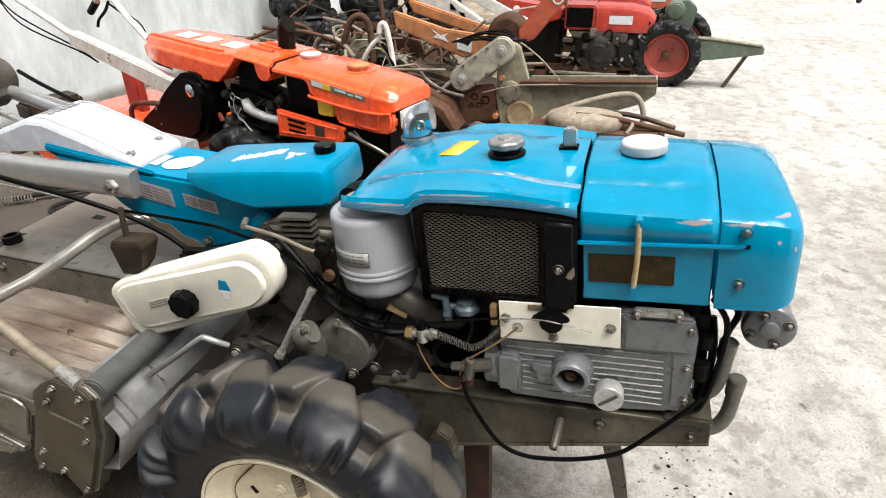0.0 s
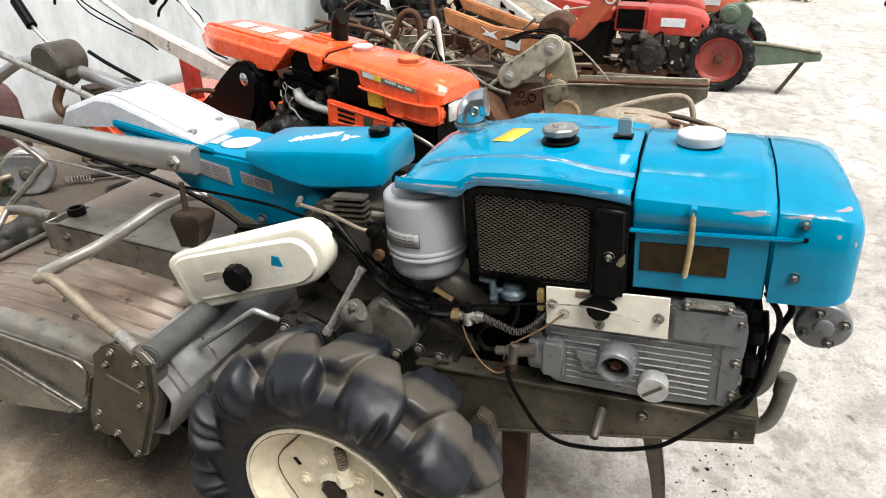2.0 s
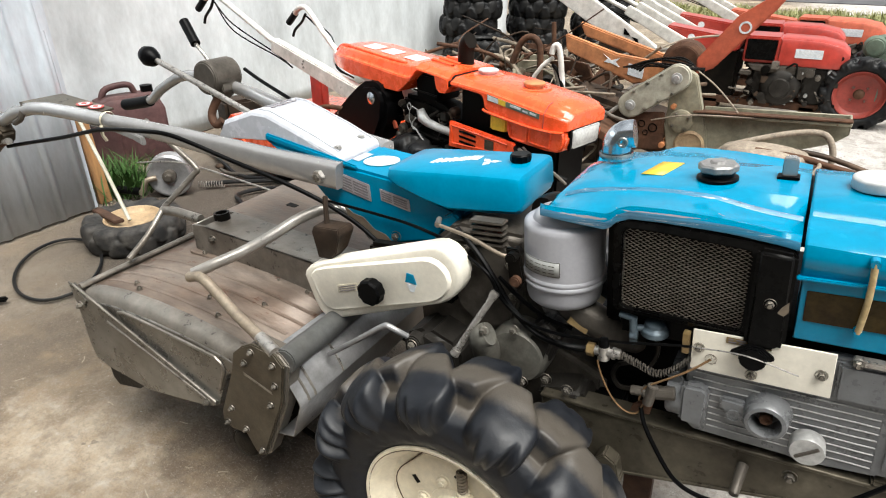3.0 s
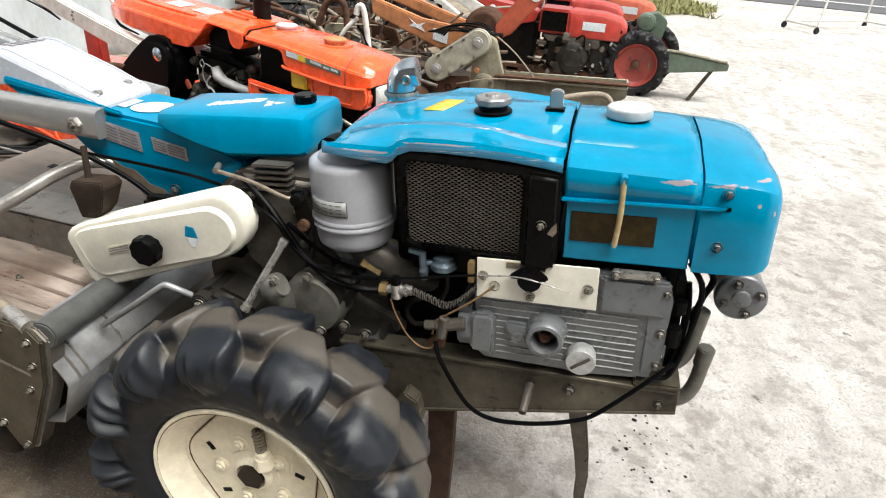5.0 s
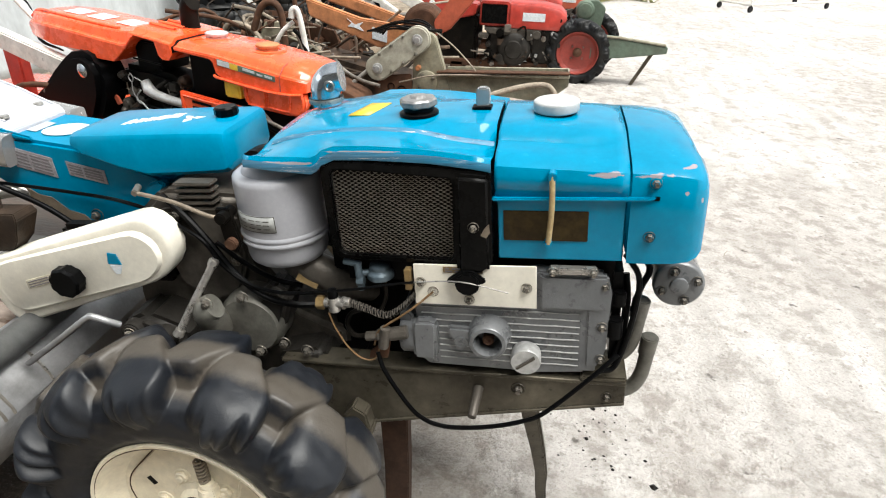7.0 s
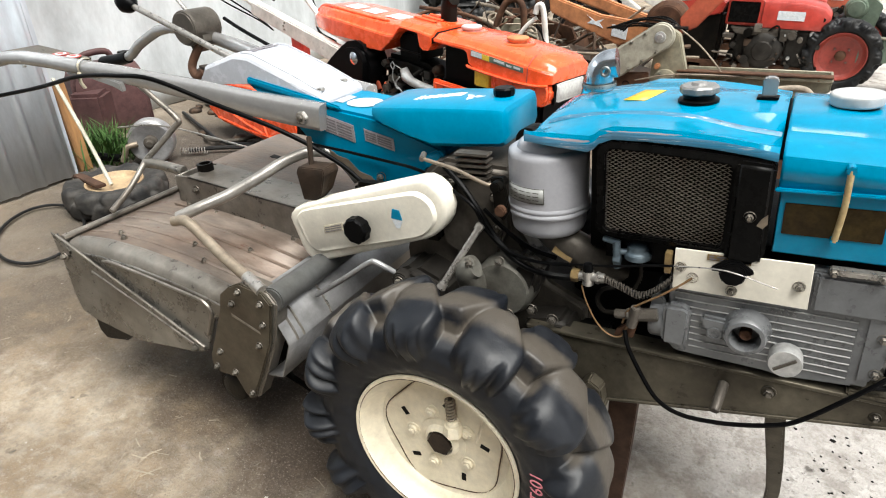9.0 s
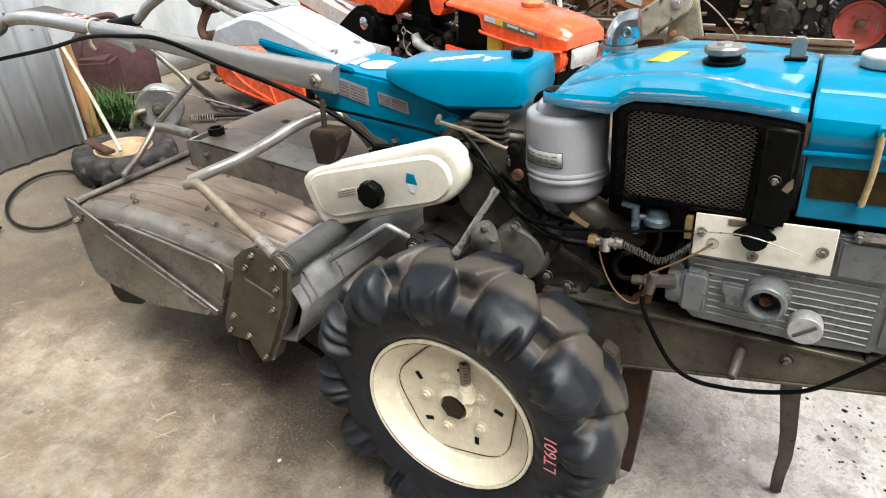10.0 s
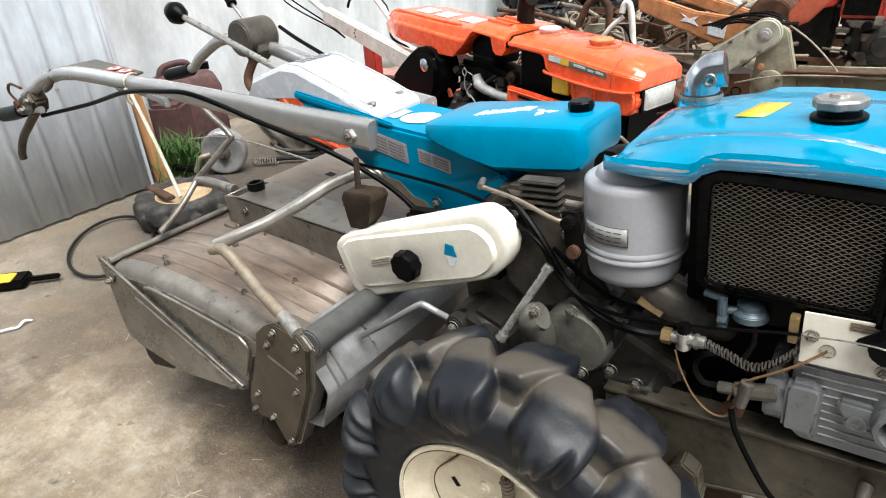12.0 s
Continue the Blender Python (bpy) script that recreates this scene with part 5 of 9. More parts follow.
# levers
bm = BM()
add_tube(bm, [(0.011, 0.228, 0.628), (-0.020, 0.20, 0.574), (-0.050, 0.172, 0.520)], 0.0064, 12)
lev = part("gear_lever", bm, STEEL, tractor, "worn steel lever rod")
bm = BM()
add_cyl(bm, (0.013, 0.230, 0.632), (0.006, 0.224, 0.620), 0.0088, 0.0082, 12)
part("lever_end", bm, STEEL, lev, bevel=0.002)
bm = BM()
add_cyl(bm, (-0.046, 0.176, 0.527), (-0.053, 0.170, 0.515), 0.0085, 0.0095, 12)
part("lever_end", bm, STEEL, lev, bevel=0.002)
bm = BM()
add_tube(bm, [(-0.346, 0.145, 0.456), (-0.263, 0.145, 0.511), (-0.193, 0.145, 0.559), (-0.178, 0.146, 0.563), (-0.162, 0.150, 0.554), (-0.148, 0.162, 0.538)], 0.0058, 12, 3)
part("depth_lever", bm, GUARDGREY, tractor, "bent grey lever rod")
bm = BM()
add_tube(bm, [(-0.100, 0.240, 0.744), (-0.03, 0.225, 0.736), (0.030, 0.21, 0.722), (0.048, 0.212, 0.718), (0.058, 0.222, 0.720)], 0.0036, 10)
rod = part("clutch_rod", bm, TANROD, tractor, "tarnished clutch rod")
bm = BM()
add_prism(bm, [(0.043, 0.730), (0.066, 0.730), (0.076, 0.67), (0.064, 0.650), (0.048, 0.662)], 0.216, 0.226)
add_cyl(bm, (0.058, 0.20, 0.718), (0.058, 0.24, 0.718), 0.010, n=12)
part("rod_arm", bm, GREASE, rod, bevel=0.002)
bm = BM()
add_cyl(bm, (0.062, 0.205, 0.672), (0.062, 0.235, 0.672), 0.010, n=14)
part("rod_pivot", bm, RUST, rod, bevel=0.002)
bm = BM()
add_cyl(bm, (-0.118, 0.268, 0.745), (-0.104, 0.236, 0.745), 0.0055, n=12)
part("rod_anchor", bm, FASTENER, rod, bevel=0.002)

# cream chain case cover
CC = [(-0.447, 0.592), (-0.442, 0.604), (-0.428, 0.617), (-0.394, 0.631), (-0.250, 0.6725), (-0.108, 0.713), (-0.090, 0.715), (-0.073, 0.709), (-0.059, 0.697), (-0.051, 0.684), (-0.046, 0.660), (-0.051, 0.637), (-0.064, 0.617), (-0.080, 0.602), (-0.098, 0.592), (-0.250, 0.540), (-0.375, 0.497), (-0.392, 0.494), (-0.408, 0.498), (-0.420, 0.508), (-0.430, 0.528)]
cx, cz = -0.235, 0.612


def shrink(poly, s, s2=None):
    return [(cx + (x - cx) * s, cz + (z - cz) * (s2 or s)) for x, z in poly]


bm = BM()
add_loft(bm, [[(x, y, z) for x, z in shrink(CC, s, s2)] for y, s, s2 in ((0.252, 1, 1), (0.222, 1.0, 1.0), (0.2165, 0.992, 0.987), (0.2135, 0.975, 0.960), (0.2115, 0.945, 0.905), (0.2115, 0.885, 0.765), (0.2065, 0.868, 0.725), (0.2045, 0.855, 0.70))])
case = part("chain_case", bm, CREAM, tractor, "cream painted rounded case cover", smooth=30)
bm = BM()
n = 40
add_loft(bm, [[(-0.246 + r * (1 + 0.045 * math.cos(9 * 2 * math.pi * i / n)) * math.cos(2 * math.pi * i / n), y, 0.602 + r * (1 + 0.045 * math.cos(9 * 2 * math.pi * i / n)) * math.sin(2 * math.pi * i / n)) for i in range(n)]
              for y, r in ((0.206, 0.023), (0.200, 0.0235), (0.198, 0.0275), (0.182, 0.0275), (0.178, 0.024))])
part("case_knob", bm, BLACK, case, "black lobed screw knob", smooth=30)
bm = BM()
add_prism(bm, [(-0.345, 0.574), (-0.292, 0.589), (-0.292, 0.606), (-0.345, 0.591)], 0.2030, 0.2045)
lb = part("case_label", bm, TAPE, case, "yellowed printed label")
bm = BM()
for i in range(3):
    add_prism(bm, [(-0.341, 0.5775 + i * 0.0048), (-0.296, 0.5905 + i * 0.0048), (-0.296, 0.5925 + i * 0.0048), (-0.341, 0.5795 + i * 0.0048)], 0.2022, 0.2030)
part("print", bm, INK, lb)
bm = BM()
add_prism(bm, [(-0.168, 0.632), (-0.163, 0.652), (-0.148, 0.650), (-0.143, 0.630)], 0.2030, 0.2046)
part("blue_mark", bm, DECK, case, "small blue sticker")
bm = BM()
add_prism(bm, [(-0.166, 0.629), (-0.143, 0.628), (-0.150, 0.613), (-0.158, 0.612)], 0.2030, 0.2046)
part("white_mark", bm, STICKER, case)
bm = BM()
add_box(bm, -0.30, -0.10, 0.262, 0.30, 0.56, 0.67)
part("case_back", bm, GREASE, case, bevel=0.01)

# handle frame, small tank, shell
bm = BM()
add_prism(bm, [(-0.545, 0.872), (-0.37, 0.834), (-0.225, 0.812), (-0.10, 0.768), (-0.060, 0.754), (-0.066, 0.742), (-0.098, 0.727), (-0.128, 0.692), (-0.190, 0.679), (-0.262, 0.666), (-0.340, 0.712), (-0.400, 0.757), (-0.43, 0.79)], 0.272, 0.420)
frame_ob = part("handle_frame", bm, DECK, tractor, "blue sheet metal handle frame", bevel=0.006)
bm = BM()
add_prism(bm, [(-0.355, 0.724), (-0.262, 0.6665), (-0.232, 0.673), (-0.248, 0.690), (-0.275, 0.698), (-0.300, 0.722), (-0.325, 0.728), (-0.345, 0.742)], 0.2705, 0.2735)
part("scrape", bm, TANROD, frame_ob, "scraped rusty patch")
for x0, x1, z0, z1, sl in ((-0.346, -0.272, 0.779, 0.815, -0.28), (-0.248, -0.180, 0.764, 0.789, -0.25)):
    bm = BM()
    add_prism(bm, [(x0, z0), (x1, z0 + sl * (x1 - x0)), (x1, z1 + sl * (x1 - x0)), (x0, z1)], 0.2700, 0.2715)
    pl = part("data_plate", bm, PLATE, frame_ob, "stamped metal data plate", bevel=0.0005)
    bm = BM()
    rows = 5 if x0 < -0.3 else 4
    for i in range(rows):
        z = z0 + 0.004 + i * (z1 - z0 - 0.006) / rows
        for a, b in ((0.06, 0.4), (0.46, 0.92)):
            xa, xb = x0 + a * (x1 - x0), x0 + b * (x1 - x0)
            add_prism(bm, [(xa, z + sl * (xa - x0)), (xb, z + sl * (xb - x0)), (xb, z + 0.003 + sl * (xb - x0)), (xa, z + 0.003 + sl * (xa - x0))], 0.2693, 0.2700)
    part("print", bm, INK, pl)
bolt(frame_ob, -0.222, 0.272, 0.690, True)
bm = BM()
add_prism(bm, [(-0.105, 0.72), (-0.078, 0.735), (-0.062, 0.752), (-0.075, 0.762), (-0.098, 0.752), (-0.108, 0.738)], 0.255, 0.275)
part("clevis", bm, DECK, frame_ob, bevel=0.004)


def tank_ring(x, z0, z1, y0, y1, c):
    return [(x, y0 + 0.010, z0), (x, y0, z0 + 0.008), (x, y0, z1 - c), (x, y0 + 0.4 * c, z1 - 0.35 * c), (x, y0 + c * 1.3, z1), (x, y1 - c * 1.3, z1), (x, y1 - 0.4 * c, z1 - 0.35 * c), (x, y1, z1 - c), (x, y1, z0 + 0.008), (x, y1 - 0.010, z0)]


bm = BM()
add_loft(bm, [tank_ring(x, z0, z1, y0, y1, c) for x, z0, z1, y0, y1, c in (
    (-0.236, 0.814, 0.829, 0.290, 0.405, 0.006), (-0.226, 0.807, 0.833, 0.272, 0.422, 0.012), (-0.205, 0.796, 0.835, 0.266, 0.427, 0.012), (-0.145, 0.775, 0.8365, 0.264, 0.428, 0.012), (-0.095, 0.762, 0.8375, 0.264, 0.428, 0.012),
    (-0.02, 0.765, 0.8385, 0.264, 0.428, 0.012), (0.044, 0.769, 0.8385, 0.264, 0.428, 0.012), (0.051, 0.772, 0.836, 0.267, 0.425, 0.011), (0.055, 0.779, 0.830, 0.274, 0.418, 0.009))])
tank = part("small_tank", bm, DECK, tractor, "blue wedge-shaped sheet metal tank", smooth=32)
bm = BM()
n = 36
add_loft(bm, [[(0.0156 + r * (1 + 0.03 * math.cos(12 * 2 * math.pi * i / n)) * math.cos(2 * math.pi * i / n), 0.3594 + r * (1 + 0.03 * math.cos(12 * 2 * math.pi * i / n)) * math.sin(2 * math.pi * i / n), z) for i in range(n)] for r, z in ((0.017, 0.8375), (0.0195, 0.842), (0.0195, 0.851), (0.017, 0.854))])
part("tank_cap", bm, BLACK, tank, "black plastic filler cap", smooth=30)
# faded stickers on the tank top: a ragged strip and a three-leaf shape
bm = BM()
rnd = random.Random(4)
for i in range(12):
    x, y, z = -0.150 + i * 0.0070, 0.318 + i * 0.0032, 0.8366 + 0.0011 * i / 11 - 0.0006
    j = lambda: rnd.uniform(-0.003, 0.003)
    add_prism(bm, [(x - 0.004 + j(), y + j()), (x + 0.004 + j(), y - 0.003 + j()), (x + 0.005 + j(), y + 0.021 + j()), (x - 0.003 + j(), y + 0.025 + j())], z, z + 0.0013, "z")
part("worn_lettering", bm, STICKER, tank, "worn away white lettering, unreadable")
bm = BM()
for a in (20, 140, 260):
    c, s_ = math.cos(radians(a)), math.sin(radians(a))
    add_prism(bm, [(-0.040 + c * u - s_ * v, 0.342 + s_ * u + c * v) for u, v in ((0.0, 0.0), (0.009, -0.007), (0.023, 0.0), (0.009, 0.007))], 0.8378, 0.8393, "z")
part("leaf_sticker", bm, STICKER, tank, "white three-leaf sticker")
bm = BM()
add_prism(bm, [(-0.285 + 0.030 * math.cos(a) + 0.010 * math.sin(a), 0.338 + 0.036 * math.sin(a)) for a in [2 * math.pi * i / 24 for i in range(24)]], 0, 0.0012, "z")
ov = part("oval_sticker", bm, STICKER, frame_ob, "white oval sticker")
ov.matrix_basis = Matrix.Translation((-0.285, 0, 0.8225)) @ Matrix.Rotation(radians(8.6), 4, "Y") @ Matrix.Translation((0.285, 0, 0))
bm = BM()
add_box(bm, -0.340, -0.322, 0.31, 0.36, 0, 0.001)
ov = part("faded_sticker", bm, SHELL, frame_ob)
ov.matrix_basis = Matrix.Translation((-0.345, 0, 0.8315)) @ Matrix.Rotation(radians(10), 4, "Y") @ Matrix.Translation((0.345, 0, 0))

bm = BM()                                              # pale shell over the handle frame


def shell_ring(x, z0, z1, y0, y1):
    c = min(0.010, (z1 - z0) * 0.35)
    return [(x, y0, z0), (x, y0, z1 - c), (x, y0 + 0.004, z1 - 0.3 * c), (x, y0 + 0.012, z1), (x, y1 - 0.012, z1), (x, y1 - 0.004, z1 - 0.3 * c), (x, y1, z1 - c), (x, y1, z0)]


add_loft(bm, [shell_ring(*a) for a in ((-0.694, 0.868, 0.876, 0.282, 0.414), (-0.664, 0.868, 0.908, 0.276, 0.421), (-0.570, 0.868, 0.932, 0.276, 0.421), (-0.530, 0.868, 0.928, 0.276, 0.421), (-0.42, 0.845, 0.882, 0.276, 0.421), (-0.352, 0.830, 0.848, 0.278, 0.419), (-0.343, 0.828, 0.837, 0.284, 0.414))])
shell = part("shell", bm, SHELL, tractor, "pale grey painted sheet shell", bevel=0.0015, smooth=25)
for y in (0.292, 0.405):                               # folded seams along the shell
    bm = BM()
    add_tube(bm, [(-0.560, y, 0.9322), (-0.530, y, 0.929), (-0.42, y, 0.883), (-0.356, y, 0.851)], 0.0022, 6, 0)
    part("fold_seam", bm, SHELL, shell)
bm = BM()
add_prism(bm, [(-0.540, 0.872), (-0.536, 0.886), (-0.36, 0.846), (-0.30, 0.830), (-0.30, 0.822), (-0.37, 0.834)], 0.2705, 0.279)
part("shell_band", bm, DECK, shell, "blue band under the shell", bevel=0.003)
for x, y in ((-0.366, 0.300), (-0.372, 0.386)):
    bm = BM()
    add_lathe(bm, [(0.010, 0.0), (0.009, 0.005), (0.0, 0.006)], Matrix.Translation((x, y, 0.8545)), 16)
    part("shell_screw", bm, STEEL, shell)
bm = BM()
for i in range(5):
    add_box(bm, -0.566, -0.558, 0.315 + i * 0.016, 0.326 + i * 0.016, 0.9315, 0.9335)
    add_box(bm, -0.550, -0.542, 0.315 + i * 0.016, 0.326 + i * 0.016, 0.9305, 0.9322)
part("shell_print", bm, PLATE, shell, "faded pinkish print, unreadable")

# handles: tapered near the frame, bent down to the grips
for sgn in (1, -1):
    fy = (lambda y: y) if sgn > 0 else (lambda y: 0.69 - y)
    spine = [(-0.345, 0.262, 0.805, 0.020, 0.027), (-0.42, 0.252, 0.817, 0.020, 0.027), (-0.52, 0.235, 0.836, 0.019, 0.025), (-0.62, 0.210, 0.862, 0.018, 0.023), (-0.73, 0.190, 0.885, 0.017, 0.020), (-0.82, 0.170, 0.905, 0.0165, 0.018),
             (-0.905, 0.152, 0.920, 0.016, 0.017), (-1.00, 0.136, 0.938, 0.016, 0.016), (-1.08, 0.124, 0.949, 0.0155, 0.0155), (-1.14, 0.118, 0.950, 0.015, 0.015), (-1.20, 0.110, 0.942, 0.015, 0.015), (-1.26, 0.105, 0.922, 0.0145, 0.0145), (-1.32, 0.100, 0.900, 0.0145, 0.0145), (-1.36, 0.10, 0.875, 0.014, 0.014), (-1.40, 0.10, 0.862, 0.014, 0.014)]
    rings = []
    for i, (x, y, z, hw, hh) in enumerate(spine):
        nx, pz = spine[min(i + 1, len(spine) - 1)], spine[max(i - 1, 0)]
        d = Vector((nx[0] - pz[0], fy(nx[1]) - fy(pz[1]), nx[2] - pz[2])).normalized()
        sd = d.cross(Vector((0, 0, 1))).normalized()
        up = sd.cross(d)
        box = max(0.0, 1 - i / 7)
        q = []
        for k in range(20):
            a = 2 * math.pi * k / 20
            c, s = math.cos(a), math.sin(a)
            e = 1 - 0.55 * box
            q.append(Vector((x, fy(y), z)) + sd * hw * math.copysign(abs(c) ** e, c) + up * hh * math.copysign(abs(s) ** e, s))
        rings.append(q)
    bm = BM()
    add_loft(bm, rings)
    hd = part("handle", bm, HANDLE, tractor, "silver-grey tapering handle tube", smooth=40)
    bm = BM()
    add_tube(bm, [(-1.385, fy(0.10), 0.866), (-1.44, fy(0.10), 0.858), (-1.52, fy(0.10), 0.850)], 0.0185, 16)
    part("grip", bm, BLACK, hd, "black rubber grip")
    if sgn > 0:
        bolt_ob = bolt(hd, -0.380, 0.236, 0.809, True)
        bm = BM()
        add_cyl(bm, (-0.380, 0.243, 0.809), (-0.380, 0.230, 0.809), 0.015, 0.013, 6)
        part("handle_nut", bm, STEEL, hd, bevel=0.001)
        bm = BM()
        add_tube(bm, [(-1.27, 0.104, 0.905), (-1.30, 0.10, 0.870), (-1.36, 0.096, 0.835), (-1.43, 0.092, 0.795), (-1.475, 0.09, 0.755), (-1.485, 0.09, 0.735)], (0.011, 0.0095), 12)
        part("clutch_lever", bm, PLATEOLIVE, hd, "curved rusty clutch lever")
        bm = BM()
        add_tube(bm, [(-1.345, 0.095, 0.888), (-1.30, 0.09, 0.860), (-1.262, 0.092, 0.868)], 0.005, 8)
        add_cyl(bm, (-1.345, 0.075, 0.885), (-1.345, 0.125, 0.885), 0.010, n=10)
        part("lever_link", bm, RUST, hd)
        bm = BM()
        add_tube(bm, [(-1.16, 0.112, 0.960), (-1.17, 0.10, 0.930), (-1.20, 0.097, 0.918)], 0.007, 8)
        part("hook", bm, CASE, hd)
        bm = BM()                                      # lever bracket clamped round the tube
        add_prism(bm, [(-1.335, 0.905), (-1.27, 0.918), (-1.255, 0.890), (-1.275, 0.862), (-1.315, 0.852), (-1.350, 0.872)], 0.082, 0.120)
        br = part("lever_bracket", bm, PLATEOLIVE, hd, "rusty lever bracket", bevel=0.006)
        for x, z in ((-1.275, 0.895), (-1.325, 0.872)):
            bolt(br, x, 0.082, z, True)
        bm = BM()
        add_tube(bm, [(-1.345, 0.085, 0.888), (-1.37, 0.082, 0.915), (-1.34, 0.080, 0.935), (-1.29, 0.082, 0.925)], 0.0035, 6)
        part("return_spring", bm, RUST, hd, "rusty return spring wire")
        bm = BM()
        add_lathe(bm, [(0.0185, -0.0035), (0.0195, 0.0), (0.0185, 0.0035)], Matrix.Translation((-0.905, 0.152, 0.924)) @ Matrix.Rotation(radians(-78), 4, "Y"), 18)
        add_tube(bm, [(-0.907, 0.135, 0.915), (-0.906, 0.131, 0.895), (-0.905, 0.136, 0.880)], 0.004, 6)
        part("tape_tie", bm, TAPE, hd, "pale tape tying the cable")
        bm = BM()
        add_prism(bm, [(-0.98, 0.905), (-0.90, 0.898), (-0.83, 0.882), (-0.80, 0.870), (-0.80, 0.890), (-0.90, 0.915), (-0.99, 0.935)], 0.150, 0.162)
        part("gusset", bm, HANDLE, hd, bevel=0.002)
bm = BM()
add_tube(bm, [(-1.42, 0.16, 0.838), (-1.36, 0.17, 0.846), (-1.177, 0.185, 0.869), (-0.986, 0.178, 0.899), (-0.846, 0.183, 0.901), (-0.749, 0.196, 0.891), (-0.616, 0.233, 0.832), (-0.506, 0.258, 0.787), (-0.440, 0.279, 0.751), (-0.396, 0.292, 0.723), (-0.334, 0.296, 0.687), (-0.26, 0.29, 0.635)], 0.0052, 10)
part("clutch_cable", bm, BLACK, tractor, "thick black clutch cable hanging under the handle")
bm = BM()
add_cyl(bm, (-1.30, 0.092, 0.868), (-1.255, 0.094, 0.871), 0.0085, n=10)
part("cable_sleeve", bm, STEEL, tractor)

bm = BM()                                              # plate beside the handle with two round badges
top = [(-1.250, 0.150, 0.962), (-1.00, 0.165, 0.928), (-1.02, 0.250, 0.932), (-1.225, 0.250, 0.964)]
add_loft(bm, [[(x, y, z - 0.005) for x, y, z in top], top])
bp_ = part("badge_plate", bm, RAIL, tractor, "olive-grey plate beside the handle", bevel=0.001)
for x in (-1.098, -1.052):
    for r, mt, dz in ((0.019, RED, 0.001), (0.013, STICKER, 0.0018), (0.007, RED, 0.0026)):
        bm = BM()
        add_lathe(bm, [(r, 0.0), (r, dz), (0.0, dz)], Matrix.Translation((x, 0.225, 0.9445 - (x + 1.098) * 0.13)) @ Matrix.Rotation(radians(7.5), 4, "Y"), 20)
        part("round_badge", bm, mt, bp_, "small red and white round badge")

# the rear group stands a little deeper and larger than drawn above


def set_back(ob, k):
    pivot = Vector((0.531, -0.63, 1.124))
    ob.matrix_basis = Matrix.Translation(pivot) @ Matrix.Scale(k, 4) @ Matrix.Translation(-pivot)


for ob in list(tractor.children):
    base = ob.name.split(".")[0]
    if base in ("handle_frame", "shell", "handle", "cable_sleeve", "badge_plate"):
        set_back(ob, 1.07)
        if base in ("handle", "cable_sleeve"):
            ob.matrix_basis = Matrix.Translation((0.011, 0, 0.006)) @ ob.matrix_basis
    if base == "small_tank":
        set_back(ob, 1.04)

# gear stick with a ball, switch drum and lever by the far handle
bm = BM()
add_tube(bm, [(-0.69, 0.372, 0.905), (-0.80, 0.368, 0.955), (-0.985, 0.362, 1.036)], 0.0075, 10)
stick = part("gear_stick", bm, STEEL, tractor, "long steel gear stick")
bm = BM()
add_lathe(bm, [(0.010, -0.030), (0.020, -0.018), (0.0255, 0.0), (0.020, 0.017), (0.0, 0.024)], Matrix.Translation((-0.995, 0.362, 1.040)) @ Matrix.Rotation(radians(-66), 4, "Y"), 22)
part("stick_ball", bm, BLACK, stick, "black ball knob", smooth=60)
bm = BM()
add_lathe(bm, [(0.0, -0.05), (0.044, -0.05), (0.048, -0.045), (0.048, 0.045), (0.044, 0.05), (0.0, 0.05)], Matrix.Translation((-1.045, 0.60, 0.952)) @ Matrix.Rotation(radians(90), 4, "X"), 30)
add_prism(bm, [(-1.08, 0.945), (-1.005, 0.962), (-1.00, 0.91), (-1.05, 0.88)], 0.57, 0.63)
dr = part("switch_drum", bm, CASE, tractor, "dark grey drum-shaped switch box", bevel=0.003)
bm = BM()
add_tube(bm, [(-1.185, 0.66, 1.035), (-1.24, 0.68, 1.10)], 0.015, 12)
part("drum_lever", bm, BLACK, dr, "black rubber lever grips")
bm = BM()
add_tube(bm, [(-1.09, 0.64, 0.955), (-1.185, 0.66, 1.035)], 0.006, 8)
part("drum_rod", bm, STEEL, dr)
bm = BM()
add_tube(bm, [(-1.03, 0.58, 0.905), (-1.06, 0.56, 0.85), (-1.04, 0.55, 0.82), (-1.02, 0.56, 0.83)], 0.012, 10)
part("drum_hook", bm, RUST, dr)
bm = BM()
add_tube(bm, [(-0.93, 0.60, 0.97), (-0.85, 0.58, 0.94), (-0.74, 0.56, 0.90)], 0.005, 8)
part("drum_cable", bm, BLACK, dr)

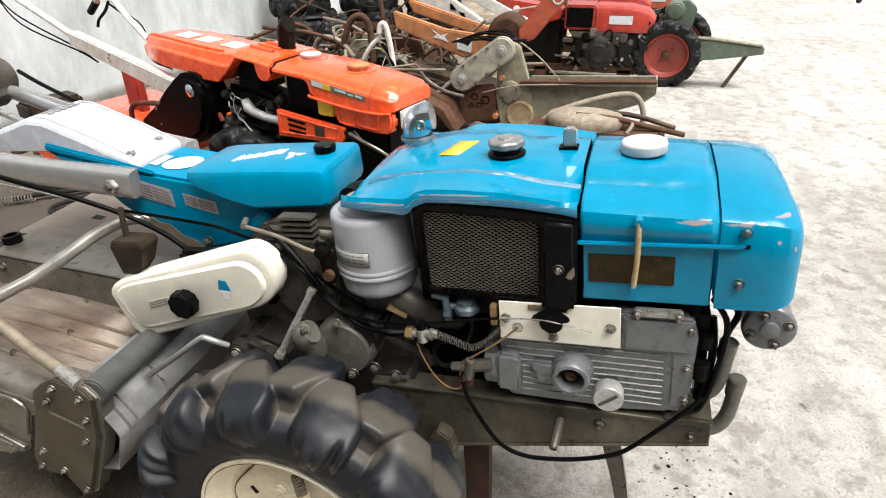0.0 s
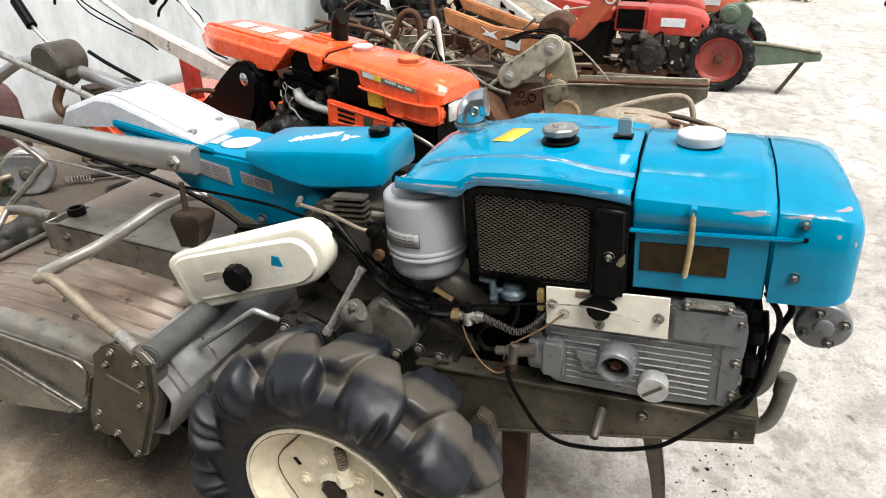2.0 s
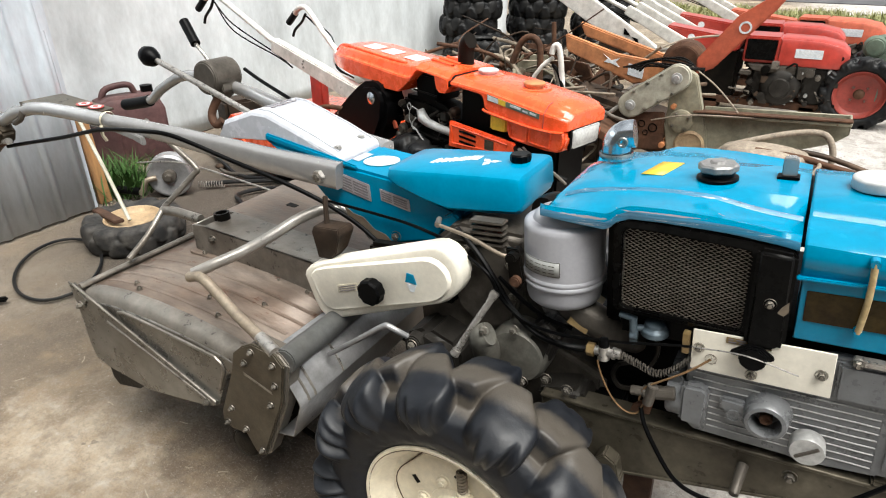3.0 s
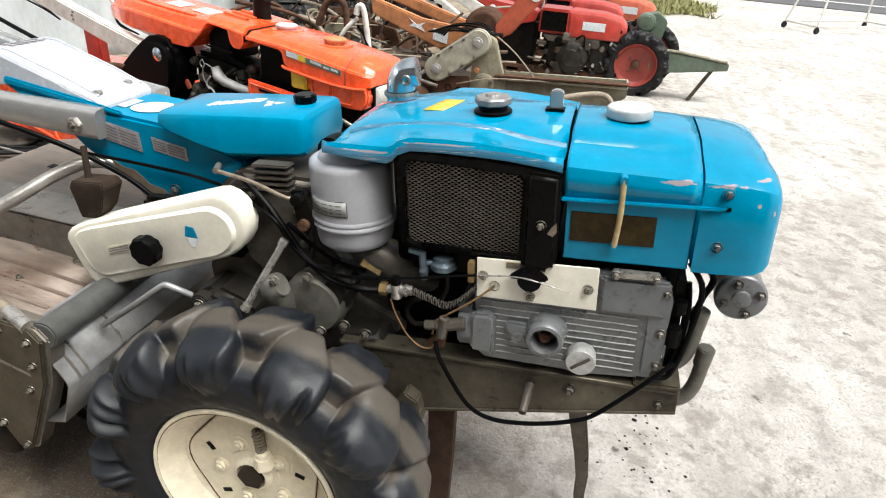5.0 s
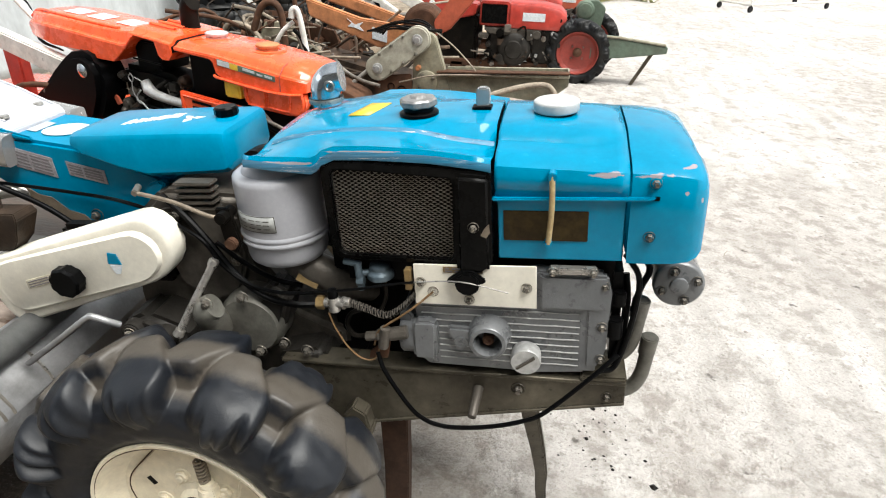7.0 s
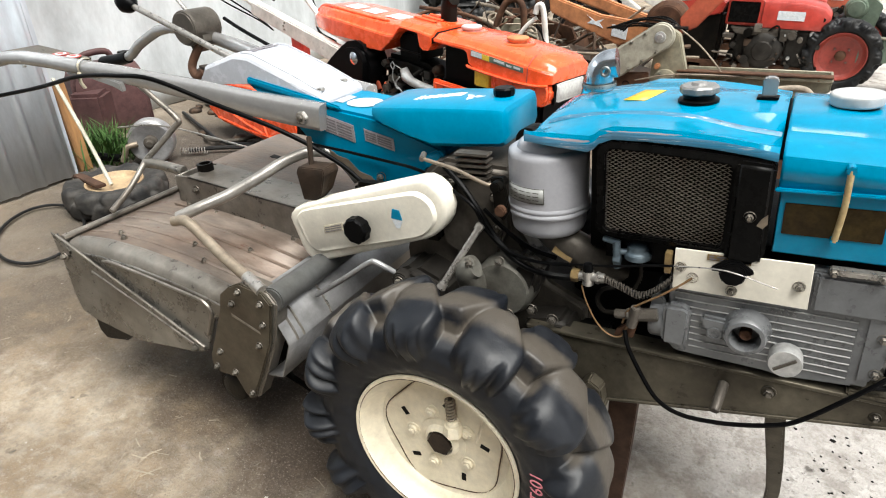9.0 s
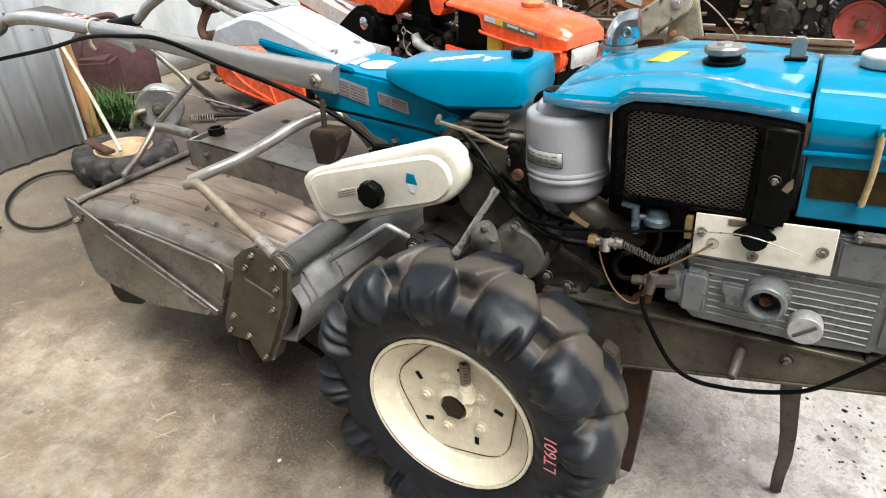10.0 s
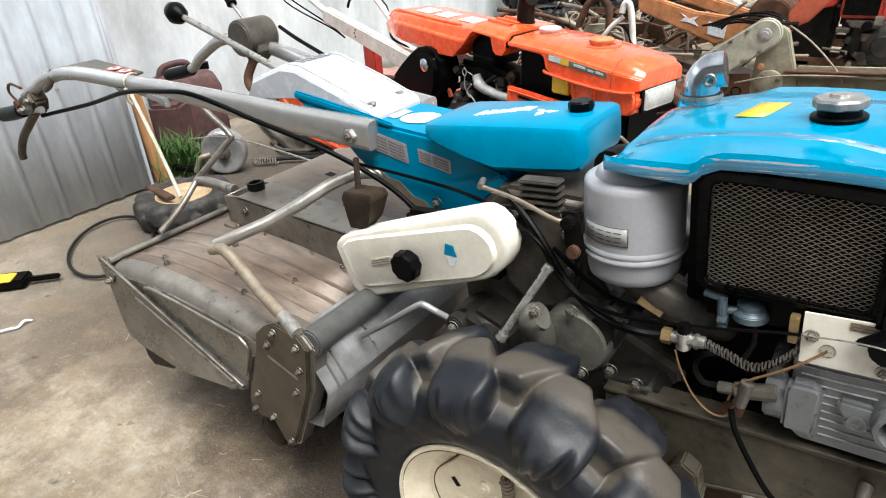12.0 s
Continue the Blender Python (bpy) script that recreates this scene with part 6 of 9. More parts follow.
# ---- rotary tiller behind ----
tiller = thing("rotary_tiller", TILT, "worn grey steel rotary tiller hitched behind the blue tractor", "rotary tiller")
Y0, Y1 = 0.030, 0.740
bm = BM()                                              # deck: gently bowed sheet
prof = [(-1.040, 0.528), (-0.98, 0.536), (-0.90, 0.540), (-0.78, 0.534), (-0.66, 0.519), (-0.56, 0.500), (-0.440, 0.474)]
add_loft(bm, [[(x, y, z) for x, z in prof] for y in (Y0 + 0.035, Y1)], closed=False)
thicken(part("deck", bm, DECKPLATE, tiller, "rust-streaked bowed deck plate"), 0.005)
for y, x0, x1 in ((0.100, -1.02, -0.47), (0.142, -1.02, -0.46), (0.188, -1.02, -0.45), (0.232, -1.02, -0.45)):   # pressed ridges
    bm = BM()
    rr = []
    for k in range(15):
        x = x0 + (x1 - x0) * k / 14
        z = np.interp(x, [p[0] for p in prof], [p[1] for p in prof])
        rr.append([(x, y - 0.0060, z - 0.001), (x, y - 0.0035, z + 0.0028), (x, y + 0.0035, z + 0.0028), (x, y + 0.0060, z - 0.001)])
    add_loft(bm, rr, closed=False)
    part("deck_ridge", bm, DECKPLATE, tiller, "rubbed pressed ridge")
bm = BM()                                              # rolled near edge
add_loft(bm, [[(x, Y0 + 0.040, z + 0.001), (x, Y0 + 0.022, z - 0.003), (x, Y0 + 0.008, z - 0.014), (x, Y0 + 0.002, z - 0.032), (x, Y0 + 0.006, z - 0.032), (x, Y0 + 0.012, z - 0.016), (x, Y0 + 0.024, z - 0.007), (x, Y0 + 0.040, z - 0.004)] for x, z in prof])
part("rolled_edge", bm, TILLER, tiller, "rubbed rolled edge")
bm = BM()                                              # side skirt
sk = [(-1.049, 0.553), (-1.035, 0.512), (-0.98, 0.510), (-0.90, 0.513), (-0.78, 0.506), (-0.66, 0.491), (-0.56, 0.472), (-0.478, 0.452), (-0.545, 0.420), (-0.600, 0.322), (-0.649, 0.308), (-0.851, 0.288), (-1.015, 0.314), (-1.056, 0.333), (-1.060, 0.38)]
add_prism(bm, sk, Y0, Y0 + 0.005)
skirt = part("side_skirt", bm, SKIRT, tiller, "dented grey side skirt", bevel=0.0015, seg=1)
for pts, yr, r in (([(-0.940, 0.469), (-0.786, 0.404), (-0.632, 0.337)], Y0 - 0.007, 0.0036), ([(-0.890, 0.502), (-0.836, 0.503), (-0.600, 0.468), (-0.562, 0.458), (-0.548, 0.440), (-0.556, 0.415), (-0.580, 0.372)], Y0 - 0.001, 0.0042), ([(-1.040, 0.552), (-0.80, 0.436), (-0.597, 0.338)], Y0 - 0.008, 0.0030)):
    bm = BM()
    add_tube(bm, [(x, yr, z) for x, z in pts], r, 8, 3)
    part("skirt_rib", bm, TILLER, skirt)
bm = BM()                                              # lower half of the skirt pressed proud
add_prism(bm, [(-1.052, 0.556), (-1.000, 0.530), (-0.594, 0.336), (-0.606, 0.320), (-0.650, 0.310), (-0.850, 0.290), (-1.014, 0.316), (-1.057, 0.335), (-1.063, 0.38)], Y0 - 0.007, Y0 + 0.001)
part("pressed_panel", bm, SKIRT, skirt, bevel=0.0045, seg=2)
bm = BM()
add_prism(bm, [(-1.054, 0.560), (-1.03, 0.548), (-1.00, 0.515), (-1.02, 0.49), (-1.05, 0.505)], Y0 - 0.010, Y0 - 0.007)
part("corner_plate", bm, SKIRT, skirt, bevel=0.001)
bolt(skirt, -1.030, Y0 - 0.010, 0.497, True)
bolt(skirt, -0.628, Y0 - 0.007, 0.329, True)
bm = BM()                                              # far skirt and rear flap
add_prism(bm, sk, Y1 - 0.005, Y1)
part("side_skirt", bm, TILLER, tiller)
bm = BM()
add_loft(bm, [[(-1.055, y, 0.525), (-1.060, y, 0.38), (-1.052, y, 0.325)] for y in (Y0 + 0.01, Y1 - 0.01)], closed=False)
thicken(part("rear_flap", bm, TILLER, tiller, "grey rear flap"), 0.004)
bm = BM()
add_tube(bm, [(-1.048, Y0 + 0.01, 0.535), (-1.048, Y1 - 0.02, 0.535)], 0.008, 10)
part("rear_bar", bm, TILLER, tiller, "rubbed rear edge bar")
bm = BM()                                              # skid
add_prism(bm, [(-1.050, 0.325), (-1.052, 0.262), (-1.030, 0.238), (-0.945, 0.252), (-0.880, 0.292)], Y0 + 0.012, Y0 + 0.075)
part("skid", bm, GREASE, tiller, bevel=0.006)
bm = BM()                                              # side gear plate
PL = [(-0.489, 0.498), (-0.456, 0.523), (-0.425, 0.536), (-0.366, 0.525), (-0.348, 0.501), (-0.376, 0.405), (-0.432, 0.303), (-0.469, 0.238), (-0.483, 0.230), (-0.496, 0.243), (-0.512, 0.282), (-0.556, 0.281), (-0.580, 0.290), (-0.578, 0.322), (-0.535, 0.400), (-0.505, 0.455)]
add_prism(bm, PL, Y0 - 0.012, Y0 - 0.003)
plate = part("gear_plate", bm, PLATEOLIVE, tiller, "olive-grey bolted side gear plate", bevel=0.0025)
for x, z in ((-0.429, 0.517), (-0.457, 0.484), (-0.374, 0.500), (-0.381, 0.450), (-0.407, 0.394), (-0.538, 0.345), (-0.563, 0.300), (-0.506, 0.299), (-0.470, 0.252)):
    bolt(plate, x, Y0 - 0.012, z)
bm = BM()
add_prism(bm, [(-0.468, 0.452), (-0.395, 0.424), (-0.396, 0.430), (-0.468, 0.459)], Y0 - 0.0128, Y0 - 0.011)
part("weld_bead", bm, TILLER, plate)
bm = BM()
add_prism(bm, [(x + 0.006, z - 0.002) for x, z in PL], Y0 - 0.003, Y0 + 0.035)
part("gear_case", bm, TILLER, tiller, "grey gear case", bevel=0.004)
bm = BM()                                              # rotor bearing
add_lathe(bm, [(0.036, 0.04), (0.036, 0.0), (0.030, -0.008), (0.014, -0.009), (0.0, -0.010)], axis_y(-0.535, Y0 - 0.002, 0.240), 26)
part("rotor_bearing", bm, GREASE, tiller, "oily rotor bearing", smooth=50)
bm = BM()
add_cyl(bm, (-0.555, Y0, 0.235), (-0.555, Y1, 0.235), 0.03, n=16)
part("rotor", bm, GREASE, tiller)
for k in range(10):                                    # curved tines on the rotor
    y, a = 0.10 + k * 0.062, k * 1.9
    bm = BM()
    rings = []
    for s in range(5):
        r, t = 0.03 + 0.040 * s, a + 0.12 * s * s * 0.6
        px, pz = -0.555 + r * math.cos(t), 0.235 + r * math.sin(t) * 0.92
        rings.append([(px - 0.012, y - 0.004 + 0.004 * s, pz), (px + 0.012, y - 0.004 + 0.004 * s, pz), (px + 0.012, y + 0.004 + 0.004 * s, pz + 0.006), (px - 0.012, y + 0.004 + 0.004 * s, pz + 0.006)])
    add_loft(bm, rings)
    part("tine", bm, GREASE, tiller)
bm = BM()                                              # cross tube
add_cyl(bm, (-0.357, Y0 + 0.002, 0.504), (-0.395, 0.37, 0.478), 0.0265, n=24)
part("cross_tube", bm, TUBEGREY, tiller, "round grey cross tube", bevel=0.003)
bm = BM()                                              # sheet guard ahead of the rotor
gp = [(-0.420, 0.500), (-0.385, 0.484), (-0.360, 0.450), (-0.341, 0.412), (-0.339, 0.398), (-0.379, 0.309), (-0.424, 0.302)]
add_loft(bm, [[(x, y, z) for x, z in gp] for y in (0.034, 0.20, 0.45, 0.70)], closed=False)
guard = thicken(part("front_guard", bm, GUARDGREY, tiller, "grey bent sheet guard ahead of the rotor", smooth=20), 0.004)
for y in (0.060, 0.080, 0.17):
    bm = BM()
    add_tube(bm, [(-0.386, y, 0.4855), (-0.361, y, 0.4515), (-0.342, y, 0.413), (-0.3395, y, 0.400)], 0.0032, 6, 2)
    part("guard_rib", bm, STEEL if y > 0.1 else TILLER, guard, "rubbed bright rib")
bm = BM()                                              # deck beam, lengthwise channel
add_prism(bm, [(-0.925, 0.541), (-0.43, 0.470), (-0.43, 0.566), (-0.87, 0.619), (-0.915, 0.618)], 0.300, 0.306)
add_prism(bm, [(-0.87, 0.613), (-0.43, 0.560), (-0.43, 0.566), (-0.87, 0.619)], 0.300, 0.41)
add_prism(bm, [(-0.925, 0.541), (-0.43, 0.470), (-0.43, 0.566), (-0.87, 0.619), (-0.915, 0.618)], 0.404, 0.410)
add_box(bm, -0.921, -0.915, 0.300, 0.41, 0.545, 0.616)
beam = part("deck_beam", bm, TILLER, tiller, "grey steel channel along the deck", bevel=0.0015, seg=1)
bm = BM()
add_prism(bm, [(-0.925, 0.541), (-0.43, 0.470), (-0.43, 0.479), (-0.925, 0.549)], 0.280, 0.300)
part("beam_flange", bm, DECKPLATE, beam, "rusty bolted flange", bevel=0.001)
for x in (-0.88, -0.78, -0.62, -0.53):
    bolt(beam, x, 0.290, 0.548 - 0.1425 * (x + 0.925), turn=Matrix())
bm = BM()
add_lathe(bm, [(0.021, -0.006), (0.021, 0.020), (0.0155, 0.020), (0.0155, 0.002), (0, 0.002)], Matrix.Translation((-0.865, 0.36, 0.616)), 20)
part("socket", bm, GREASE, beam, "round socket on the beam")
bolt(beam, -0.845, 0.300, 0.585, True)
bm = BM()                                              # far raised cover
add_prism(bm, [(-0.96, 0.530), (-0.42, 0.475), (-0.42, 0.556), (-0.88, 0.612), (-0.95, 0.605)], 0.414, Y1 - 0.01)
far = part("far_cover", bm, DECKPLATE, tiller, "worn grey raised cover with a slot", bevel=0.006)
bm = BM()
add_prism(bm, [(-0.80, 0.596), (-0.72, 0.584), (-0.72, 0.590), (-0.80, 0.604)], 0.53, 0.55)
part("slot", bm, GREASE, far)
for x, y in ((-0.69, 0.14), (-0.57, 0.19), (-0.90, 0.10), (-0.80, 0.22), (-0.87, 0.085), (-0.62, 0.10)):
    bolt(tiller, x, y, float(np.interp(x, [p[0] for p in prof], [p[1] for p in prof])), turn=Matrix())
# lift bars over the deck
bm = BM()
add_tube(bm, [(-0.380, 0.385, 0.625), (-0.392, 0.37, 0.662), (-0.403, 0.35, 0.692), (-0.425, 0.33, 0.708), (-0.452, 0.305, 0.711), (-0.490, 0.265, 0.697), (-0.525, 0.215, 0.674), (-0.566, 0.165, 0.652), (-0.605, 0.115, 0.638), (-0.640, 0.082, 0.624)], 0.0125, 12)
part("lift_bar", bm, RUBBED, tiller, "bent worn steel lift bar")
bm = BM()
add_tube(bm, [(-0.648, 0.076, 0.617), (-0.622, 0.078, 0.622), (-0.598, 0.078, 0.615), (-0.560, 0.072, 0.594), (-0.500, 0.058, 0.568), (-0.430, 0.042, 0.545), (-0.373, 0.028, 0.526)], 0.0115, 12)
lb = part("lift_rod", bm, TANROD, tiller, "pale tan bent rod")
bm = BM()
add_cyl(bm, (-0.420, 0.040, 0.542), (-0.371, 0.0275, 0.525), 0.013, n=12)
part("rod_sleeve", bm, STEEL, lb)
bm = BM()                                              # rear adjusting bars
add_tube(bm, [(-1.03, 0.17, 0.555), (-1.045, 0.25, 0.590), (-1.062, 0.325, 0.636)], 0.008, 10)
add_tube(bm, [(-1.065, 0.325, 0.632), (-1.02, 0.335, 0.628), (-0.93, 0.34, 0.615)], 0.0135, 12)
add_tube(bm, [(-1.062, 0.33, 0.640), (-1.00, 0.40, 0.715), (-0.99, 0.41, 0.735), (-1.06, 0.41, 0.79), (-1.16, 0.41, 0.86)], 0.008, 10, 4)
part("adjusting_bar", bm, TILLER, tiller, "bent steel adjusting bars")
bm = BM()                                              # hanging tool block
add_loft(bm, [[(x - w, y - d, z), (x + w, y - d, z), (x + w, y + d, z), (x - w, y + d, z)] for x, y, z, w, d in ((-0.370, 0.245, 0.710, 0.033, 0.022), (-0.370, 0.245, 0.698, 0.037, 0.026), (-0.380, 0.245, 0.655, 0.027, 0.021), (-0.392, 0.245, 0.634, 0.018, 0.016))])
add_cyl(bm, (-0.385, 0.245, 0.70), (-0.392, 0.262, 0.765), 0.006, n=10)
part("hanging_block", bm, DARKIRON, tiller, "oily hanging weight", bevel=0.004)


# ---- orange walking tractor ----
def capsule(x0, z0, x1, z1, r, n=10):
    a = math.atan2(z1 - z0, x1 - x0)
    pts = [(x0 + r * math.cos(a + math.pi / 2 + math.pi * i / n), z0 + r * math.sin(a + math.pi / 2 + math.pi * i / n)) for i in range(n + 1)]
    return pts + [(x1 + r * math.cos(a - math.pi / 2 + math.pi * i / n), z1 + r * math.sin(a - math.pi / 2 + math.pi * i / n)) for i in range(n + 1)]


def section(x, y0, y1, zb, zt, c):
    return [(x, y0, zb), (x, y0, zt - c), (x, y0 + 0.35 * c, zt - 0.3 * c), (x, y0 + c, zt), (x, y1 - c, zt), (x, y1 - 0.35 * c, zt - 0.3 * c), (x, y1, zt - c), (x, y1, zb)]


otr = thing("walking_tractor", Matrix.Translation((-0.38, 1.40, 0)) @ Matrix.Rotation(radians(-15), 4, "Z"), "orange walking tractor with cream handle beams, hood open at its side", "walking tractor")


def hood_section(x, y0, y1, zb, zs, zt, step=0.026):
    """One ring of a sheet hood: upright side, a ledge, a short slope and a flat top."""
    half = [(y0, zb), (y0, zs - 0.004), (y0 + 0.004, zs), (y0 + step * 0.55, zs + 0.002), (y0 + step, zt - 0.004), (y0 + step * 1.3, zt)]
    return [(x, y, z) for y, z in half] + [(x, (y0 + y1) / 2, zt + 0.004)] + [(x, y0 + y1 - y, z) for y, z in half[::-1]]


bm = BM()
add_loft(bm, [hood_section(*a) for a in ((-0.493, 0.0, 0.30, 0.676, 0.690, 0.704), (-0.330, 0.0, 0.30, 0.664, 0.681, 0.698), (-0.316, 0.0, 0.30, 0.655, 0.680, 0.697), (-0.306, 0.0, 0.30, 0.618, 0.679, 0.697), (-0.285, 0.0, 0.30, 0.606, 0.677, 0.696),
                                        (-0.11, 0.0, 0.285, 0.588, 0.655, 0.680), (0.0, 0.0, 0.275, 0.586, 0.643, 0.668), (0.045, 0.006, 0.27, 0.588, 0.638, 0.660), (0.068, 0.022, 0.255, 0.592, 0.630, 0.645))])
ohood = part("hood", bm, ORANGE, otr, "glossy orange hood", bevel=0.0025, smooth=30)
bm = BM()                                              # raised front cap of the hood
add_loft(bm, [hood_section(*a, 0.018) for a in ((-0.012, 0.040, 0.235, 0.655, 0.670, 0.6755), (0.035, 0.044, 0.232, 0.648, 0.662, 0.6675), (0.052, 0.050, 0.225, 0.642, 0.652, 0.656))])
part("hood_cap", bm, ORANGE, ohood, bevel=0.002)
bm = BM()                                              # shut line across the hood and bead along its edge
add_tube(bm, [(-0.024, -0.0015, 0.590), (-0.024, -0.0015, 0.640), (-0.024, 0.024, 0.668), (-0.024, 0.05, 0.677)], 0.0018, 6, 0)
part("shut_line", bm, DULLRED, ohood)
bm = BM()
add_tube(bm, [(-0.312, -0.002, 0.610), (-0.28, -0.004, 0.603), (-0.11, -0.004, 0.586), (0.0, -0.004, 0.584), (0.06, 0.006, 0.588)], 0.0055, 8)
part("hem", bm, ORANGE, ohood)
bm = BM()
add_loft(bm, [hood_section(*a) for a in ((-0.700, 0.0, 0.305, 0.711, 0.718, 0.734), (-0.585, 0.0, 0.305, 0.698, 0.708, 0.724), (-0.574, 0.0, 0.305, 0.650, 0.706, 0.723), (-0.556, 0.0, 0.305, 0.636, 0.703, 0.721), (-0.525, 0.0, 0.305, 0.636, 0.699, 0.718), (-0.508, 0.0, 0.305, 0.655, 0.697, 0.716))])
orear = part("rear_hood", bm, ORANGE, otr, "orange rear hood panel", bevel=0.0025, smooth=30)
for i in range(3):
    bm = BM()
    add_loft(bm, [hood_section(x, 0.085 + 0.045 * i, 0.107 + 0.045 * i, z - 0.004, z + 0.003, z + 0.006, 0.004) for x, z in ((-0.69, 0.7365), (-0.57, 0.7255))])
    part("hood_rib", bm, ORANGE, orear, bevel=0.001)
bm = BM()                                              # black filler that gives the gap between the two hood panels its shade
add_loft(bm, [hood_section(*a) for a in ((-0.520, 0.006, 0.295, 0.66, 0.690, 0.709), (-0.480, 0.006, 0.295, 0.675, 0.683, 0.698))])
part("hood_seal", bm, BLACK, orear)
bm = BM()
add_loft(bm, [hood_section(*a) for a in ((-1.405, 0.09, 0.22, 0.667, 0.680, 0.697, 0.02), (-1.285, 0.02, 0.28, 0.648, 0.706, 0.738), (-1.15, 0.0, 0.30, 0.628, 0.704, 0.737), (-1.0, 0.0, 0.30, 0.624, 0.691, 0.727), (-0.905, 0.0, 0.30, 0.600, 0.682, 0.720),
                                        (-0.815, 0.0, 0.30, 0.599, 0.674, 0.716), (-0.770, 0.0, 0.30, 0.632, 0.671, 0.716), (-0.735, 0.0, 0.30, 0.662, 0.675, 0.718), (-0.706, 0.0, 0.30, 0.690, 0.702, 0.722))])
ocov = part("rear_cover", bm, ORANGE, otr, "orange sheet rear cover", bevel=0.0025, smooth=30)
for x, z in ((-1.13, 0.7405), (-1.0, 0.7315), (-0.84, 0.7225)):
    bm = BM()
    add_loft(bm, [[(x - 0.045, 0.10, z + 0.002), (x - 0.045, 0.18, z + 0.004), (x - 0.045, 0.18, z + 0.0056), (x - 0.045, 0.10, z + 0.0036)], [(x + 0.045, 0.10, z - 0.004), (x + 0.045, 0.18, z - 0.002), (x + 0.045, 0.18, z - 0.0004), (x + 0.045, 0.10, z - 0.0024)]])
    part("sticker", bm, STICKER, ocov)
bm = BM()                                              # raised ridge that runs back along the cover
add_tube(bm, [(-1.36, 0.085, 0.710), (-1.29, 0.075, 0.742), (-1.15, 0.05, 0.742), (-0.98, 0.042, 0.730), (-0.80, 0.042, 0.719)], 0.006, 8)
part("ridge", bm, ORANGE, ocov)
bm = BM()                                              # nose side with pressed panels
add_prism(bm, [(-0.205, 0.598), (0.050, 0.590), (0.064, 0.570), (0.060, 0.530), (0.040, 0.508), (-0.02, 0.504), (-0.17, 0.512), (-0.198, 0.525), (-0.205, 0.550)], 0.012, 0.25)
onose = part("nose", bm, ORANGE, otr, "orange nose panel", bevel=0.008, seg=3)
for x0, x1 in ((-0.185, -0.105), (-0.095, 0.0)):
    bm = BM()
    add_tube(bm, [(x0, 0.011, 0.590), (x0 + 0.004, 0.010, 0.535), (x0 + 0.014, 0.010, 0.524), (x1 - 0.012, 0.010, 0.520), (x1, 0.010, 0.532), (x1 + 0.002, 0.011, 0.585)], 0.0042, 8, 3)
    part("pressed_rib", bm, ORANGE, onose)
bm = BM()
add_tube(bm, [(-0.19, 0.03, 0.500), (-0.11, 0.0, 0.47), (-0.02, 0.0, 0.44), (0.06, 0.05, 0.40)], 0.013, 10)
part("water_hose", bm, BLACK, otr, "black hose under the nose")
for k, (dy, mt) in enumerate(((0.0, TILLER), (0.012, GREASE), (0.026, TILLER))):
    bm = BM()
    add_tube(bm, [(-0.12, -0.01 + dy, 0.495), (-0.05, -0.03 + dy, 0.485 - 0.012 * k), (0.03, -0.02 + dy, 0.455 - 0.01 * k), (0.08, 0.02, 0.40)], 0.006, 8)
    part("cable", bm, mt, otr)
bm = BM()
add_loft(bm, [[(0.050, 0.050, 0.512), (0.050, 0.225, 0.512), (0.054, 0.232, 0.596), (0.054, 0.042, 0.596)], [(0.066, 0.042, 0.508), (0.066, 0.232, 0.508), (0.068, 0.240, 0.604), (0.068, 0.034, 0.604)]])
lampo = part("headlamp", bm, BLACK, otr, "black headlamp surround", bevel=0.006)
bm = BM()
add_loft(bm, [[(0.066, 0.052, 0.517), (0.066, 0.222, 0.517), (0.067, 0.228, 0.596), (0.067, 0.046, 0.596)], [(0.076, 0.066, 0.528), (0.076, 0.208, 0.528), (0.077, 0.214, 0.586), (0.077, 0.060, 0.586)]])
part("lens", bm, LENS, lampo, "pale ribbed headlamp lens", bevel=0.006, seg=3)
bm = BM()
add_prism(bm, [(-0.292, 0.648), (-0.043, 0.621), (-0.043, 0.639), (-0.292, 0.671)], -0.0022, 0.001)
st = part("side_sticker", bm, GREENPAINT, ohood, "green and yellow side sticker")
for x0, x1, lo, hi, mt in ((-0.289, -0.235, 0.10, 0.90, STICKER), (-0.235, -0.200, 0.06, 0.94, YELLOW), (-0.178, -0.128, 0.40, 0.80, STICKER), (-0.118, -0.095, 0.30, 0.62, STICKER), (-0.085, -0.055, 0.35, 0.75, STICKER)):
    edge = [(x, 0.648 - 0.1084 * (x + 0.292) + k * (0.023 - 0.02 * (x + 0.292))) for x, k in ((x0, lo), (x1, lo), (x1, hi), (x0, hi))]
    bm = BM()
    add_prism(bm, edge, -0.0034, -0.0020)
    part("print", bm, mt, st)
bm = BM()
add_prism(bm, [(-0.50, 0.530), (-0.155, 0.505), (-0.150, 0.470), (-0.18, 0.44), (-0.505, 0.42)], 0.002, 0.02)
fin = part("lower_panel", bm, ORANGE, otr, "orange slotted lower panel", bevel=0.004)
for i in range(3):
    bm = BM()
    add_prism(bm, [(-0.44, 0.452 + i * 0.021), (-0.35, 0.446 + i * 0.021), (-0.35, 0.455 + i * 0.021), (-0.44, 0.461 + i * 0.021)], -0.001, 0.003)
    part("slot", bm, BLACK, fin)
bm = BM()
add_tube(bm, [(-0.485, 0.0, 0.516), (-0.48, 0.0, 0.44), (-0.20, 0.0, 0.456), (-0.185, 0.0, 0.495), (-0.485, 0.0, 0.516)], 0.003, 6, 0)
part("pressed_rib", bm, ORANGE, fin)
bm = BM()
add_box(bm, -0.30, -0.255, -0.002, 0.003, 0.448, 0.492)
part("maker_plate", bm, PLATEOLIVE, fin, "dull maker's plate")
bm = BM()
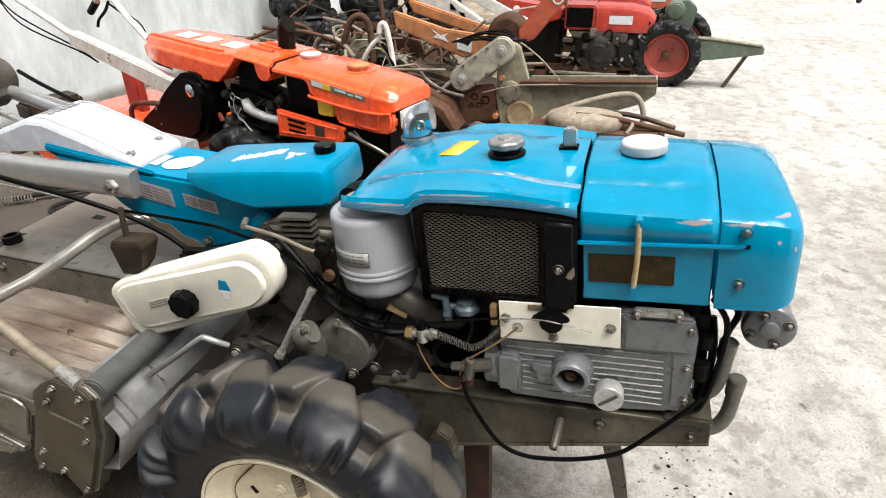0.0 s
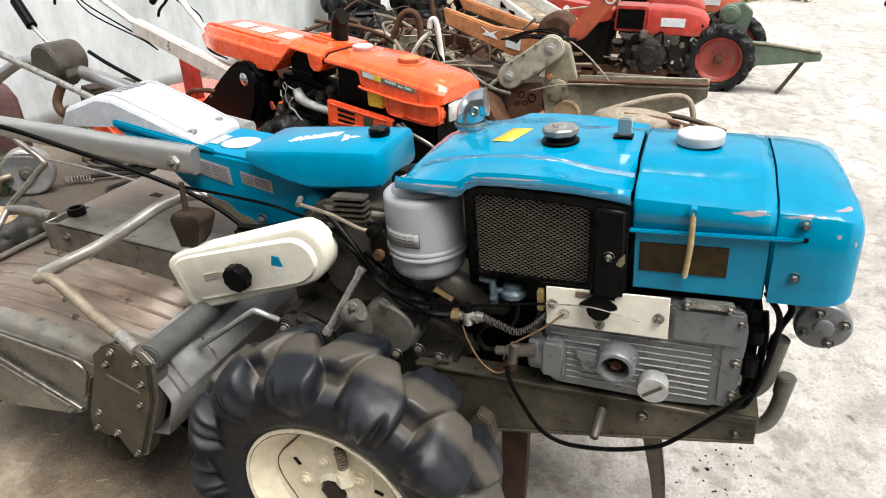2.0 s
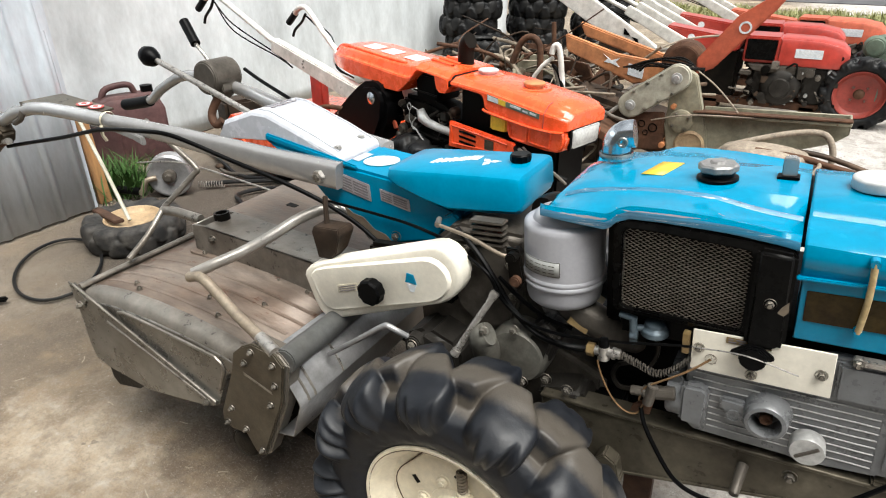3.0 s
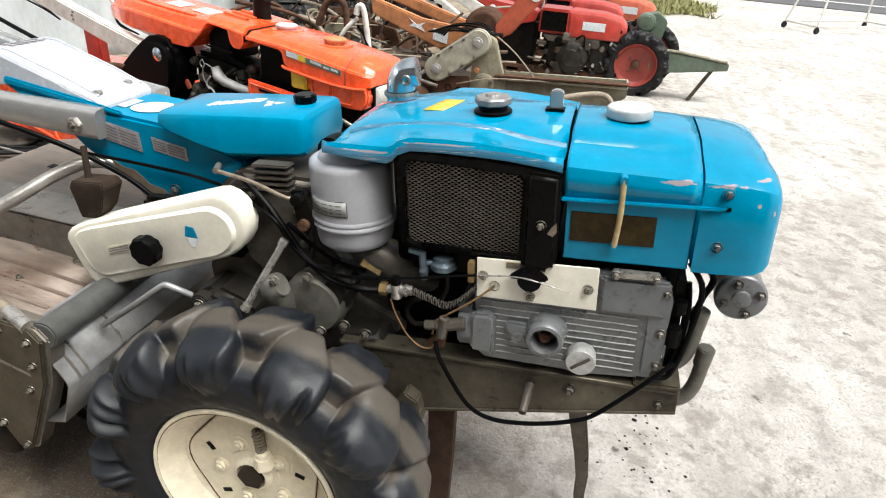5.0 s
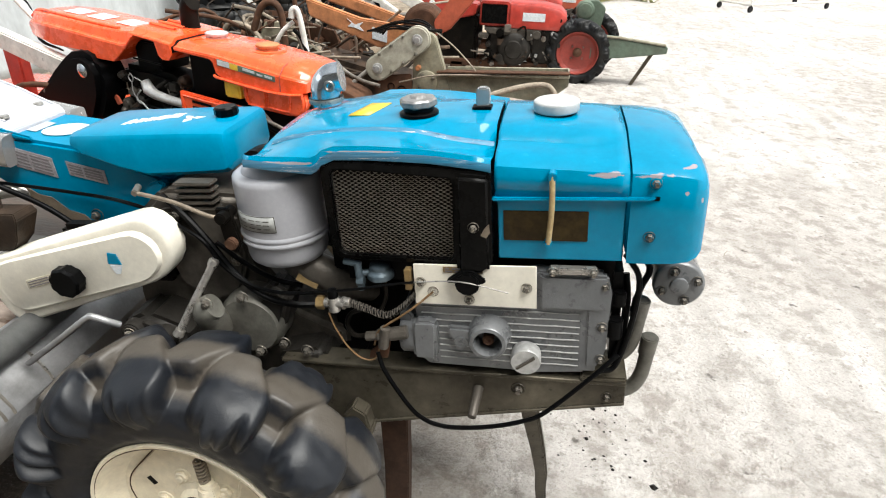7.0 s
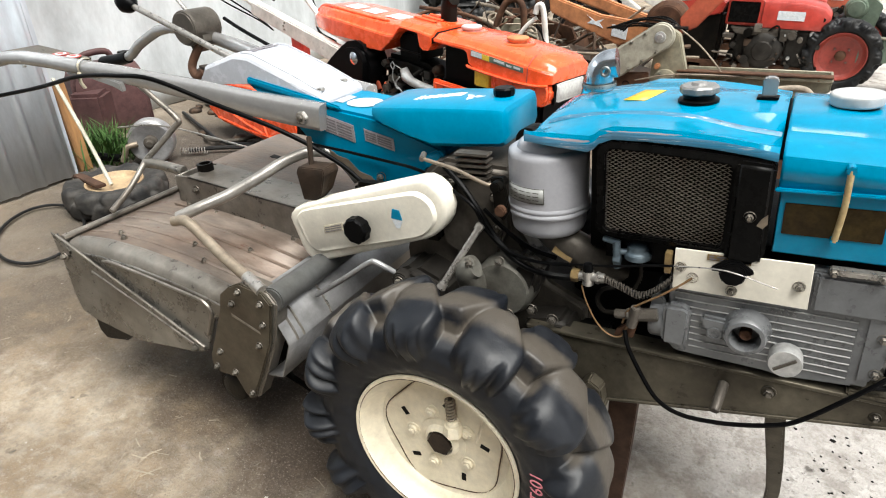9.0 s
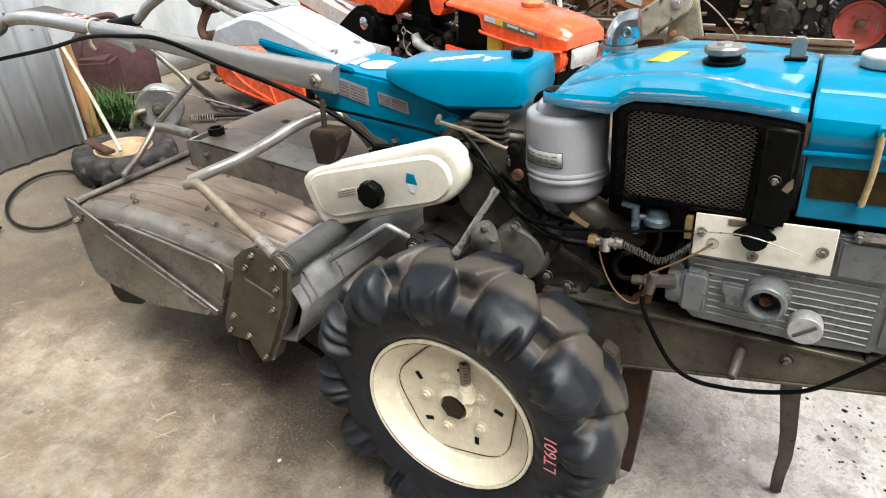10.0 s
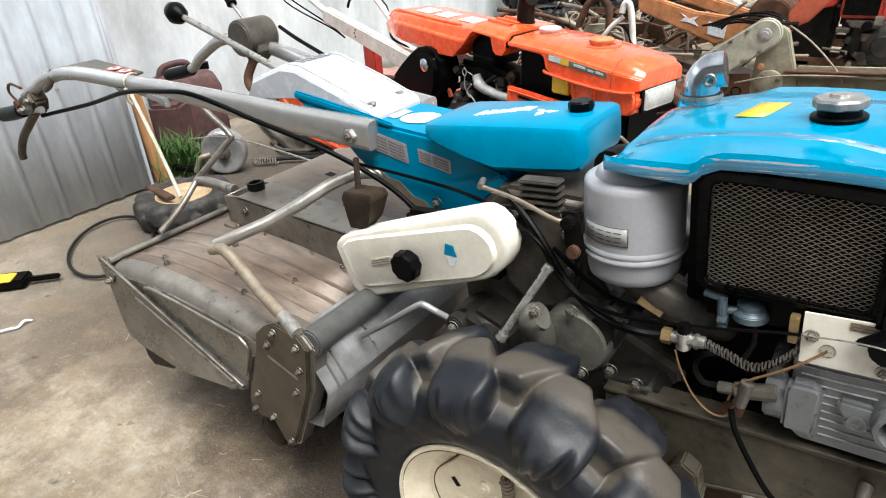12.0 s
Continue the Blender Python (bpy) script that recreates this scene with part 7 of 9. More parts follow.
add_loft(bm, [[(-0.290 + 0.082 * u, 0.010 + 0.06 * v, z) for u, v in ((0.12, 0), (0.88, 0), (1, 0.15), (1, 0.85), (0.88, 1), (0.12, 1), (0, 0.85), (0, 0.15))] for z in (0.535, 0.545, 0.61)])
part("fuel_filter", bm, YELLOW, otr, "yellow fuel filter", bevel=0.005)
bm = BM()
add_box(bm, -0.50, 0.0, 0.07, 0.25, 0.26, 0.50)
add_box(bm, -0.49, -0.31, 0.06, 0.25, 0.50, 0.662)
add_box(bm, -0.31, 0.0, 0.14, 0.25, 0.50, 0.58)
part("engine", bm, BLACK, otr, "dark oily engine", bevel=0.01)
bm = BM()                                              # black air box behind the opening
add_loft(bm, [[(-0.755 + 0.14 * u, 0.05 + 0.14 * v, z) for u, v in ((0.08, 0), (0.92, 0), (1, 0.1), (1, 1), (0, 1), (0, 0.1))] for z in (0.578, 0.59, 0.672, 0.682)])
airbox = part("air_box", bm, BLACK, otr, "black plastic air box", bevel=0.006)
bm = BM()
add_tube(bm, [(-0.76, 0.046, 0.612), (-0.615, 0.046, 0.602)], 0.004, 6, 0)
part("strap", bm, GREASE, airbox)
bm = BM()
add_prism(bm, [(-0.86, 0.575), (-0.70, 0.575), (-0.60, 0.56), (-0.50, 0.50), (-0.50, 0.32), (-0.86, 0.30)], 0.06, 0.20)
part("crankcase", bm, GREASE, otr, "black oily crankcase", bevel=0.02)
rnd = random.Random(5)
for i in range(34):                                    # engine fittings
    x, z = rnd.uniform(-0.88, -0.52), rnd.uniform(0.32, 0.56)
    bm = BM()
    if i % 3 == 0:
        r = rnd.uniform(0.008, 0.030)
        add_lathe(bm, [(r, 0.03), (r * 0.95, 0.0), (r * 0.6, -0.006), (r * 0.5, -0.014), (0, -0.015)], axis_y(x, rnd.uniform(0.035, 0.055), z), 14)
    elif i % 3 == 1:
        add_tube(bm, [(x, 0.05, z), (x + rnd.uniform(-0.04, 0.05), 0.025, z - 0.04), (x + rnd.uniform(0.0, 0.09), 0.04, z - rnd.uniform(0.01, 0.09))], rnd.uniform(0.003, 0.007), 7)
    else:
        add_box(bm, x, x + rnd.uniform(0.015, 0.045), rnd.uniform(0.03, 0.05), 0.07, z, z + rnd.uniform(0.01, 0.04))
    part("engine_fitting", bm, (GREASE, OLDENGINE, CASE, GREASE, BLACK, OLDENGINE, DARKIRON)[i % 7], otr, bevel=0.002)
bm = BM()                                              # cast intake pipe
add_loft(bm, [ring(Vector(c), Vector(d), r, 12) for c, d, r in (((-0.705, 0.03, 0.535), (0.5, 0, -1), 0.018), ((-0.68, 0.02, 0.508), (1, 0, -0.6), 0.024), ((-0.64, 0.015, 0.492), (1, 0, -0.3), 0.019), ((-0.58, 0.02, 0.480), (1, 0, -0.2), 0.017), ((-0.50, 0.04, 0.465), (1, 0, -0.2), 0.017))])
part("intake_pipe", bm, ALU, otr, "pale cast intake pipe", smooth=60)
for pts, r in (([(-0.752, 0.01, 0.562), (-0.766, 0.01, 0.545), (-0.752, 0.01, 0.528), (-0.742, 0.01, 0.545), (-0.752, 0.01, 0.562)], 0.0022), ([(-0.752, 0.01, 0.528), (-0.755, 0.01, 0.49), (-0.742, 0.015, 0.455)], 0.0022), ([(-0.735, 0.01, 0.548), (-0.70, 0.01, 0.538)], 0.002),
               ([(-0.735, 0.005, 0.462), (-0.70, 0.0, 0.452), (-0.665, 0.0, 0.42), (-0.62, 0.01, 0.385)], 0.0035), ([(-0.70, 0.0, 0.505), (-0.725, 0.0, 0.478), (-0.72, 0.0, 0.455), (-0.70, 0.0, 0.452)], 0.003)):
    bm = BM()
    add_tube(bm, pts, r, 6)
    part("wire_loop", bm, ALU, otr)
for x, z, r in ((-0.845, 0.535, 0.018), (-0.80, 0.475, 0.020), (-0.845, 0.42, 0.026)):
    bm = BM()
    add_lathe(bm, [(r, 0.02), (r * 0.95, -0.002), (r * 0.7, -0.004), (r * 0.6, -0.012), (0, -0.013)], axis_y(x, 0.045, z), 18)
    part("engine_cover", bm, CASE, otr)
bm = BM()                                              # belt cover slanting down to the gearbox
add_prism(bm, [(-1.075, 0.585), (-1.02, 0.618), (-0.95, 0.628), (-0.89, 0.605), (-0.862, 0.55), (-0.875, 0.46), (-0.93, 0.36), (-1.05, 0.29), (-1.25, 0.275), (-1.41, 0.295), (-1.40, 0.345), (-1.25, 0.445), (-1.15, 0.53)], -0.045, 0.10)
pod = part("belt_cover", bm, BLACK, otr, "glossy black belt cover", bevel=0.045, seg=6, smooth=60)
bm = BM()
add_prism(bm, [(-1.005, 0.600), (-0.99, 0.636), (-0.905, 0.624), (-0.90, 0.590)], -0.005, 0.06)
part("cowl", bm, GRILLE, pod, bevel=0.008)
bm = BM()
add_lathe(bm, [(0.040, 0.014), (0.038, 0.002), (0.024, -0.010), (0, -0.014)], axis_y(-0.952, -0.038, 0.556), 22)
part("chrome_boss", bm, CHROME, pod, "shiny round boss")
for x, z in ((-1.20, 0.375), (-1.215, 0.44), (-1.18, 0.335)):
    bolt(pod, x, -0.036, z, True)
bm = BM()
add_prism(bm, [(-0.925, 0.470), (-0.900, 0.478), (-0.895, 0.462), (-0.865, 0.455), (-0.850, 0.425), (-0.875, 0.415), (-0.885, 0.440), (-0.92, 0.452)], 0.02, 0.03)
part("torn_tag", bm, FADEDRED, otr, "torn pale red tag", bevel=0.003)
for x, y, z, mt in ((-0.185, 0.148, 0.690, RUSTORANGE), (-0.435, 0.165, 0.703, WHITECAP)):
    bm = BM()
    add_lathe(bm, [(0.068, -0.006), (0.066, 0.001), (0.060, 0.003), (0.052, -0.001), (0.048, -0.001)], Matrix.Translation((x, y, z)), 30)
    dish = part("filler_dish", bm, ORANGE, otr, "round orange filler dish")
    bm = BM()
    add_lathe(bm, [(0.036, -0.004), (0.037, 0.008), (0.042, 0.010), (0.043, 0.018), (0.038, 0.022), (0.018, 0.024), (0, 0.024)], Matrix.Translation((x, y, z)), 30)
    part("filler_cap", bm, mt, dish, "round filler cap with a pale rim", bevel=0.001)
bm = BM()                                              # exhaust elbow, cut aslant
add_tube(bm, [(-0.585, 0.19, 0.705), (-0.585, 0.19, 0.745), (-0.584, 0.19, 0.785), (-0.572, 0.19, 0.812), (-0.560, 0.19, 0.820)], 0.035, 18, 2)
add_cyl(bm, (-0.585, 0.19, 0.70), (-0.585, 0.19, 0.728), 0.040, 0.037, 18)
part("exhaust_stub", bm, GREASE, otr, "dark brown exhaust elbow", smooth=50)


def hand_beam(parent, y0, mat, x0=-0.92, z0=0.475, x1=-1.40, z1=0.66, x2=-2.25, z2=0.90, flare=-0.10, label="cream painted handle beam"):
    s = 1 if flare < 0 else -1
    bm = BM()
    d = Vector((x1 - x0, 0, z1 - z0)).normalized()
    up = Vector((-d.z, 0, d.x)) * (1 if d.x > 0 else -1)
    a, b = Vector((x0, y0, z0)), Vector((x1, y0 + flare * 0.35, z1))
    add_loft(bm, [[p + up * h + Vector((0, w, 0)) for h, w in ((-0.045 * k, -0.025), (-0.045 * k, 0.025), (0.045 * k, 0.025), (0.045 * k, -0.025))] for p, k in ((a, 1.0), (b, 0.75))])
    beam = part("handle_beam", bm, mat, parent, label, bevel=0.006)
    bm = BM()
    add_tube(bm, [b - (b - a) * 0.08, ((x1 + x2) / 2, y0 + flare * 0.7, (z1 + z2) / 2 + 0.01), (x2, y0 + flare, z2), (x2 - 0.09, y0 + flare, z2 - 0.005), (x2 - 0.15, y0 + flare, z2 - 0.05)], 0.0155, 12)
    tube = part("handle_tube", bm, mat, beam, "bent handle tube")
    bm = BM()
    add_tube(bm, [(x2 - 0.13, y0 + flare, z2 - 0.035), (x2 - 0.22, y0 + flare - 0.005 * s, z2 - 0.095)], 0.020, 12)
    part("grip", bm, BLACK, beam, "black grip")
    bm = BM()
    add_tube(bm, [(x2 - 0.02, y0 + flare, z2 - 0.03), (x2 - 0.07, y0 + flare, z2 - 0.08), (x2 - 0.15, y0 + flare, z2 - 0.13), (x2 - 0.18, y0 + flare, z2 - 0.17)], 0.008, 8)
    part("hand_lever", bm, GREASE, beam, "dark hand lever")
    bm = BM()
    for k in (0.0, 0.012):
        add_tube(bm, [(x2 - 0.02, y0 + flare, z2 - 0.04), (x2 + 0.2, y0 + flare * 0.9 - 0.03 * s, z2 - 0.14 - k * 3), (x1 + 0.0, y0 - 0.03 * s, z1 - 0.05 - k), (x1 + 0.15, y0 - 0.035 * s, z1 - 0.10)], 0.004, 6)
    part("beam_cable", bm, BLACK, beam, "thin dark cables")
    return beam


nb = hand_beam(otr, 0.02, WHITEPAINT, x0=-0.92, z0=0.487, x1=-1.78, z1=0.700, z2=0.93)
bm = BM()
add_prism(bm, [(-1.372, 0.590), (-1.285, 0.567), (-1.276, 0.594), (-1.363, 0.618)], -0.016, -0.004)
part("beam_plate", bm, PLATEOLIVE, nb, "dull grey data plate")
bm = BM()
add_lathe(bm, [(0.016, 0.006), (0.015, 0.0), (0, 0)], axis_y(-1.226, -0.017, 0.566), 16)
part("beam_badge", bm, PLATEOLIVE, nb)
for x, z in ((-1.50, 0.650), (-1.505, 0.618), (-1.51, 0.635)):
    bolt(nb, x, -0.020, z, True)
hand_beam(otr, 0.28, WHITEPAINT, -0.92, 0.475, -1.70, 0.61, -2.05, 0.83, 0.10)
for y in (0.02, 0.28):                                 # dark tyres under the orange tractor
    part("tyre", tyre_mesh("tyre", 0.215, 0.12, 0.13, 11, 0.025, RUBBER), None, otr, m=Matrix.Translation((-0.72, -0.06 if y < 0.1 else 0.36, 0.21)) @ Matrix.Rotation(radians(-90), 4, "X"))
bm = BM()
add_box(bm, -0.95, 0.0, 0.08, 0.24, 0.20, 0.30)
part("chassis", bm, GREASE, otr, bevel=0.01)
bm = BM()
GP = [(-2.12, 0.24), (-2.09, 0.14), (-1.96, 0.095), (-1.53, 0.085), (-1.31, 0.105), (-1.22, 0.19), (-1.25, 0.29), (-1.60, 0.345), (-2.02, 0.32)]
add_prism(bm, GP, -0.212, -0.200)
gd = part("tiller_guard", bm, ORANGE, otr, "orange rotary guard plate", bevel=0.004)
for pts in ([(-2.05, 0.27), (-1.80, 0.16), (-1.53, 0.115)], [(-1.62, 0.325), (-1.55, 0.22), (-1.50, 0.115)], [(-2.0, 0.115), (-1.70, 0.105), (-1.36, 0.118)]):
    bm = BM()
    add_tube(bm, [(x, -0.213, z) for x, z in pts], 0.007, 8)
    part("guard_rib", bm, ORANGE, gd)
bm = BM()
add_prism(bm, [(-1.22, 0.19), (-1.24, 0.12), (-1.19, 0.12), (-1.17, 0.24), (-1.20, 0.28)], -0.215, -0.19)
part("guard_edge", bm, BLACK, gd, bevel=0.003)
bm = BM()
add_loft(bm, [[(x, y, z) for x, z in ((-2.10, 0.25), (-2.02, 0.32), (-1.60, 0.345), (-1.25, 0.29), (-1.20, 0.20))] for y in (-0.20, 0.45)], closed=False)
thicken(part("tiller_hood", bm, ORANGE, otr, "orange rotary hood"), 0.004)
for i in range(4):
    bm = BM()
    add_prism(bm, [(-1.82 + i * 0.20, 0.20), (-1.80 + i * 0.20, 0.07), (-1.77 + i * 0.20, 0.02), (-1.75 + i * 0.20, 0.07), (-1.76 + i * 0.20, 0.20)], -0.03, -0.022)
    part("tine", bm, RUST, otr, bevel=0.002)
bm = BM()
add_box(bm, -1.66, -1.56, 0.10, 0.15, 0.18, 0.56)
part("red_post", bm, RED, otr, "red upright bracket", bevel=0.006)
bm = BM()
add_tube(bm, [(-1.10, -0.02, 0.45), (-1.25, -0.03, 0.46), (-1.42, -0.03, 0.42), (-1.45, -0.03, 0.30)], 0.012, 10)
part("guard_bar", bm, RUST, otr, "rusty bent guard bar")

# ---- rusty tiller attachment with chain case ----
K = Matrix.Translation((-0.2, 2.74, 0))
rust = thing("rusty_tiller_wreck", K, "rusty olive walking tractor wreck with an open chain case", "tractor wreck")
bm = BM()
add_prism(bm, capsule(0.0, 0.560, -0.215, 0.400, 0.068), -0.05, -0.005)
cc = part("chain_case", bm, PALECASE, rust, "faded olive oblong chain case", bevel=0.008, seg=3)
for x, z in ((0.0, 0.56), (-0.215, 0.40)):
    bm = BM()
    add_lathe(bm, [(0.030, 0.01), (0.027, -0.006), (0.016, -0.008), (0.015, -0.016), (0, -0.017)], axis_y(x, -0.05, z), 20)
    part("case_boss", bm, ALU, cc)
for t in (0.2, 0.5, 0.8):
    for s in (-1, 1):
        bolt(cc, -0.215 * t + s * 0.033, -0.05, 0.56 - 0.16 * t - s * 0.044, True)
bm = BM()
add_prism(bm, [(0.03, 0.60), (0.085, 0.57), (0.175, 0.30), (0.21, 0.13), (0.0, 0.13), (-0.035, 0.30), (-0.03, 0.48)], 0.0, 0.06)
part("leg_plate", bm, OLIVE, rust, "olive bracket plate with rust", bevel=0.006)
bm = BM()
add_lathe(bm, [(0.078, 0.004), (0.075, -0.010), (0.066, -0.014), (0.058, -0.010), (0.030, -0.014), (0, -0.015)], axis_y(0.105, -0.002, 0.215), 28)
part("cover_disc", bm, OLDRIM, rust, "orange-brown rusted round cover", smooth=40)
bm = BM()
add_lathe(bm, [(0.062, 0.004), (0.060, -0.008), (0.050, -0.012), (0, -0.012)], axis_y(0.045, -0.004, 0.335), 26)
part("bearing_cover", bm, OLIVE, rust, "rust-stained olive bearing cover", smooth=40)
for a in range(4):
    bolt(rust, 0.045 + 0.046 * math.cos(0.6 + 1.57 * a), -0.016, 0.335 + 0.046 * math.sin(0.6 + 1.57 * a), True)
bm = BM()
add_prism(bm, [(-0.245, 0.29), (-0.20, 0.355), (-0.04, 0.375), (-0.025, 0.17), (-0.22, 0.15)], -0.015, 0.004)
side = part("side_plate", bm, RUST, rust, "brown rusted plate with holes", bevel=0.005)
for x, z, r in ((-0.15, 0.30, 0.016), (-0.09, 0.285, 0.020), (-0.125, 0.255, 0.012), (-0.17, 0.25, 0.010)):
    bm = BM()
    add_lathe(bm, [(r * 1.25, 0.002), (r * 1.2, -0.002), (r, -0.003), (r * 0.9, 0.006), (0, 0.007)], axis_y(x, -0.016, z), 14)
    part("hole", bm, BLACK, side)
bm = BM()                                              # trough-like beam
add_prism(bm, [(0.13, 0.39), (0.80, 0.425), (0.80, 0.36), (0.74, 0.31), (0.45, 0.20), (0.15, 0.18)], 0.02, 0.03)
add_prism(bm, [(0.13, 0.39), (0.80, 0.425), (0.80, 0.41), (0.13, 0.375)], -0.02, 0.03)
add_prism(bm, [(0.13, 0.39), (0.80, 0.425), (0.80, 0.36), (0.45, 0.20), (0.15, 0.18)], 0.16, 0.17)
add_prism(bm, [(0.15, 0.18), (0.45, 0.20), (0.80, 0.36), (0.80, 0.37), (0.45, 0.21), (0.15, 0.19)], 0.02, 0.17)
add_box(bm, 0.79, 0.80, 0.02, 0.17, 0.36, 0.425)
part("trough_beam", bm, OLIVE, rust, "olive sheet trough beam with a rusty rim", bevel=0.003, seg=1)
bm = BM()
add_prism(bm, [(0.10, 0.392), (0.80, 0.428), (0.80, 0.436), (0.10, 0.400)], -0.028, 0.035)
part("rusty_rim", bm, RUST, rust, "rusty rim strip", bevel=0.003)
bm = BM()
add_prism(bm, [(-0.715, 0.694), (-0.70, 0.600), (-0.284, 0.446), (-0.17, 0.480), (-0.125, 0.560), (-0.17, 0.578), (-0.40, 0.603)], 0.25, 0.30)
ob_ = part("orange_beam", bm, RUSTORANGE, rust, "faded orange rusty handle beam", bevel=0.008)
bm = BM()
add_prism(bm, [(-0.475, 0.600), (-0.425, 0.568), (-0.375, 0.584), (-0.400, 0.562), (-0.375, 0.534), (-0.428, 0.552), (-0.470, 0.556), (-0.445, 0.576)], 0.246, 0.250)
part("sticker", bm, STICKER, ob_, "worn white sticker")
bm = BM()
add_prism(bm, [(-0.325, 0.560), (-0.235, 0.545), (-0.24, 0.480), (-0.325, 0.498)], 0.246, 0.250)
part("sticker", bm, STICKER, ob_, "worn white sticker")
bm = BM()
add_prism(bm, [(-0.70, 0.74), (-0.66, 0.66), (-0.18, 0.52), (-0.15, 0.58)], 0.45, 0.50)
part("orange_beam", bm, RUSTORANGE, rust, "faded orange rusty handle beam", bevel=0.008)
bm = BM()
add_prism(bm, [(0.05, 0.54), (0.13, 0.58), (0.37, 0.88), (0.42, 0.96), (0.35, 0.95), (0.20, 0.84), (0.04, 0.62)], 0.20, 0.27)
ra = part("red_arm", bm, FADEDRED, rust, "faded red raised arm plate", bevel=0.006)
bm = BM()
add_lathe(bm, [(0.030, 0.003), (0.030, 0.0), (0.021, 0.0), (0.021, 0.002)], axis_y(0.245, 0.197, 0.79), 24)
part("ring_badge", bm, STICKER, ra, "worn round badge")
bm = BM()
add_lathe(bm, [(0.115, 0.10), (0.115, 0.0), (0.09, -0.02), (0.0, -0.02)], axis_y(-0.05, 0.34, 0.572), 24)
part("belt_guard", bm, RUST, rust, "rusty round belt guard", bevel=0.004)
bm = BM()
add_prism(bm, [(-0.62, 0.42), (-0.05, 0.30), (0.10, 0.15), (-0.10, 0.10), (-0.60, 0.22)], 0.10, 0.40)
part("gear_housing", bm, DARKIRON, rust, "dark rusted gear housing", bevel=0.03)
bm = BM()
add_prism(bm, [(-0.60, 0.31), (-0.42, 0.34), (-0.27, 0.27), (-0.20, 0.15), (-0.225, 0.145), (-0.30, 0.24), (-0.43, 0.31), (-0.60, 0.28)], -0.22, 0.0)
part("mudguard", bm, RUST, rust, "rusty curved mudguard", bevel=0.004)
for x, z, r in ((-0.03, 0.20, 0.016), (0.00, 0.41, 0.014)):
    bm = BM()
    add_cyl(bm, (x, -0.03, z), (x, 0.12, z), r, n=14)
    part("rusted_boss", bm, RUSTORANGE, rust, bevel=0.003)
bm = BM()
add_tube(bm, [(0.04, 0.10, 0.60), (0.18, 0.05, 0.52), (0.30, 0.0, 0.42), (0.34, 0.0, 0.36)], 0.004, 6)
add_tube(bm, [(-0.10, -0.03, 0.33), (0.10, -0.05, 0.385), (0.40, -0.02, 0.40)], 0.004, 6)
part("loose_wire", bm, ROPE, rust, "loose pale wire")
bm = BM()                                              # a white beam slung behind, with dark print
add_prism(bm, [(-0.98, 0.87), (-0.68, 0.69), (-0.53, 0.58), (-0.32, 0.512), (-0.275, 0.595), (-0.48, 0.72), (-0.88, 0.96)], 0.66, 0.71)
wb = part("white_beam", bm, WHITEPAINT, rust, "white painted handle beam", bevel=0.005)
for k in (0, 1):
    bm = BM()
    c = Vector((-0.43, 0.645))
    add_prism(bm, [(c.x + a, c.y + b) for a, b in ([(-0.050, 0.050), (-0.052, 0.012), (-0.008, 0.006)], [(0.040, -0.010), (0.048, -0.048), (0.0, 0.0)])[k]], 0.655, 0.66)
    part("print", bm, BLACK, wb)
bm = BM()
add_cyl(bm, (-0.35, 0.30, 0.53), (-0.35, 0.70, 0.53), 0.018, n=12)
part("cross_tube", bm, RUST, rust)
for k in range(7):                                     # wires over the top of the wreck
    q = k * 0.37
    bm = BM()
    add_tube(bm, [(-0.34 + 0.02 * k, 0.20 - 0.02 * k, 0.545 + 0.012 * math.sin(q)), (-0.16, 0.16 - 0.02 * k, 0.600 + 0.014 * math.sin(3 * q)), (-0.02, 0.15 - 0.03 * k, 0.612 + 0.016 * math.cos(2 * q)), (0.10, 0.12, 0.56 + 0.03 * math.sin(q))], 0.0055, 6)
    part("wire", bm, GREASE, rust, "dark loose wire")
for pts in ([(-0.63, -0.12, 0.58), (-0.58, -0.12, 0.42), (-0.52, -0.13, 0.26)], [(-0.45, -0.10, 0.47), (-0.40, -0.10, 0.40), (-0.30, -0.10, 0.345), (-0.19, -0.10, 0.32)]):
    bm = BM()
    add_tube(bm, pts, 0.010, 8)
    part("stay_rod", bm, TILLER, rust, "bare grey stay rod")
for x in (-0.45, 0.05):
    bm = BM()
    add_box(bm, x - 0.04, x + 0.04, 0.12, 0.36, -0.004, 0.20)
    part("block", bm, DARKIRON, rust, bevel=0.01)

# ---- red walking tractors ----
SMALLTYRE = tyre_mesh("tyre", 0.245, 0.158, 0.12, 12, 0.028, RUBBER)
REDRIM = rim_mesh("wheel", 0.160, 0.055, DULLRED, 40)


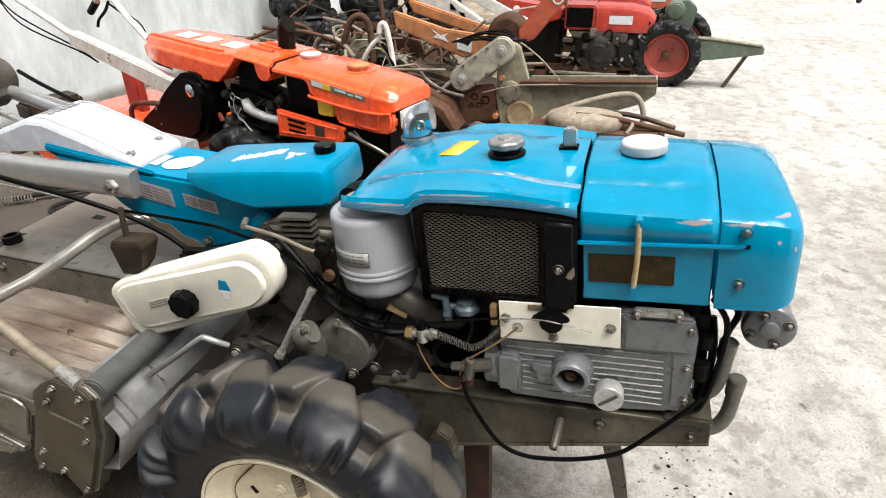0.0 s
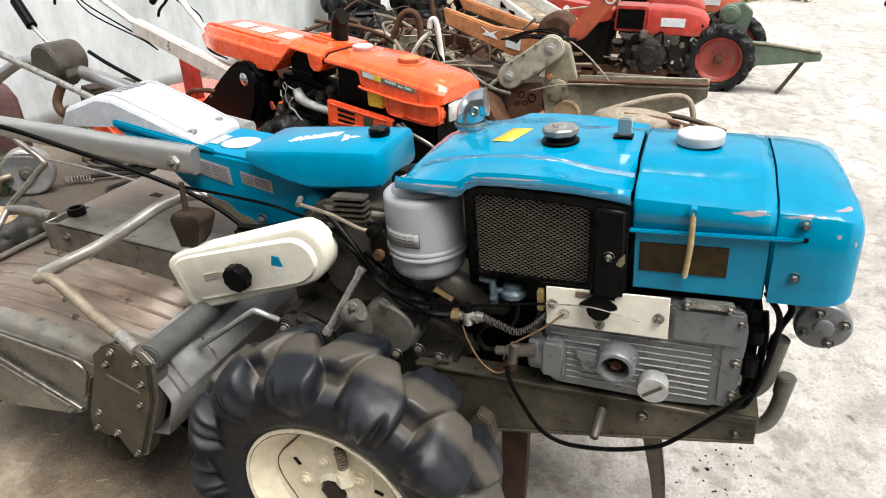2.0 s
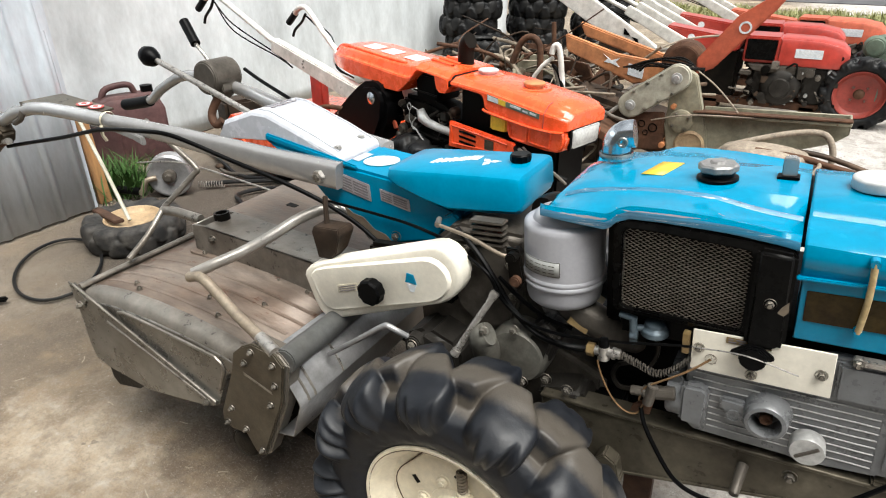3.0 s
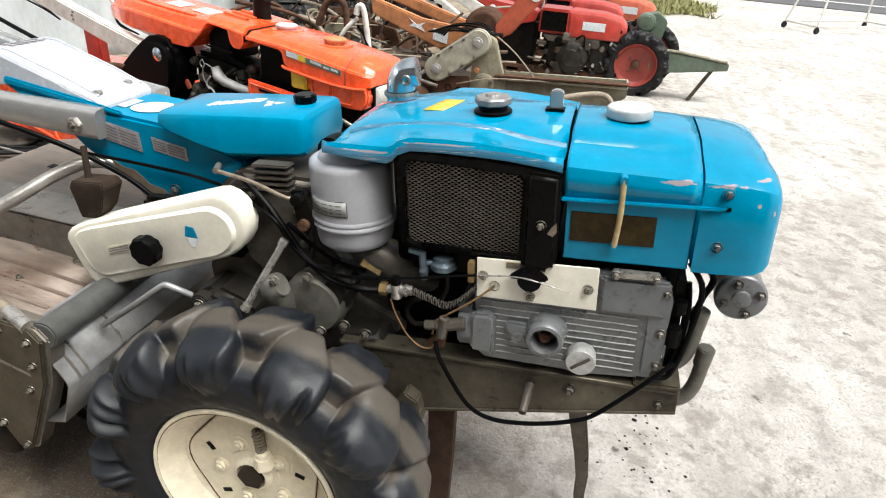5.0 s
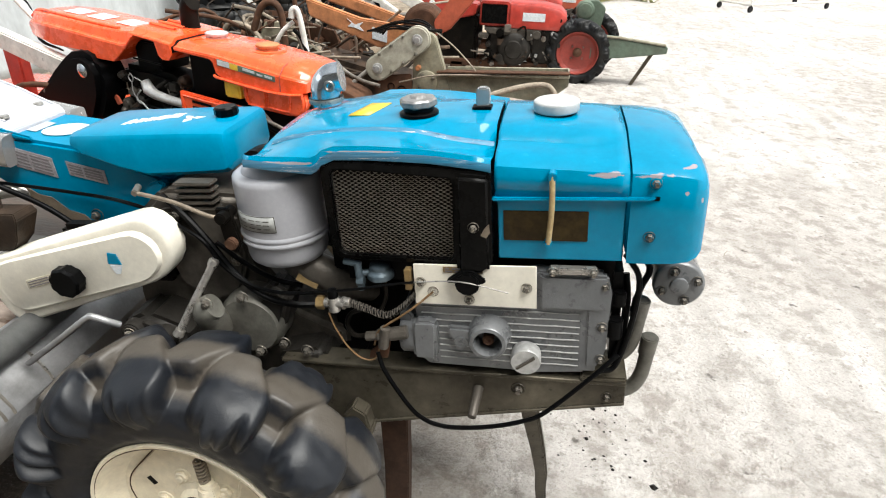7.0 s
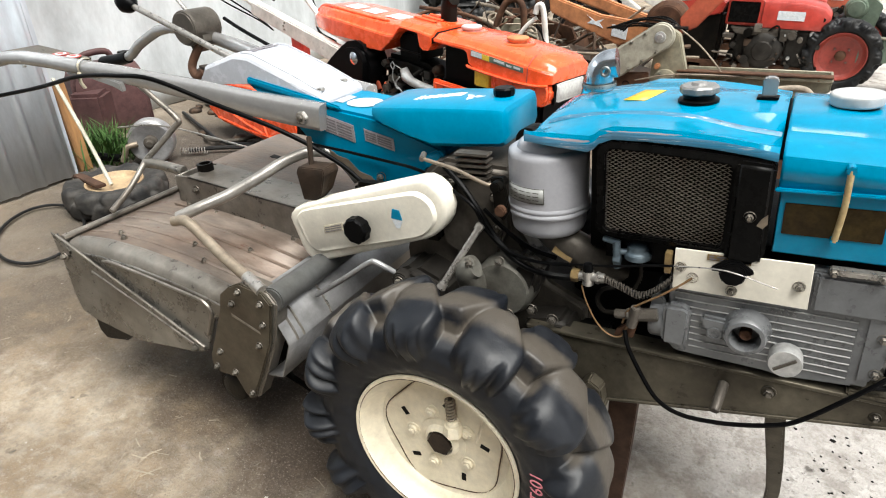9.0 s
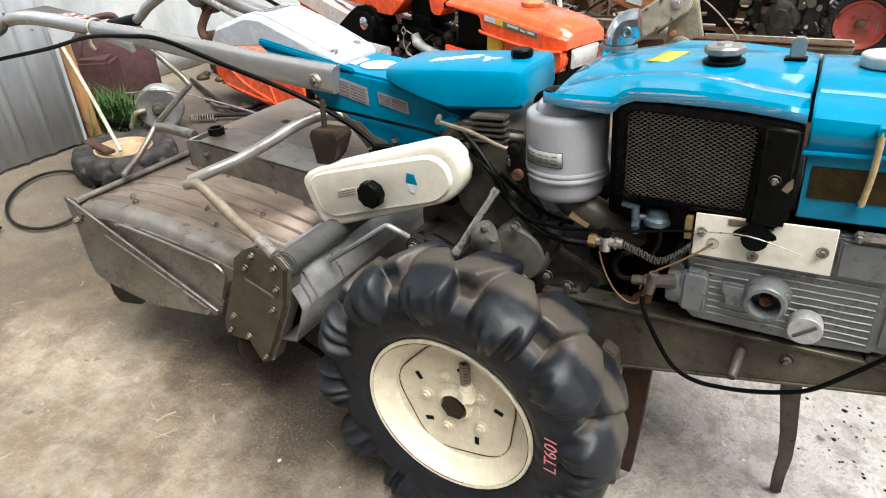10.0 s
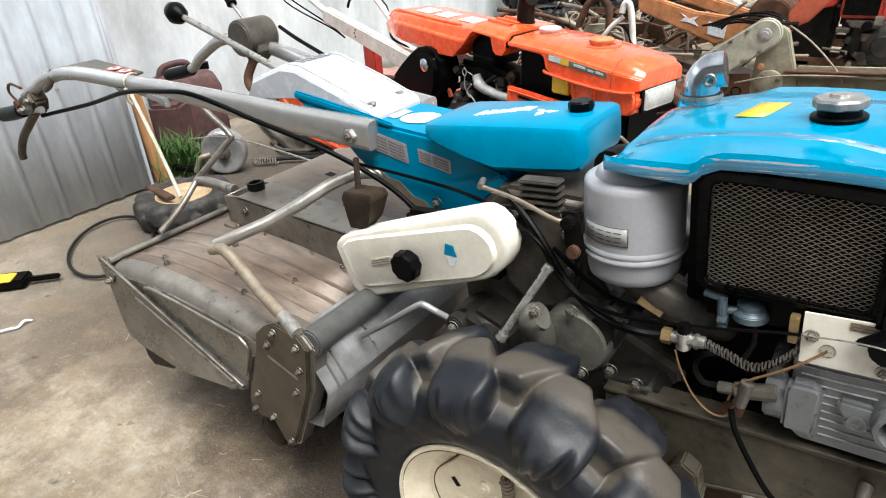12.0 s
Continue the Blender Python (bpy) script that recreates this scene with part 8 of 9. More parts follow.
def red_tractor(m, label, paint, beam_mat):
    r = thing("walking_tractor", m, label, "walking tractor", "row of red walking tractors")
    bm = BM()
    add_loft(bm, [section(*a) for a in ((-0.55, 0.0, 0.28, 0.375, 0.565, 0.025), (-0.30, 0.0, 0.28, 0.375, 0.560, 0.03), (-0.17, 0.0, 0.28, 0.375, 0.535, 0.035), (-0.12, 0.02, 0.26, 0.385, 0.49, 0.03))])
    tk = part("tank", bm, paint, r, "red fuel tank with rounded nose", bevel=0.006)
    bm = BM()
    add_box(bm, -0.78, -0.552, 0.0, 0.28, 0.385, 0.565)
    hd = part("radiator_housing", bm, paint, r, "red radiator housing", bevel=0.010)
    bm = BM()
    add_box(bm, -0.765, -0.57, -0.006, 0.0, 0.405, 0.545)
    part("screen", bm, GRILLE, hd, "black radiator screen", bevel=0.004)
    bm = BM()
    add_box(bm, -0.45, -0.28, -0.003, 0.001, 0.435, 0.495)
    part("maker_label", bm, STICKER, tk, "white label", bevel=0.001)
    bm = BM()
    add_lathe(bm, [(0.016, 0.01), (0.014, 0.0), (0, 0.0)], axis_y(-0.165, 0.002, 0.45), 16)
    part("tap", bm, GREASE, tk)
    bm = BM()
    add_prism(bm, [(-0.70, 0.38), (-0.42, 0.38), (-0.40, 0.20), (-0.46, 0.12), (-0.66, 0.10), (-0.74, 0.20)], 0.02, 0.26)
    en = part("engine", bm, OLDENGINE, r, "dark rusty engine", bevel=0.03, seg=3)
    bm = BM()
    add_lathe(bm, [(0.135, 0.06), (0.130, 0.0), (0.11, -0.025), (0.07, -0.035), (0.062, -0.05), (0.03, -0.055), (0, -0.055)], axis_y(-0.50, 0.0, 0.225), 28)
    part("flywheel_cover", bm, OLDENGINE, en, "round dark oily cover", smooth=40)
    bm = BM()
    add_prism(bm, [(-0.74, 0.375), (-0.30, 0.375), (-0.32, 0.33), (-0.45, 0.315), (-0.70, 0.33)], -0.012, 0.05)
    part("head_flange", bm, CASE, en, bevel=0.006)
    rn = random.Random(int(m.translation.y * 100))
    for i in range(46):
        x, z = rn.uniform(-0.82, -0.16), rn.uniform(0.10, 0.36)
        bm = BM()
        if i % 3:
            add_cyl(bm, (x, rn.uniform(-0.06, -0.01), z), (x, 0.06, z), rn.choice((0.006, 0.008, 0.012, 0.018, 0.03)), n=12)
        elif i % 2:
            add_tube(bm, [(x, 0.0, z), (x + rn.uniform(-0.1, 0.1), -0.03, z + 0.05), (x + rn.uniform(-0.1, 0.1), 0.0, z + rn.uniform(-0.1, 0.1))], rn.uniform(0.004, 0.009), 6, 4)
        else:
            add_box(bm, x, x + rn.uniform(0.03, 0.08), rn.uniform(-0.06, -0.015), 0.05, z, z + rn.uniform(0.02, 0.06))
        part("engine_fitting", bm, (CASE, DARKIRON, OLDENGINE, TILLER, OLDENGINE, GREASE, ALU)[i % 7], en, bevel=0.003)
    bm = BM()
    add_box(bm, -0.36, -0.20, 0.03, 0.22, 0.12, 0.37)
    part("cylinder", bm, OLDENGINE, r, bevel=0.01)
    bm = BM()
    add_box(bm, -1.05, -0.15, 0.02, 0.06, 0.07, 0.12)
    add_box(bm, -1.05, -0.15, 0.22, 0.26, 0.07, 0.12)
    add_box(bm, -1.0, -0.9, 0.02, 0.26, 0.0, 0.10)
    add_box(bm, -0.35, -0.25, 0.02, 0.26, 0.0, 0.10)
    part("chassis", bm, RUST, r, "rusty chassis", bevel=0.004)
    bm = BM()
    add_prism(bm, [(-1.35, 0.60), (-1.30, 0.50), (-0.95, 0.42), (-0.82, 0.45), (-0.80, 0.53)], 0.04, 0.24)
    rc_ = part("rear_cover", bm, paint, r, "red rear cover", bevel=0.010)
    bm = BM()
    add_lathe(bm, [(0.026, 0.003), (0.026, -0.001), (0, -0.001)], axis_y(-1.16, 0.038, 0.52), 20)
    part("round_badge", bm, STICKER, rc_)
    bm = BM()
    add_box(bm, -1.15, -0.80, 0.06, 0.22, 0.10, 0.46)
    part("gearbox", bm, GREASE, r, bevel=0.02)
    hand_beam(r, 0.0, beam_mat, -1.05, 0.40, -1.65, 0.70, -2.35, 0.98, -0.06, "white handle beam")
    hand_beam(r, 0.28, beam_mat, -1.05, 0.40, -1.65, 0.70, -2.35, 0.98, 0.06, "white handle beam")
    return r


red_a = red_tractor(Matrix.Translation((0.70, 4.44, 0)), "weathered red walking tractor without wheels, sunk on its chassis", RED, WHITEPAINT)
red_b = red_tractor(Matrix.Translation((0.66, 5.05, 0.02)), "red walking tractor parked behind another", RED, WHITEPAINT)
red_c = red_tractor(Matrix.Translation((0.95, 5.75, 0.0)) @ Matrix.Rotation(radians(-4), 4, "Z"), "faded red walking tractor at the end of the row", FADEDRED, WHITEPAINT)

# loose red wheel and plough beam ahead of the red tractor
plough = thing("plough", Matrix.Translation((0.70, 4.44, 0)), "olive plough frame on a lugged red wheel", "plough")
pw = part("wheel", REDRIM, None, plough, "red wheel disc", m=axis_y(-0.01, -0.02, 0.225))
part("tyre", SMALLTYRE, None, pw, "muddy lugged tyre")
bm = BM()
add_lathe(bm, [(0.035, 0.045), (0.03, 0.02), (0.014, 0.012), (0, 0.01)], Matrix(), 18)
part("hub", bm, RUST, pw)
for k in range(4):
    a = radians(45 + 90 * k)
    part("bolt", BIGBOLT, None, pw, m=Matrix.Translation((0.06 * math.cos(a), 0.06 * math.sin(a), 0.045)) @ Matrix.Rotation(radians(180), 4, "X"))
bm = BM()
add_loft(bm, [[(x, y0, z0), (x, y1, z0), (x, y1, z1), (x, y0, z1)] for x, y0, y1, z0, z1 in ((0.08, 0.02, 0.20, 0.18, 0.345), (0.30, 0.03, 0.19, 0.20, 0.34), (0.62, 0.05, 0.16, 0.245, 0.305), (0.66, 0.055, 0.155, 0.25, 0.30))])
part("beam", bm, GREENPAINT, plough, "faded olive tapered beam", bevel=0.006)
bm = BM()
add_tube(bm, [(0.06, 0.02, 0.352), (0.3, 0.03, 0.350), (0.64, 0.05, 0.312)], 0.010, 8)
part("beam_edge", bm, OLIVE, plough)
bm = BM()
add_loft(bm, [[(x - 0.014, 0.06, z), (x + 0.014, 0.06, z), (x + 0.014, 0.085, z), (x - 0.014, 0.085, z)] for x, z in ((0.56, 0.26), (0.43, 0.0))])
part("leg", bm, PLATEOLIVE, plough, "thin prop leg", bevel=0.003)
bm = BM()
add_box(bm, -0.02, 0.10, 0.10, 0.60, 0.19, 0.25)
part("axle", bm, GREENPAINT, plough, bevel=0.006)
pw2 = part("wheel", REDRIM, None, plough, "red wheel disc", m=axis_y(0.10, 0.55, 0.225))
part("tyre", SMALLTYRE, None, pw2)
bm = BM()
add_lathe(bm, [(0.07, 0.08), (0.075, 0.0), (0.06, -0.03), (0.02, -0.035), (0.0, -0.035)], axis_y(0.02, 0.30, 0.50), 22)
add_prism(bm, [(-0.02, 0.25), (0.14, 0.25), (0.18, 0.52), (0.10, 0.58), (0.0, 0.55)], 0.30, 0.48)
part("green_gear", bm, GREENPAINT, plough, "green gear case", bevel=0.008)

# ---- scrap, hoses and spare tyres ----
rnd = random.Random(11)
for i in range(150):                                   # scrap bars between the tractors
    x, y = rnd.uniform(-1.9, -0.55), rnd.uniform(2.45, 3.9)
    L_, a, e = rnd.uniform(0.25, 0.8), rnd.uniform(0, 6.28), rnd.uniform(-0.3, 0.7)
    z = rnd.uniform(0.06, 0.42)
    d = Vector((math.cos(a) * math.cos(e), math.sin(a) * math.cos(e), abs(math.sin(e)))) * L_
    bend = Vector((rnd.uniform(-0.12, 0.12), rnd.uniform(-0.12, 0.12), rnd.uniform(0, 0.14)))
    bm = BM()
    if i % 4 == 3:
        add_prism(bm, [(0, 0), (L_ * 0.7, 0.02), (L_ * 0.6, 0.12), (0.06, 0.14)], -0.008, 0.008)
        solid("scrap_plate", bm, (RUST, DARKIRON, OLIVE)[i % 3], Matrix.Translation((x, y, z)) @ Matrix.Rotation(a, 4, "Z") @ Matrix.Rotation(e, 4, "X"), "rusty scrap plate on the scrap heap", "scrap", "scrap heap", bevel=0.003)
    else:
        add_tube(bm, [(0, 0, 0), d * 0.5 + bend, d], rnd.choice((0.003, 0.004, 0.006, 0.008, 0.012)), 8, 4)
        solid("scrap_bar", bm, (DARKIRON, RUST, TILLER, DARKIRON, ROPE, RUST, TANROD)[i % 7], Matrix.Translation((x, y, z)), "bent rusty scrap bar on the scrap heap", "scrap", "scrap heap")
bm = BM()
heap = []
for j in range(25):
    for i in range(25):
        u, v = i / 24, j / 24
        r = max(0.0, 1 - 1.15 * math.hypot(2 * u - 1, 2 * v - 1))
        heap.append((-2.3 + 2.0 * u, 2.3 + 2.4 * v, -0.01 + r * 0.34 + 0.10 * min(1, r * 3) * noise.noise(Vector((u * 9, v * 9, 1)))))
me = bpy.data.meshes.new("scrap_heap")
me.from_pydata(heap, [], [(j * 25 + i, j * 25 + i + 1, (j + 1) * 25 + i + 1, (j + 1) * 25 + i) for j in range(24) for i in range(24)])
me.materials.append(DARKIRON)
bm.free()
tagged(new("scrap_heap", me), "low heap of rusty dark scrap iron", "scrap heap", kind="stuff")
for pts, mat, r in (([(-0.715, 2.50, 0.30), (-0.728, 2.50, 0.455), (-0.752, 2.50, 0.635), (-0.770, 2.50, 0.700), (-0.792, 2.50, 0.698), (-0.802, 2.50, 0.66)], WHITEPAINT, 0.015), ([(-0.80, 2.52, 0.64), (-0.851, 2.50, 0.595), (-0.90, 2.50, 0.525), (-0.97, 2.52, 0.42)], WHITEPAINT, 0.011),
                    ([(-1.45, 3.0, 0.36), (-1.44, 3.0, 0.47), (-1.386, 3.0, 0.529), (-1.27, 3.0, 0.508), (-1.19, 3.0, 0.42)], TANROD, 0.017), ([(-1.25, 3.0, 0.50), (-1.19, 3.0, 0.63), (-1.12, 3.0, 0.66), (-1.07, 3.0, 0.60), (-1.06, 3.0, 0.40)], RUST, 0.020),
                    ([(-1.02, 3.1, 0.62), (-1.03, 3.1, 0.74)], RUST, 0.014), ([(-0.66, 2.5, 0.30), (-0.70, 2.48, 0.42), (-0.755, 2.5, 0.56), (-0.80, 2.52, 0.60)], GREASE, 0.010),
                    ([(-1.25, 2.45, 0.42), (-0.95, 2.45, 0.475), (-0.45, 2.5, 0.49)], TANROD, 0.007), ([(-1.30, 2.50, 0.46), (-1.0, 2.47, 0.455), (-0.60, 2.48, 0.515)], ROPE, 0.006), ([(-1.2, 2.6, 0.38), (-0.98, 2.5, 0.50), (-0.88, 2.5, 0.52)], TANROD, 0.009)):
    bm = BM()
    add_tube(bm, pts, r, 10)
    solid("scrap_pipe", bm, mat, Matrix(), "bent metal pipe sticking out of the scrap heap", "scrap", "scrap heap")


rnd = random.Random(23)
for i in range(40):                                    # gears, flanges and stubs thrown on the heap
    x, y = rnd.uniform(-1.75, -0.75), rnd.uniform(2.55, 3.7)
    r = max(0.0, 1 - 1.15 * math.hypot((x + 1.3) / 1.0, (y - 3.5) / 1.2))
    m = Matrix.Translation((x, y, 0.10 + 0.36 * r + rnd.uniform(0.0, 0.12))) @ Matrix.Rotation(rnd.uniform(0, 6.28), 4, "Z") @ Matrix.Rotation(rnd.uniform(0.2, 1.6), 4, "X")
    size = rnd.uniform(0.025, 0.065)
    bm = BM()
    if i % 2:
        add_lathe(bm, [(size * 0.4, 0.0), (size, 0.0), (size, 0.018), (size * 0.7, 0.022), (size * 0.65, 0.05), (size * 0.4, 0.05), (size * 0.4, 0.0)], m, 16)
    else:
        add_box(bm, -size, size, -size * 0.4, size * 0.4, 0.0, size * 0.5)
        add_cyl(bm, (size * 0.4, 0, 0), (size * 0.4, 0, size * 1.2), size * 0.35, n=12)
        bm.transform(m)
    solid("scrap_casting", bm, (RUST, DARKIRON, TANROD, OLDENGINE, RUST)[i % 5], Matrix(), "small rusty casting on the scrap heap", "scrap", "scrap heap", bevel=0.002)


def hose(pts, r, mat, label, nm="hose"):
    bm = BM()
    add_tube(bm, pts, r, 10, 6)
    return solid(nm, bm, mat, Matrix(), label, "hose", "old hoses on the ground")


hose([(0.02, 2.45, 0.20), (0.10, 2.48, 0.30), (0.25, 2.52, 0.36), (0.40, 2.55, 0.40), (0.50, 2.56, 0.40), (0.545, 2.55, 0.33), (0.55, 2.54, 0.24)], 0.014, ROPE, "pale stiff old hose arched over scrap")
hose([(0.22, 2.40, 0.335), (0.36, 2.41, 0.340), (0.50, 2.42, 0.31), (0.64, 2.42, 0.29)], 0.010, ROPE, "pale brown hose lying on a sack")
hose([(0.24, 2.35, 0.35), (0.42, 2.36, 0.34), (0.56, 2.38, 0.31), (0.74, 2.40, 0.275)], 0.013, RUST, "rusty pipe lying on scrap")
hose([(0.30, 2.38, 0.345), (0.44, 2.40, 0.335), (0.50, 2.36, 0.32), (0.48, 2.32, 0.285)], 0.009, ROPE, "pale brown hose lying on a sack")
hose([(0.30, 2.45, 0.34), (0.50, 2.47, 0.33), (0.70, 2.48, 0.28)], 0.012, DARKIRON, "dark pipe lying on scrap")
bm = BM()
add_lathe(bm, [(0.15, 0.0), (0.165, 0.03), (0.15, 0.06), (0.08, 0.075), (0, 0.078)], Matrix.Translation((0.28, 2.40, 0.284)) @ Matrix.Diagonal((1.15, 0.75, 1.0, 1)), 24)
solid("sack", bm, ROPE, Matrix(), "pale dusty folded sack under old hoses", "sack", smooth=60)
bm = BM()
add_prism(bm, [(-0.02, 2.30), (0.62, 2.27), (0.66, 2.46), (0.40, 2.55), (0.02, 2.52)], -0.004, 0.285, "z")
solid("scrap_block", bm, RUST, Matrix(), "low rusty machine casing carrying hoses", "scrap", bevel=0.02)

STACK = tyre_mesh("tyre", 0.30, 0.17, 0.15, 12, 0.03, RUBBER)
for i, (x, y, z, rx, rz) in enumerate(((-2.75, 5.3, 0.0, 0, 0.2), (-2.73, 5.32, 0.155, 0, 0.9), (-2.78, 5.28, 0.31, 0, 1.4), (-2.74, 5.3, 0.465, 0, 0.5), (-2.2, 5.7, 0.0, 0, 0.3), (-2.18, 5.72, 0.155, 0, 1.1), (-2.22, 5.7, 0.31, 0, 0.0), (-2.2, 5.7, 0.465, 0, 0.7),
                                    (-2.2, 5.7, 0.62, 0, 0.2), (-2.75, 5.3, 0.62, 0, 0.2), (-1.62, 6.0, 0.0, 0, 0.4), (-1.6, 6.0, 0.155, 0, 1.2), (-1.63, 6.0, 0.31, 0, 0.1), (-1.6, 6.0, 0.465, 0, 0.1), (-1.6, 6.0, 0.62, 0, 0.9), (-2.4, 4.95, 0.0, 0, 0.3), (-2.42, 4.93, 0.155, 0, 0.8))):
    solid("spare_tyre", STACK, None, Matrix.Translation((x, y, z + 0.01)) @ Matrix.Rotation(rz, 4, "Z"), "black lugged tractor tyre in a stack", "tyre", "stacked spare tyres")

# ---- left yard corner ----
ft = thing("discarded_wheel", Matrix.Translation((-2.075, 0.825, 0.0)) @ Matrix.Rotation(0.4, 4, "Z") @ Matrix.Diagonal((0.80, 0.80, 0.66, 1)), "old wheel with a muddy tyre and yellowed rim lying flat", "wheel")
rm = part("wheel", rim_mesh("wheel", 0.150, 0.05, OLDRIM, 40), None, ft, "yellowed dented rim", m=Matrix.Translation((0, 0, 0.165)) @ Matrix.Rotation(math.pi, 4, "X"))
part("tyre", tyre_mesh("tyre", 0.265, 0.150, 0.16, 11, 0.022, OLDTYRE), None, rm, "dusty grey lugged tyre")
bm = BM()
add_prism(bm, [(-0.16, -0.04), (0.05, -0.07), (0.06, -0.03), (-0.15, 0.0)], 0.131, 0.147, "z")
solid("wood_offcut", bm, WOOD, Matrix.Translation((-2.11, 0.80, -0.026)), "brown wood offcut on the old wheel", "wood", bevel=0.003)
bm = BM()
add_tube(bm, [(-2.045, 0.790, 0.107), (-2.23, 0.85, 0.27), (-2.42, 0.91, 0.42), (-2.50, 0.935, 0.48)], 0.0085, 8)
solid("pole", bm, PALECASE, Matrix(), "faded white pole leaning on the gate", "pole")
rnd = random.Random(3)
bm = BM()
for i in range(420):                                   # weeds by the wall
    x, y = rnd.gauss(-2.66, 0.09), rnd.gauss(1.16, 0.07)
    h, a, s = rnd.uniform(0.05, 0.20), rnd.uniform(0, 6.28), rnd.uniform(0.06, 0.18)
    c, q = math.cos(a), math.sin(a)
    w_ = rnd.uniform(0.002, 0.0045)
    v = [bm.verts.new(p) for p in ((x - q * w_, y + c * w_, 0), (x + q * w_, y - c * w_, 0), (x + c * s * 0.4 + q * w_, y + q * s * 0.4 - c * w_, h * 0.7), (x + c * s * 0.4 - q * w_, y + q * s * 0.4 + c * w_, h * 0.7), (x + c * s, y + q * s, h))]
    bm.faces.new(v[:4])
    bm.faces.new((v[3], v[2], v[4]))
tagged(solid("weeds", bm, LEAF, Matrix(), "tuft of green weeds at the wall foot", "weeds", kind="stuff"))
jug = thing("jerrycan", Matrix.Translation((-3.08, 1.55, 0)) @ Matrix.Rotation(radians(70), 4, "Z"), "dark brownish red plastic jerrycan", "jerrycan")
bm = BM()
add_loft(bm, [[(x0, -d, z), (x1, -d, z), (x1, d, z), (x0, d, z)] for x0, x1, d, z in ((-0.19, 0.19, 0.10, 0.0), (-0.20, 0.20, 0.11, 0.03), (-0.20, 0.20, 0.11, 0.30), (-0.17, 0.18, 0.09, 0.36), (-0.10, 0.17, 0.06, 0.39))])
part("body", bm, PLASTIC, jug, bevel=0.02, seg=3)
bm = BM()
add_tube(bm, [(-0.12, 0, 0.37), (-0.08, 0, 0.43), (0.04, 0, 0.44), (0.07, 0, 0.39)], 0.018, 10)
part("carrying_grip", bm, PLASTIC, jug)
bm = BM()
add_lathe(bm, [(0.035, 0.0), (0.035, 0.04), (0, 0.045)], Matrix.Translation((0.14, 0, 0.385)), 16)
part("cap", bm, BLACK, jug)
for i, (x, y) in enumerate(((-2.85, 2.25), (-3.05, 1.45))):
    bm = BM()
    add_loft(bm, [[(-0.16, -0.09, z), (0.16, -0.09, z), (0.16, 0.09, z), (-0.16, 0.09, z)] for z in (0.0, 0.26)])
    solid("old_crate", bm, PLASTIC if i else DARKIRON, Matrix.Translation((x, y, 0)) @ Matrix.Rotation(1.2 + i, 4, "Z"), "dark dusty canister by the wall", "canister", bevel=0.02)
pul = thing("pulley", Matrix.Translation((-2.38, 1.27, 0)) @ Matrix.Rotation(radians(40), 4, "Z"), "pale grey cast pulley standing upright", "pulley")
bm = BM()
add_lathe(bm, [(0.0, -0.020), (0.050, -0.022), (0.085, -0.040), (0.104, -0.042), (0.112, -0.034), (0.112, -0.012), (0.104, 0.0), (0.112, 0.012), (0.112, 0.034), (0.104, 0.042), (0.0, 0.042)], axis_y(0, 0, 0.110), 32)
part("disc", bm, GUARDGREY, pul, bevel=0.003)
bm = BM()
add_lathe(bm, [(0.034, -0.02), (0.032, -0.055), (0.018, -0.058), (0.016, -0.075), (0, -0.075)], axis_y(0, 0, 0.110), 20)
part("hub", bm, CASE, pul, bevel=0.002)
bm = BM()
add_tube(bm, [(-0.06, -0.05, 0.11), (-0.11, -0.06, 0.10), (-0.13, -0.06, 0.06), (-0.15, -0.06, 0.03)], 0.014, 10)
part("bent_arm", bm, TANROD, pul, "bent tan arm")
bm = BM()
add_tube(bm, [(-0.15, -0.06, 0.045), (-0.22, -0.04, 0.05), (-0.26, -0.03, 0.055)], 0.020, 12)
part("grip", bm, BLACK, pul, "black grip")
for pts, r, mt, lab in (([(-2.30, 1.42, 0.02), (-2.20, 1.50, 0.025), (-2.05, 1.62, 0.02), (-1.95, 1.74, 0.02)], 0.012, RUBBER, "dark pipe lying on the soil"), ([(-2.42, 1.62, 0.02), (-2.30, 1.58, 0.03), (-2.20, 1.66, 0.02), (-2.14, 1.80, 0.02)], 0.010, CASE, "grey pipe lying on the soil")):
    bm = BM()
    add_tube(bm, pts, r, 8)
    solid("scrap_pipe", bm, mt, Matrix(), lab, "pipe")
bm = BM()
add_tube(bm, [Vector((-2.33, 1.385, 0.022)) + Vector((0.0013 * i, 0.0008 * i, 0)) + Vector((-0.5, 0.85, 0)) * 0.016 * math.cos(i * 0.7) + Vector((0, 0, 0.016)) * math.sin(i * 0.7) for i in range(90)], 0.0028, 5, 0)
solid("coil_spring", bm, STEEL, Matrix(), "loose steel coil spring on the soil", "spring")
bm = BM()
c = Vector((-2.09, 0.475, 0.004))
add_tube(bm, [c + Vector((0.250 * math.cos(a), 0.175 * math.sin(a) - 0.10 * math.cos(a), 0.008)) for a in [2 * math.pi * i / 20 for i in range(21)]], 0.0065, 8, 3)
solid("wire_ring", bm, RUBBER, Matrix(), "dark ring of old cable on the ground", "cable")
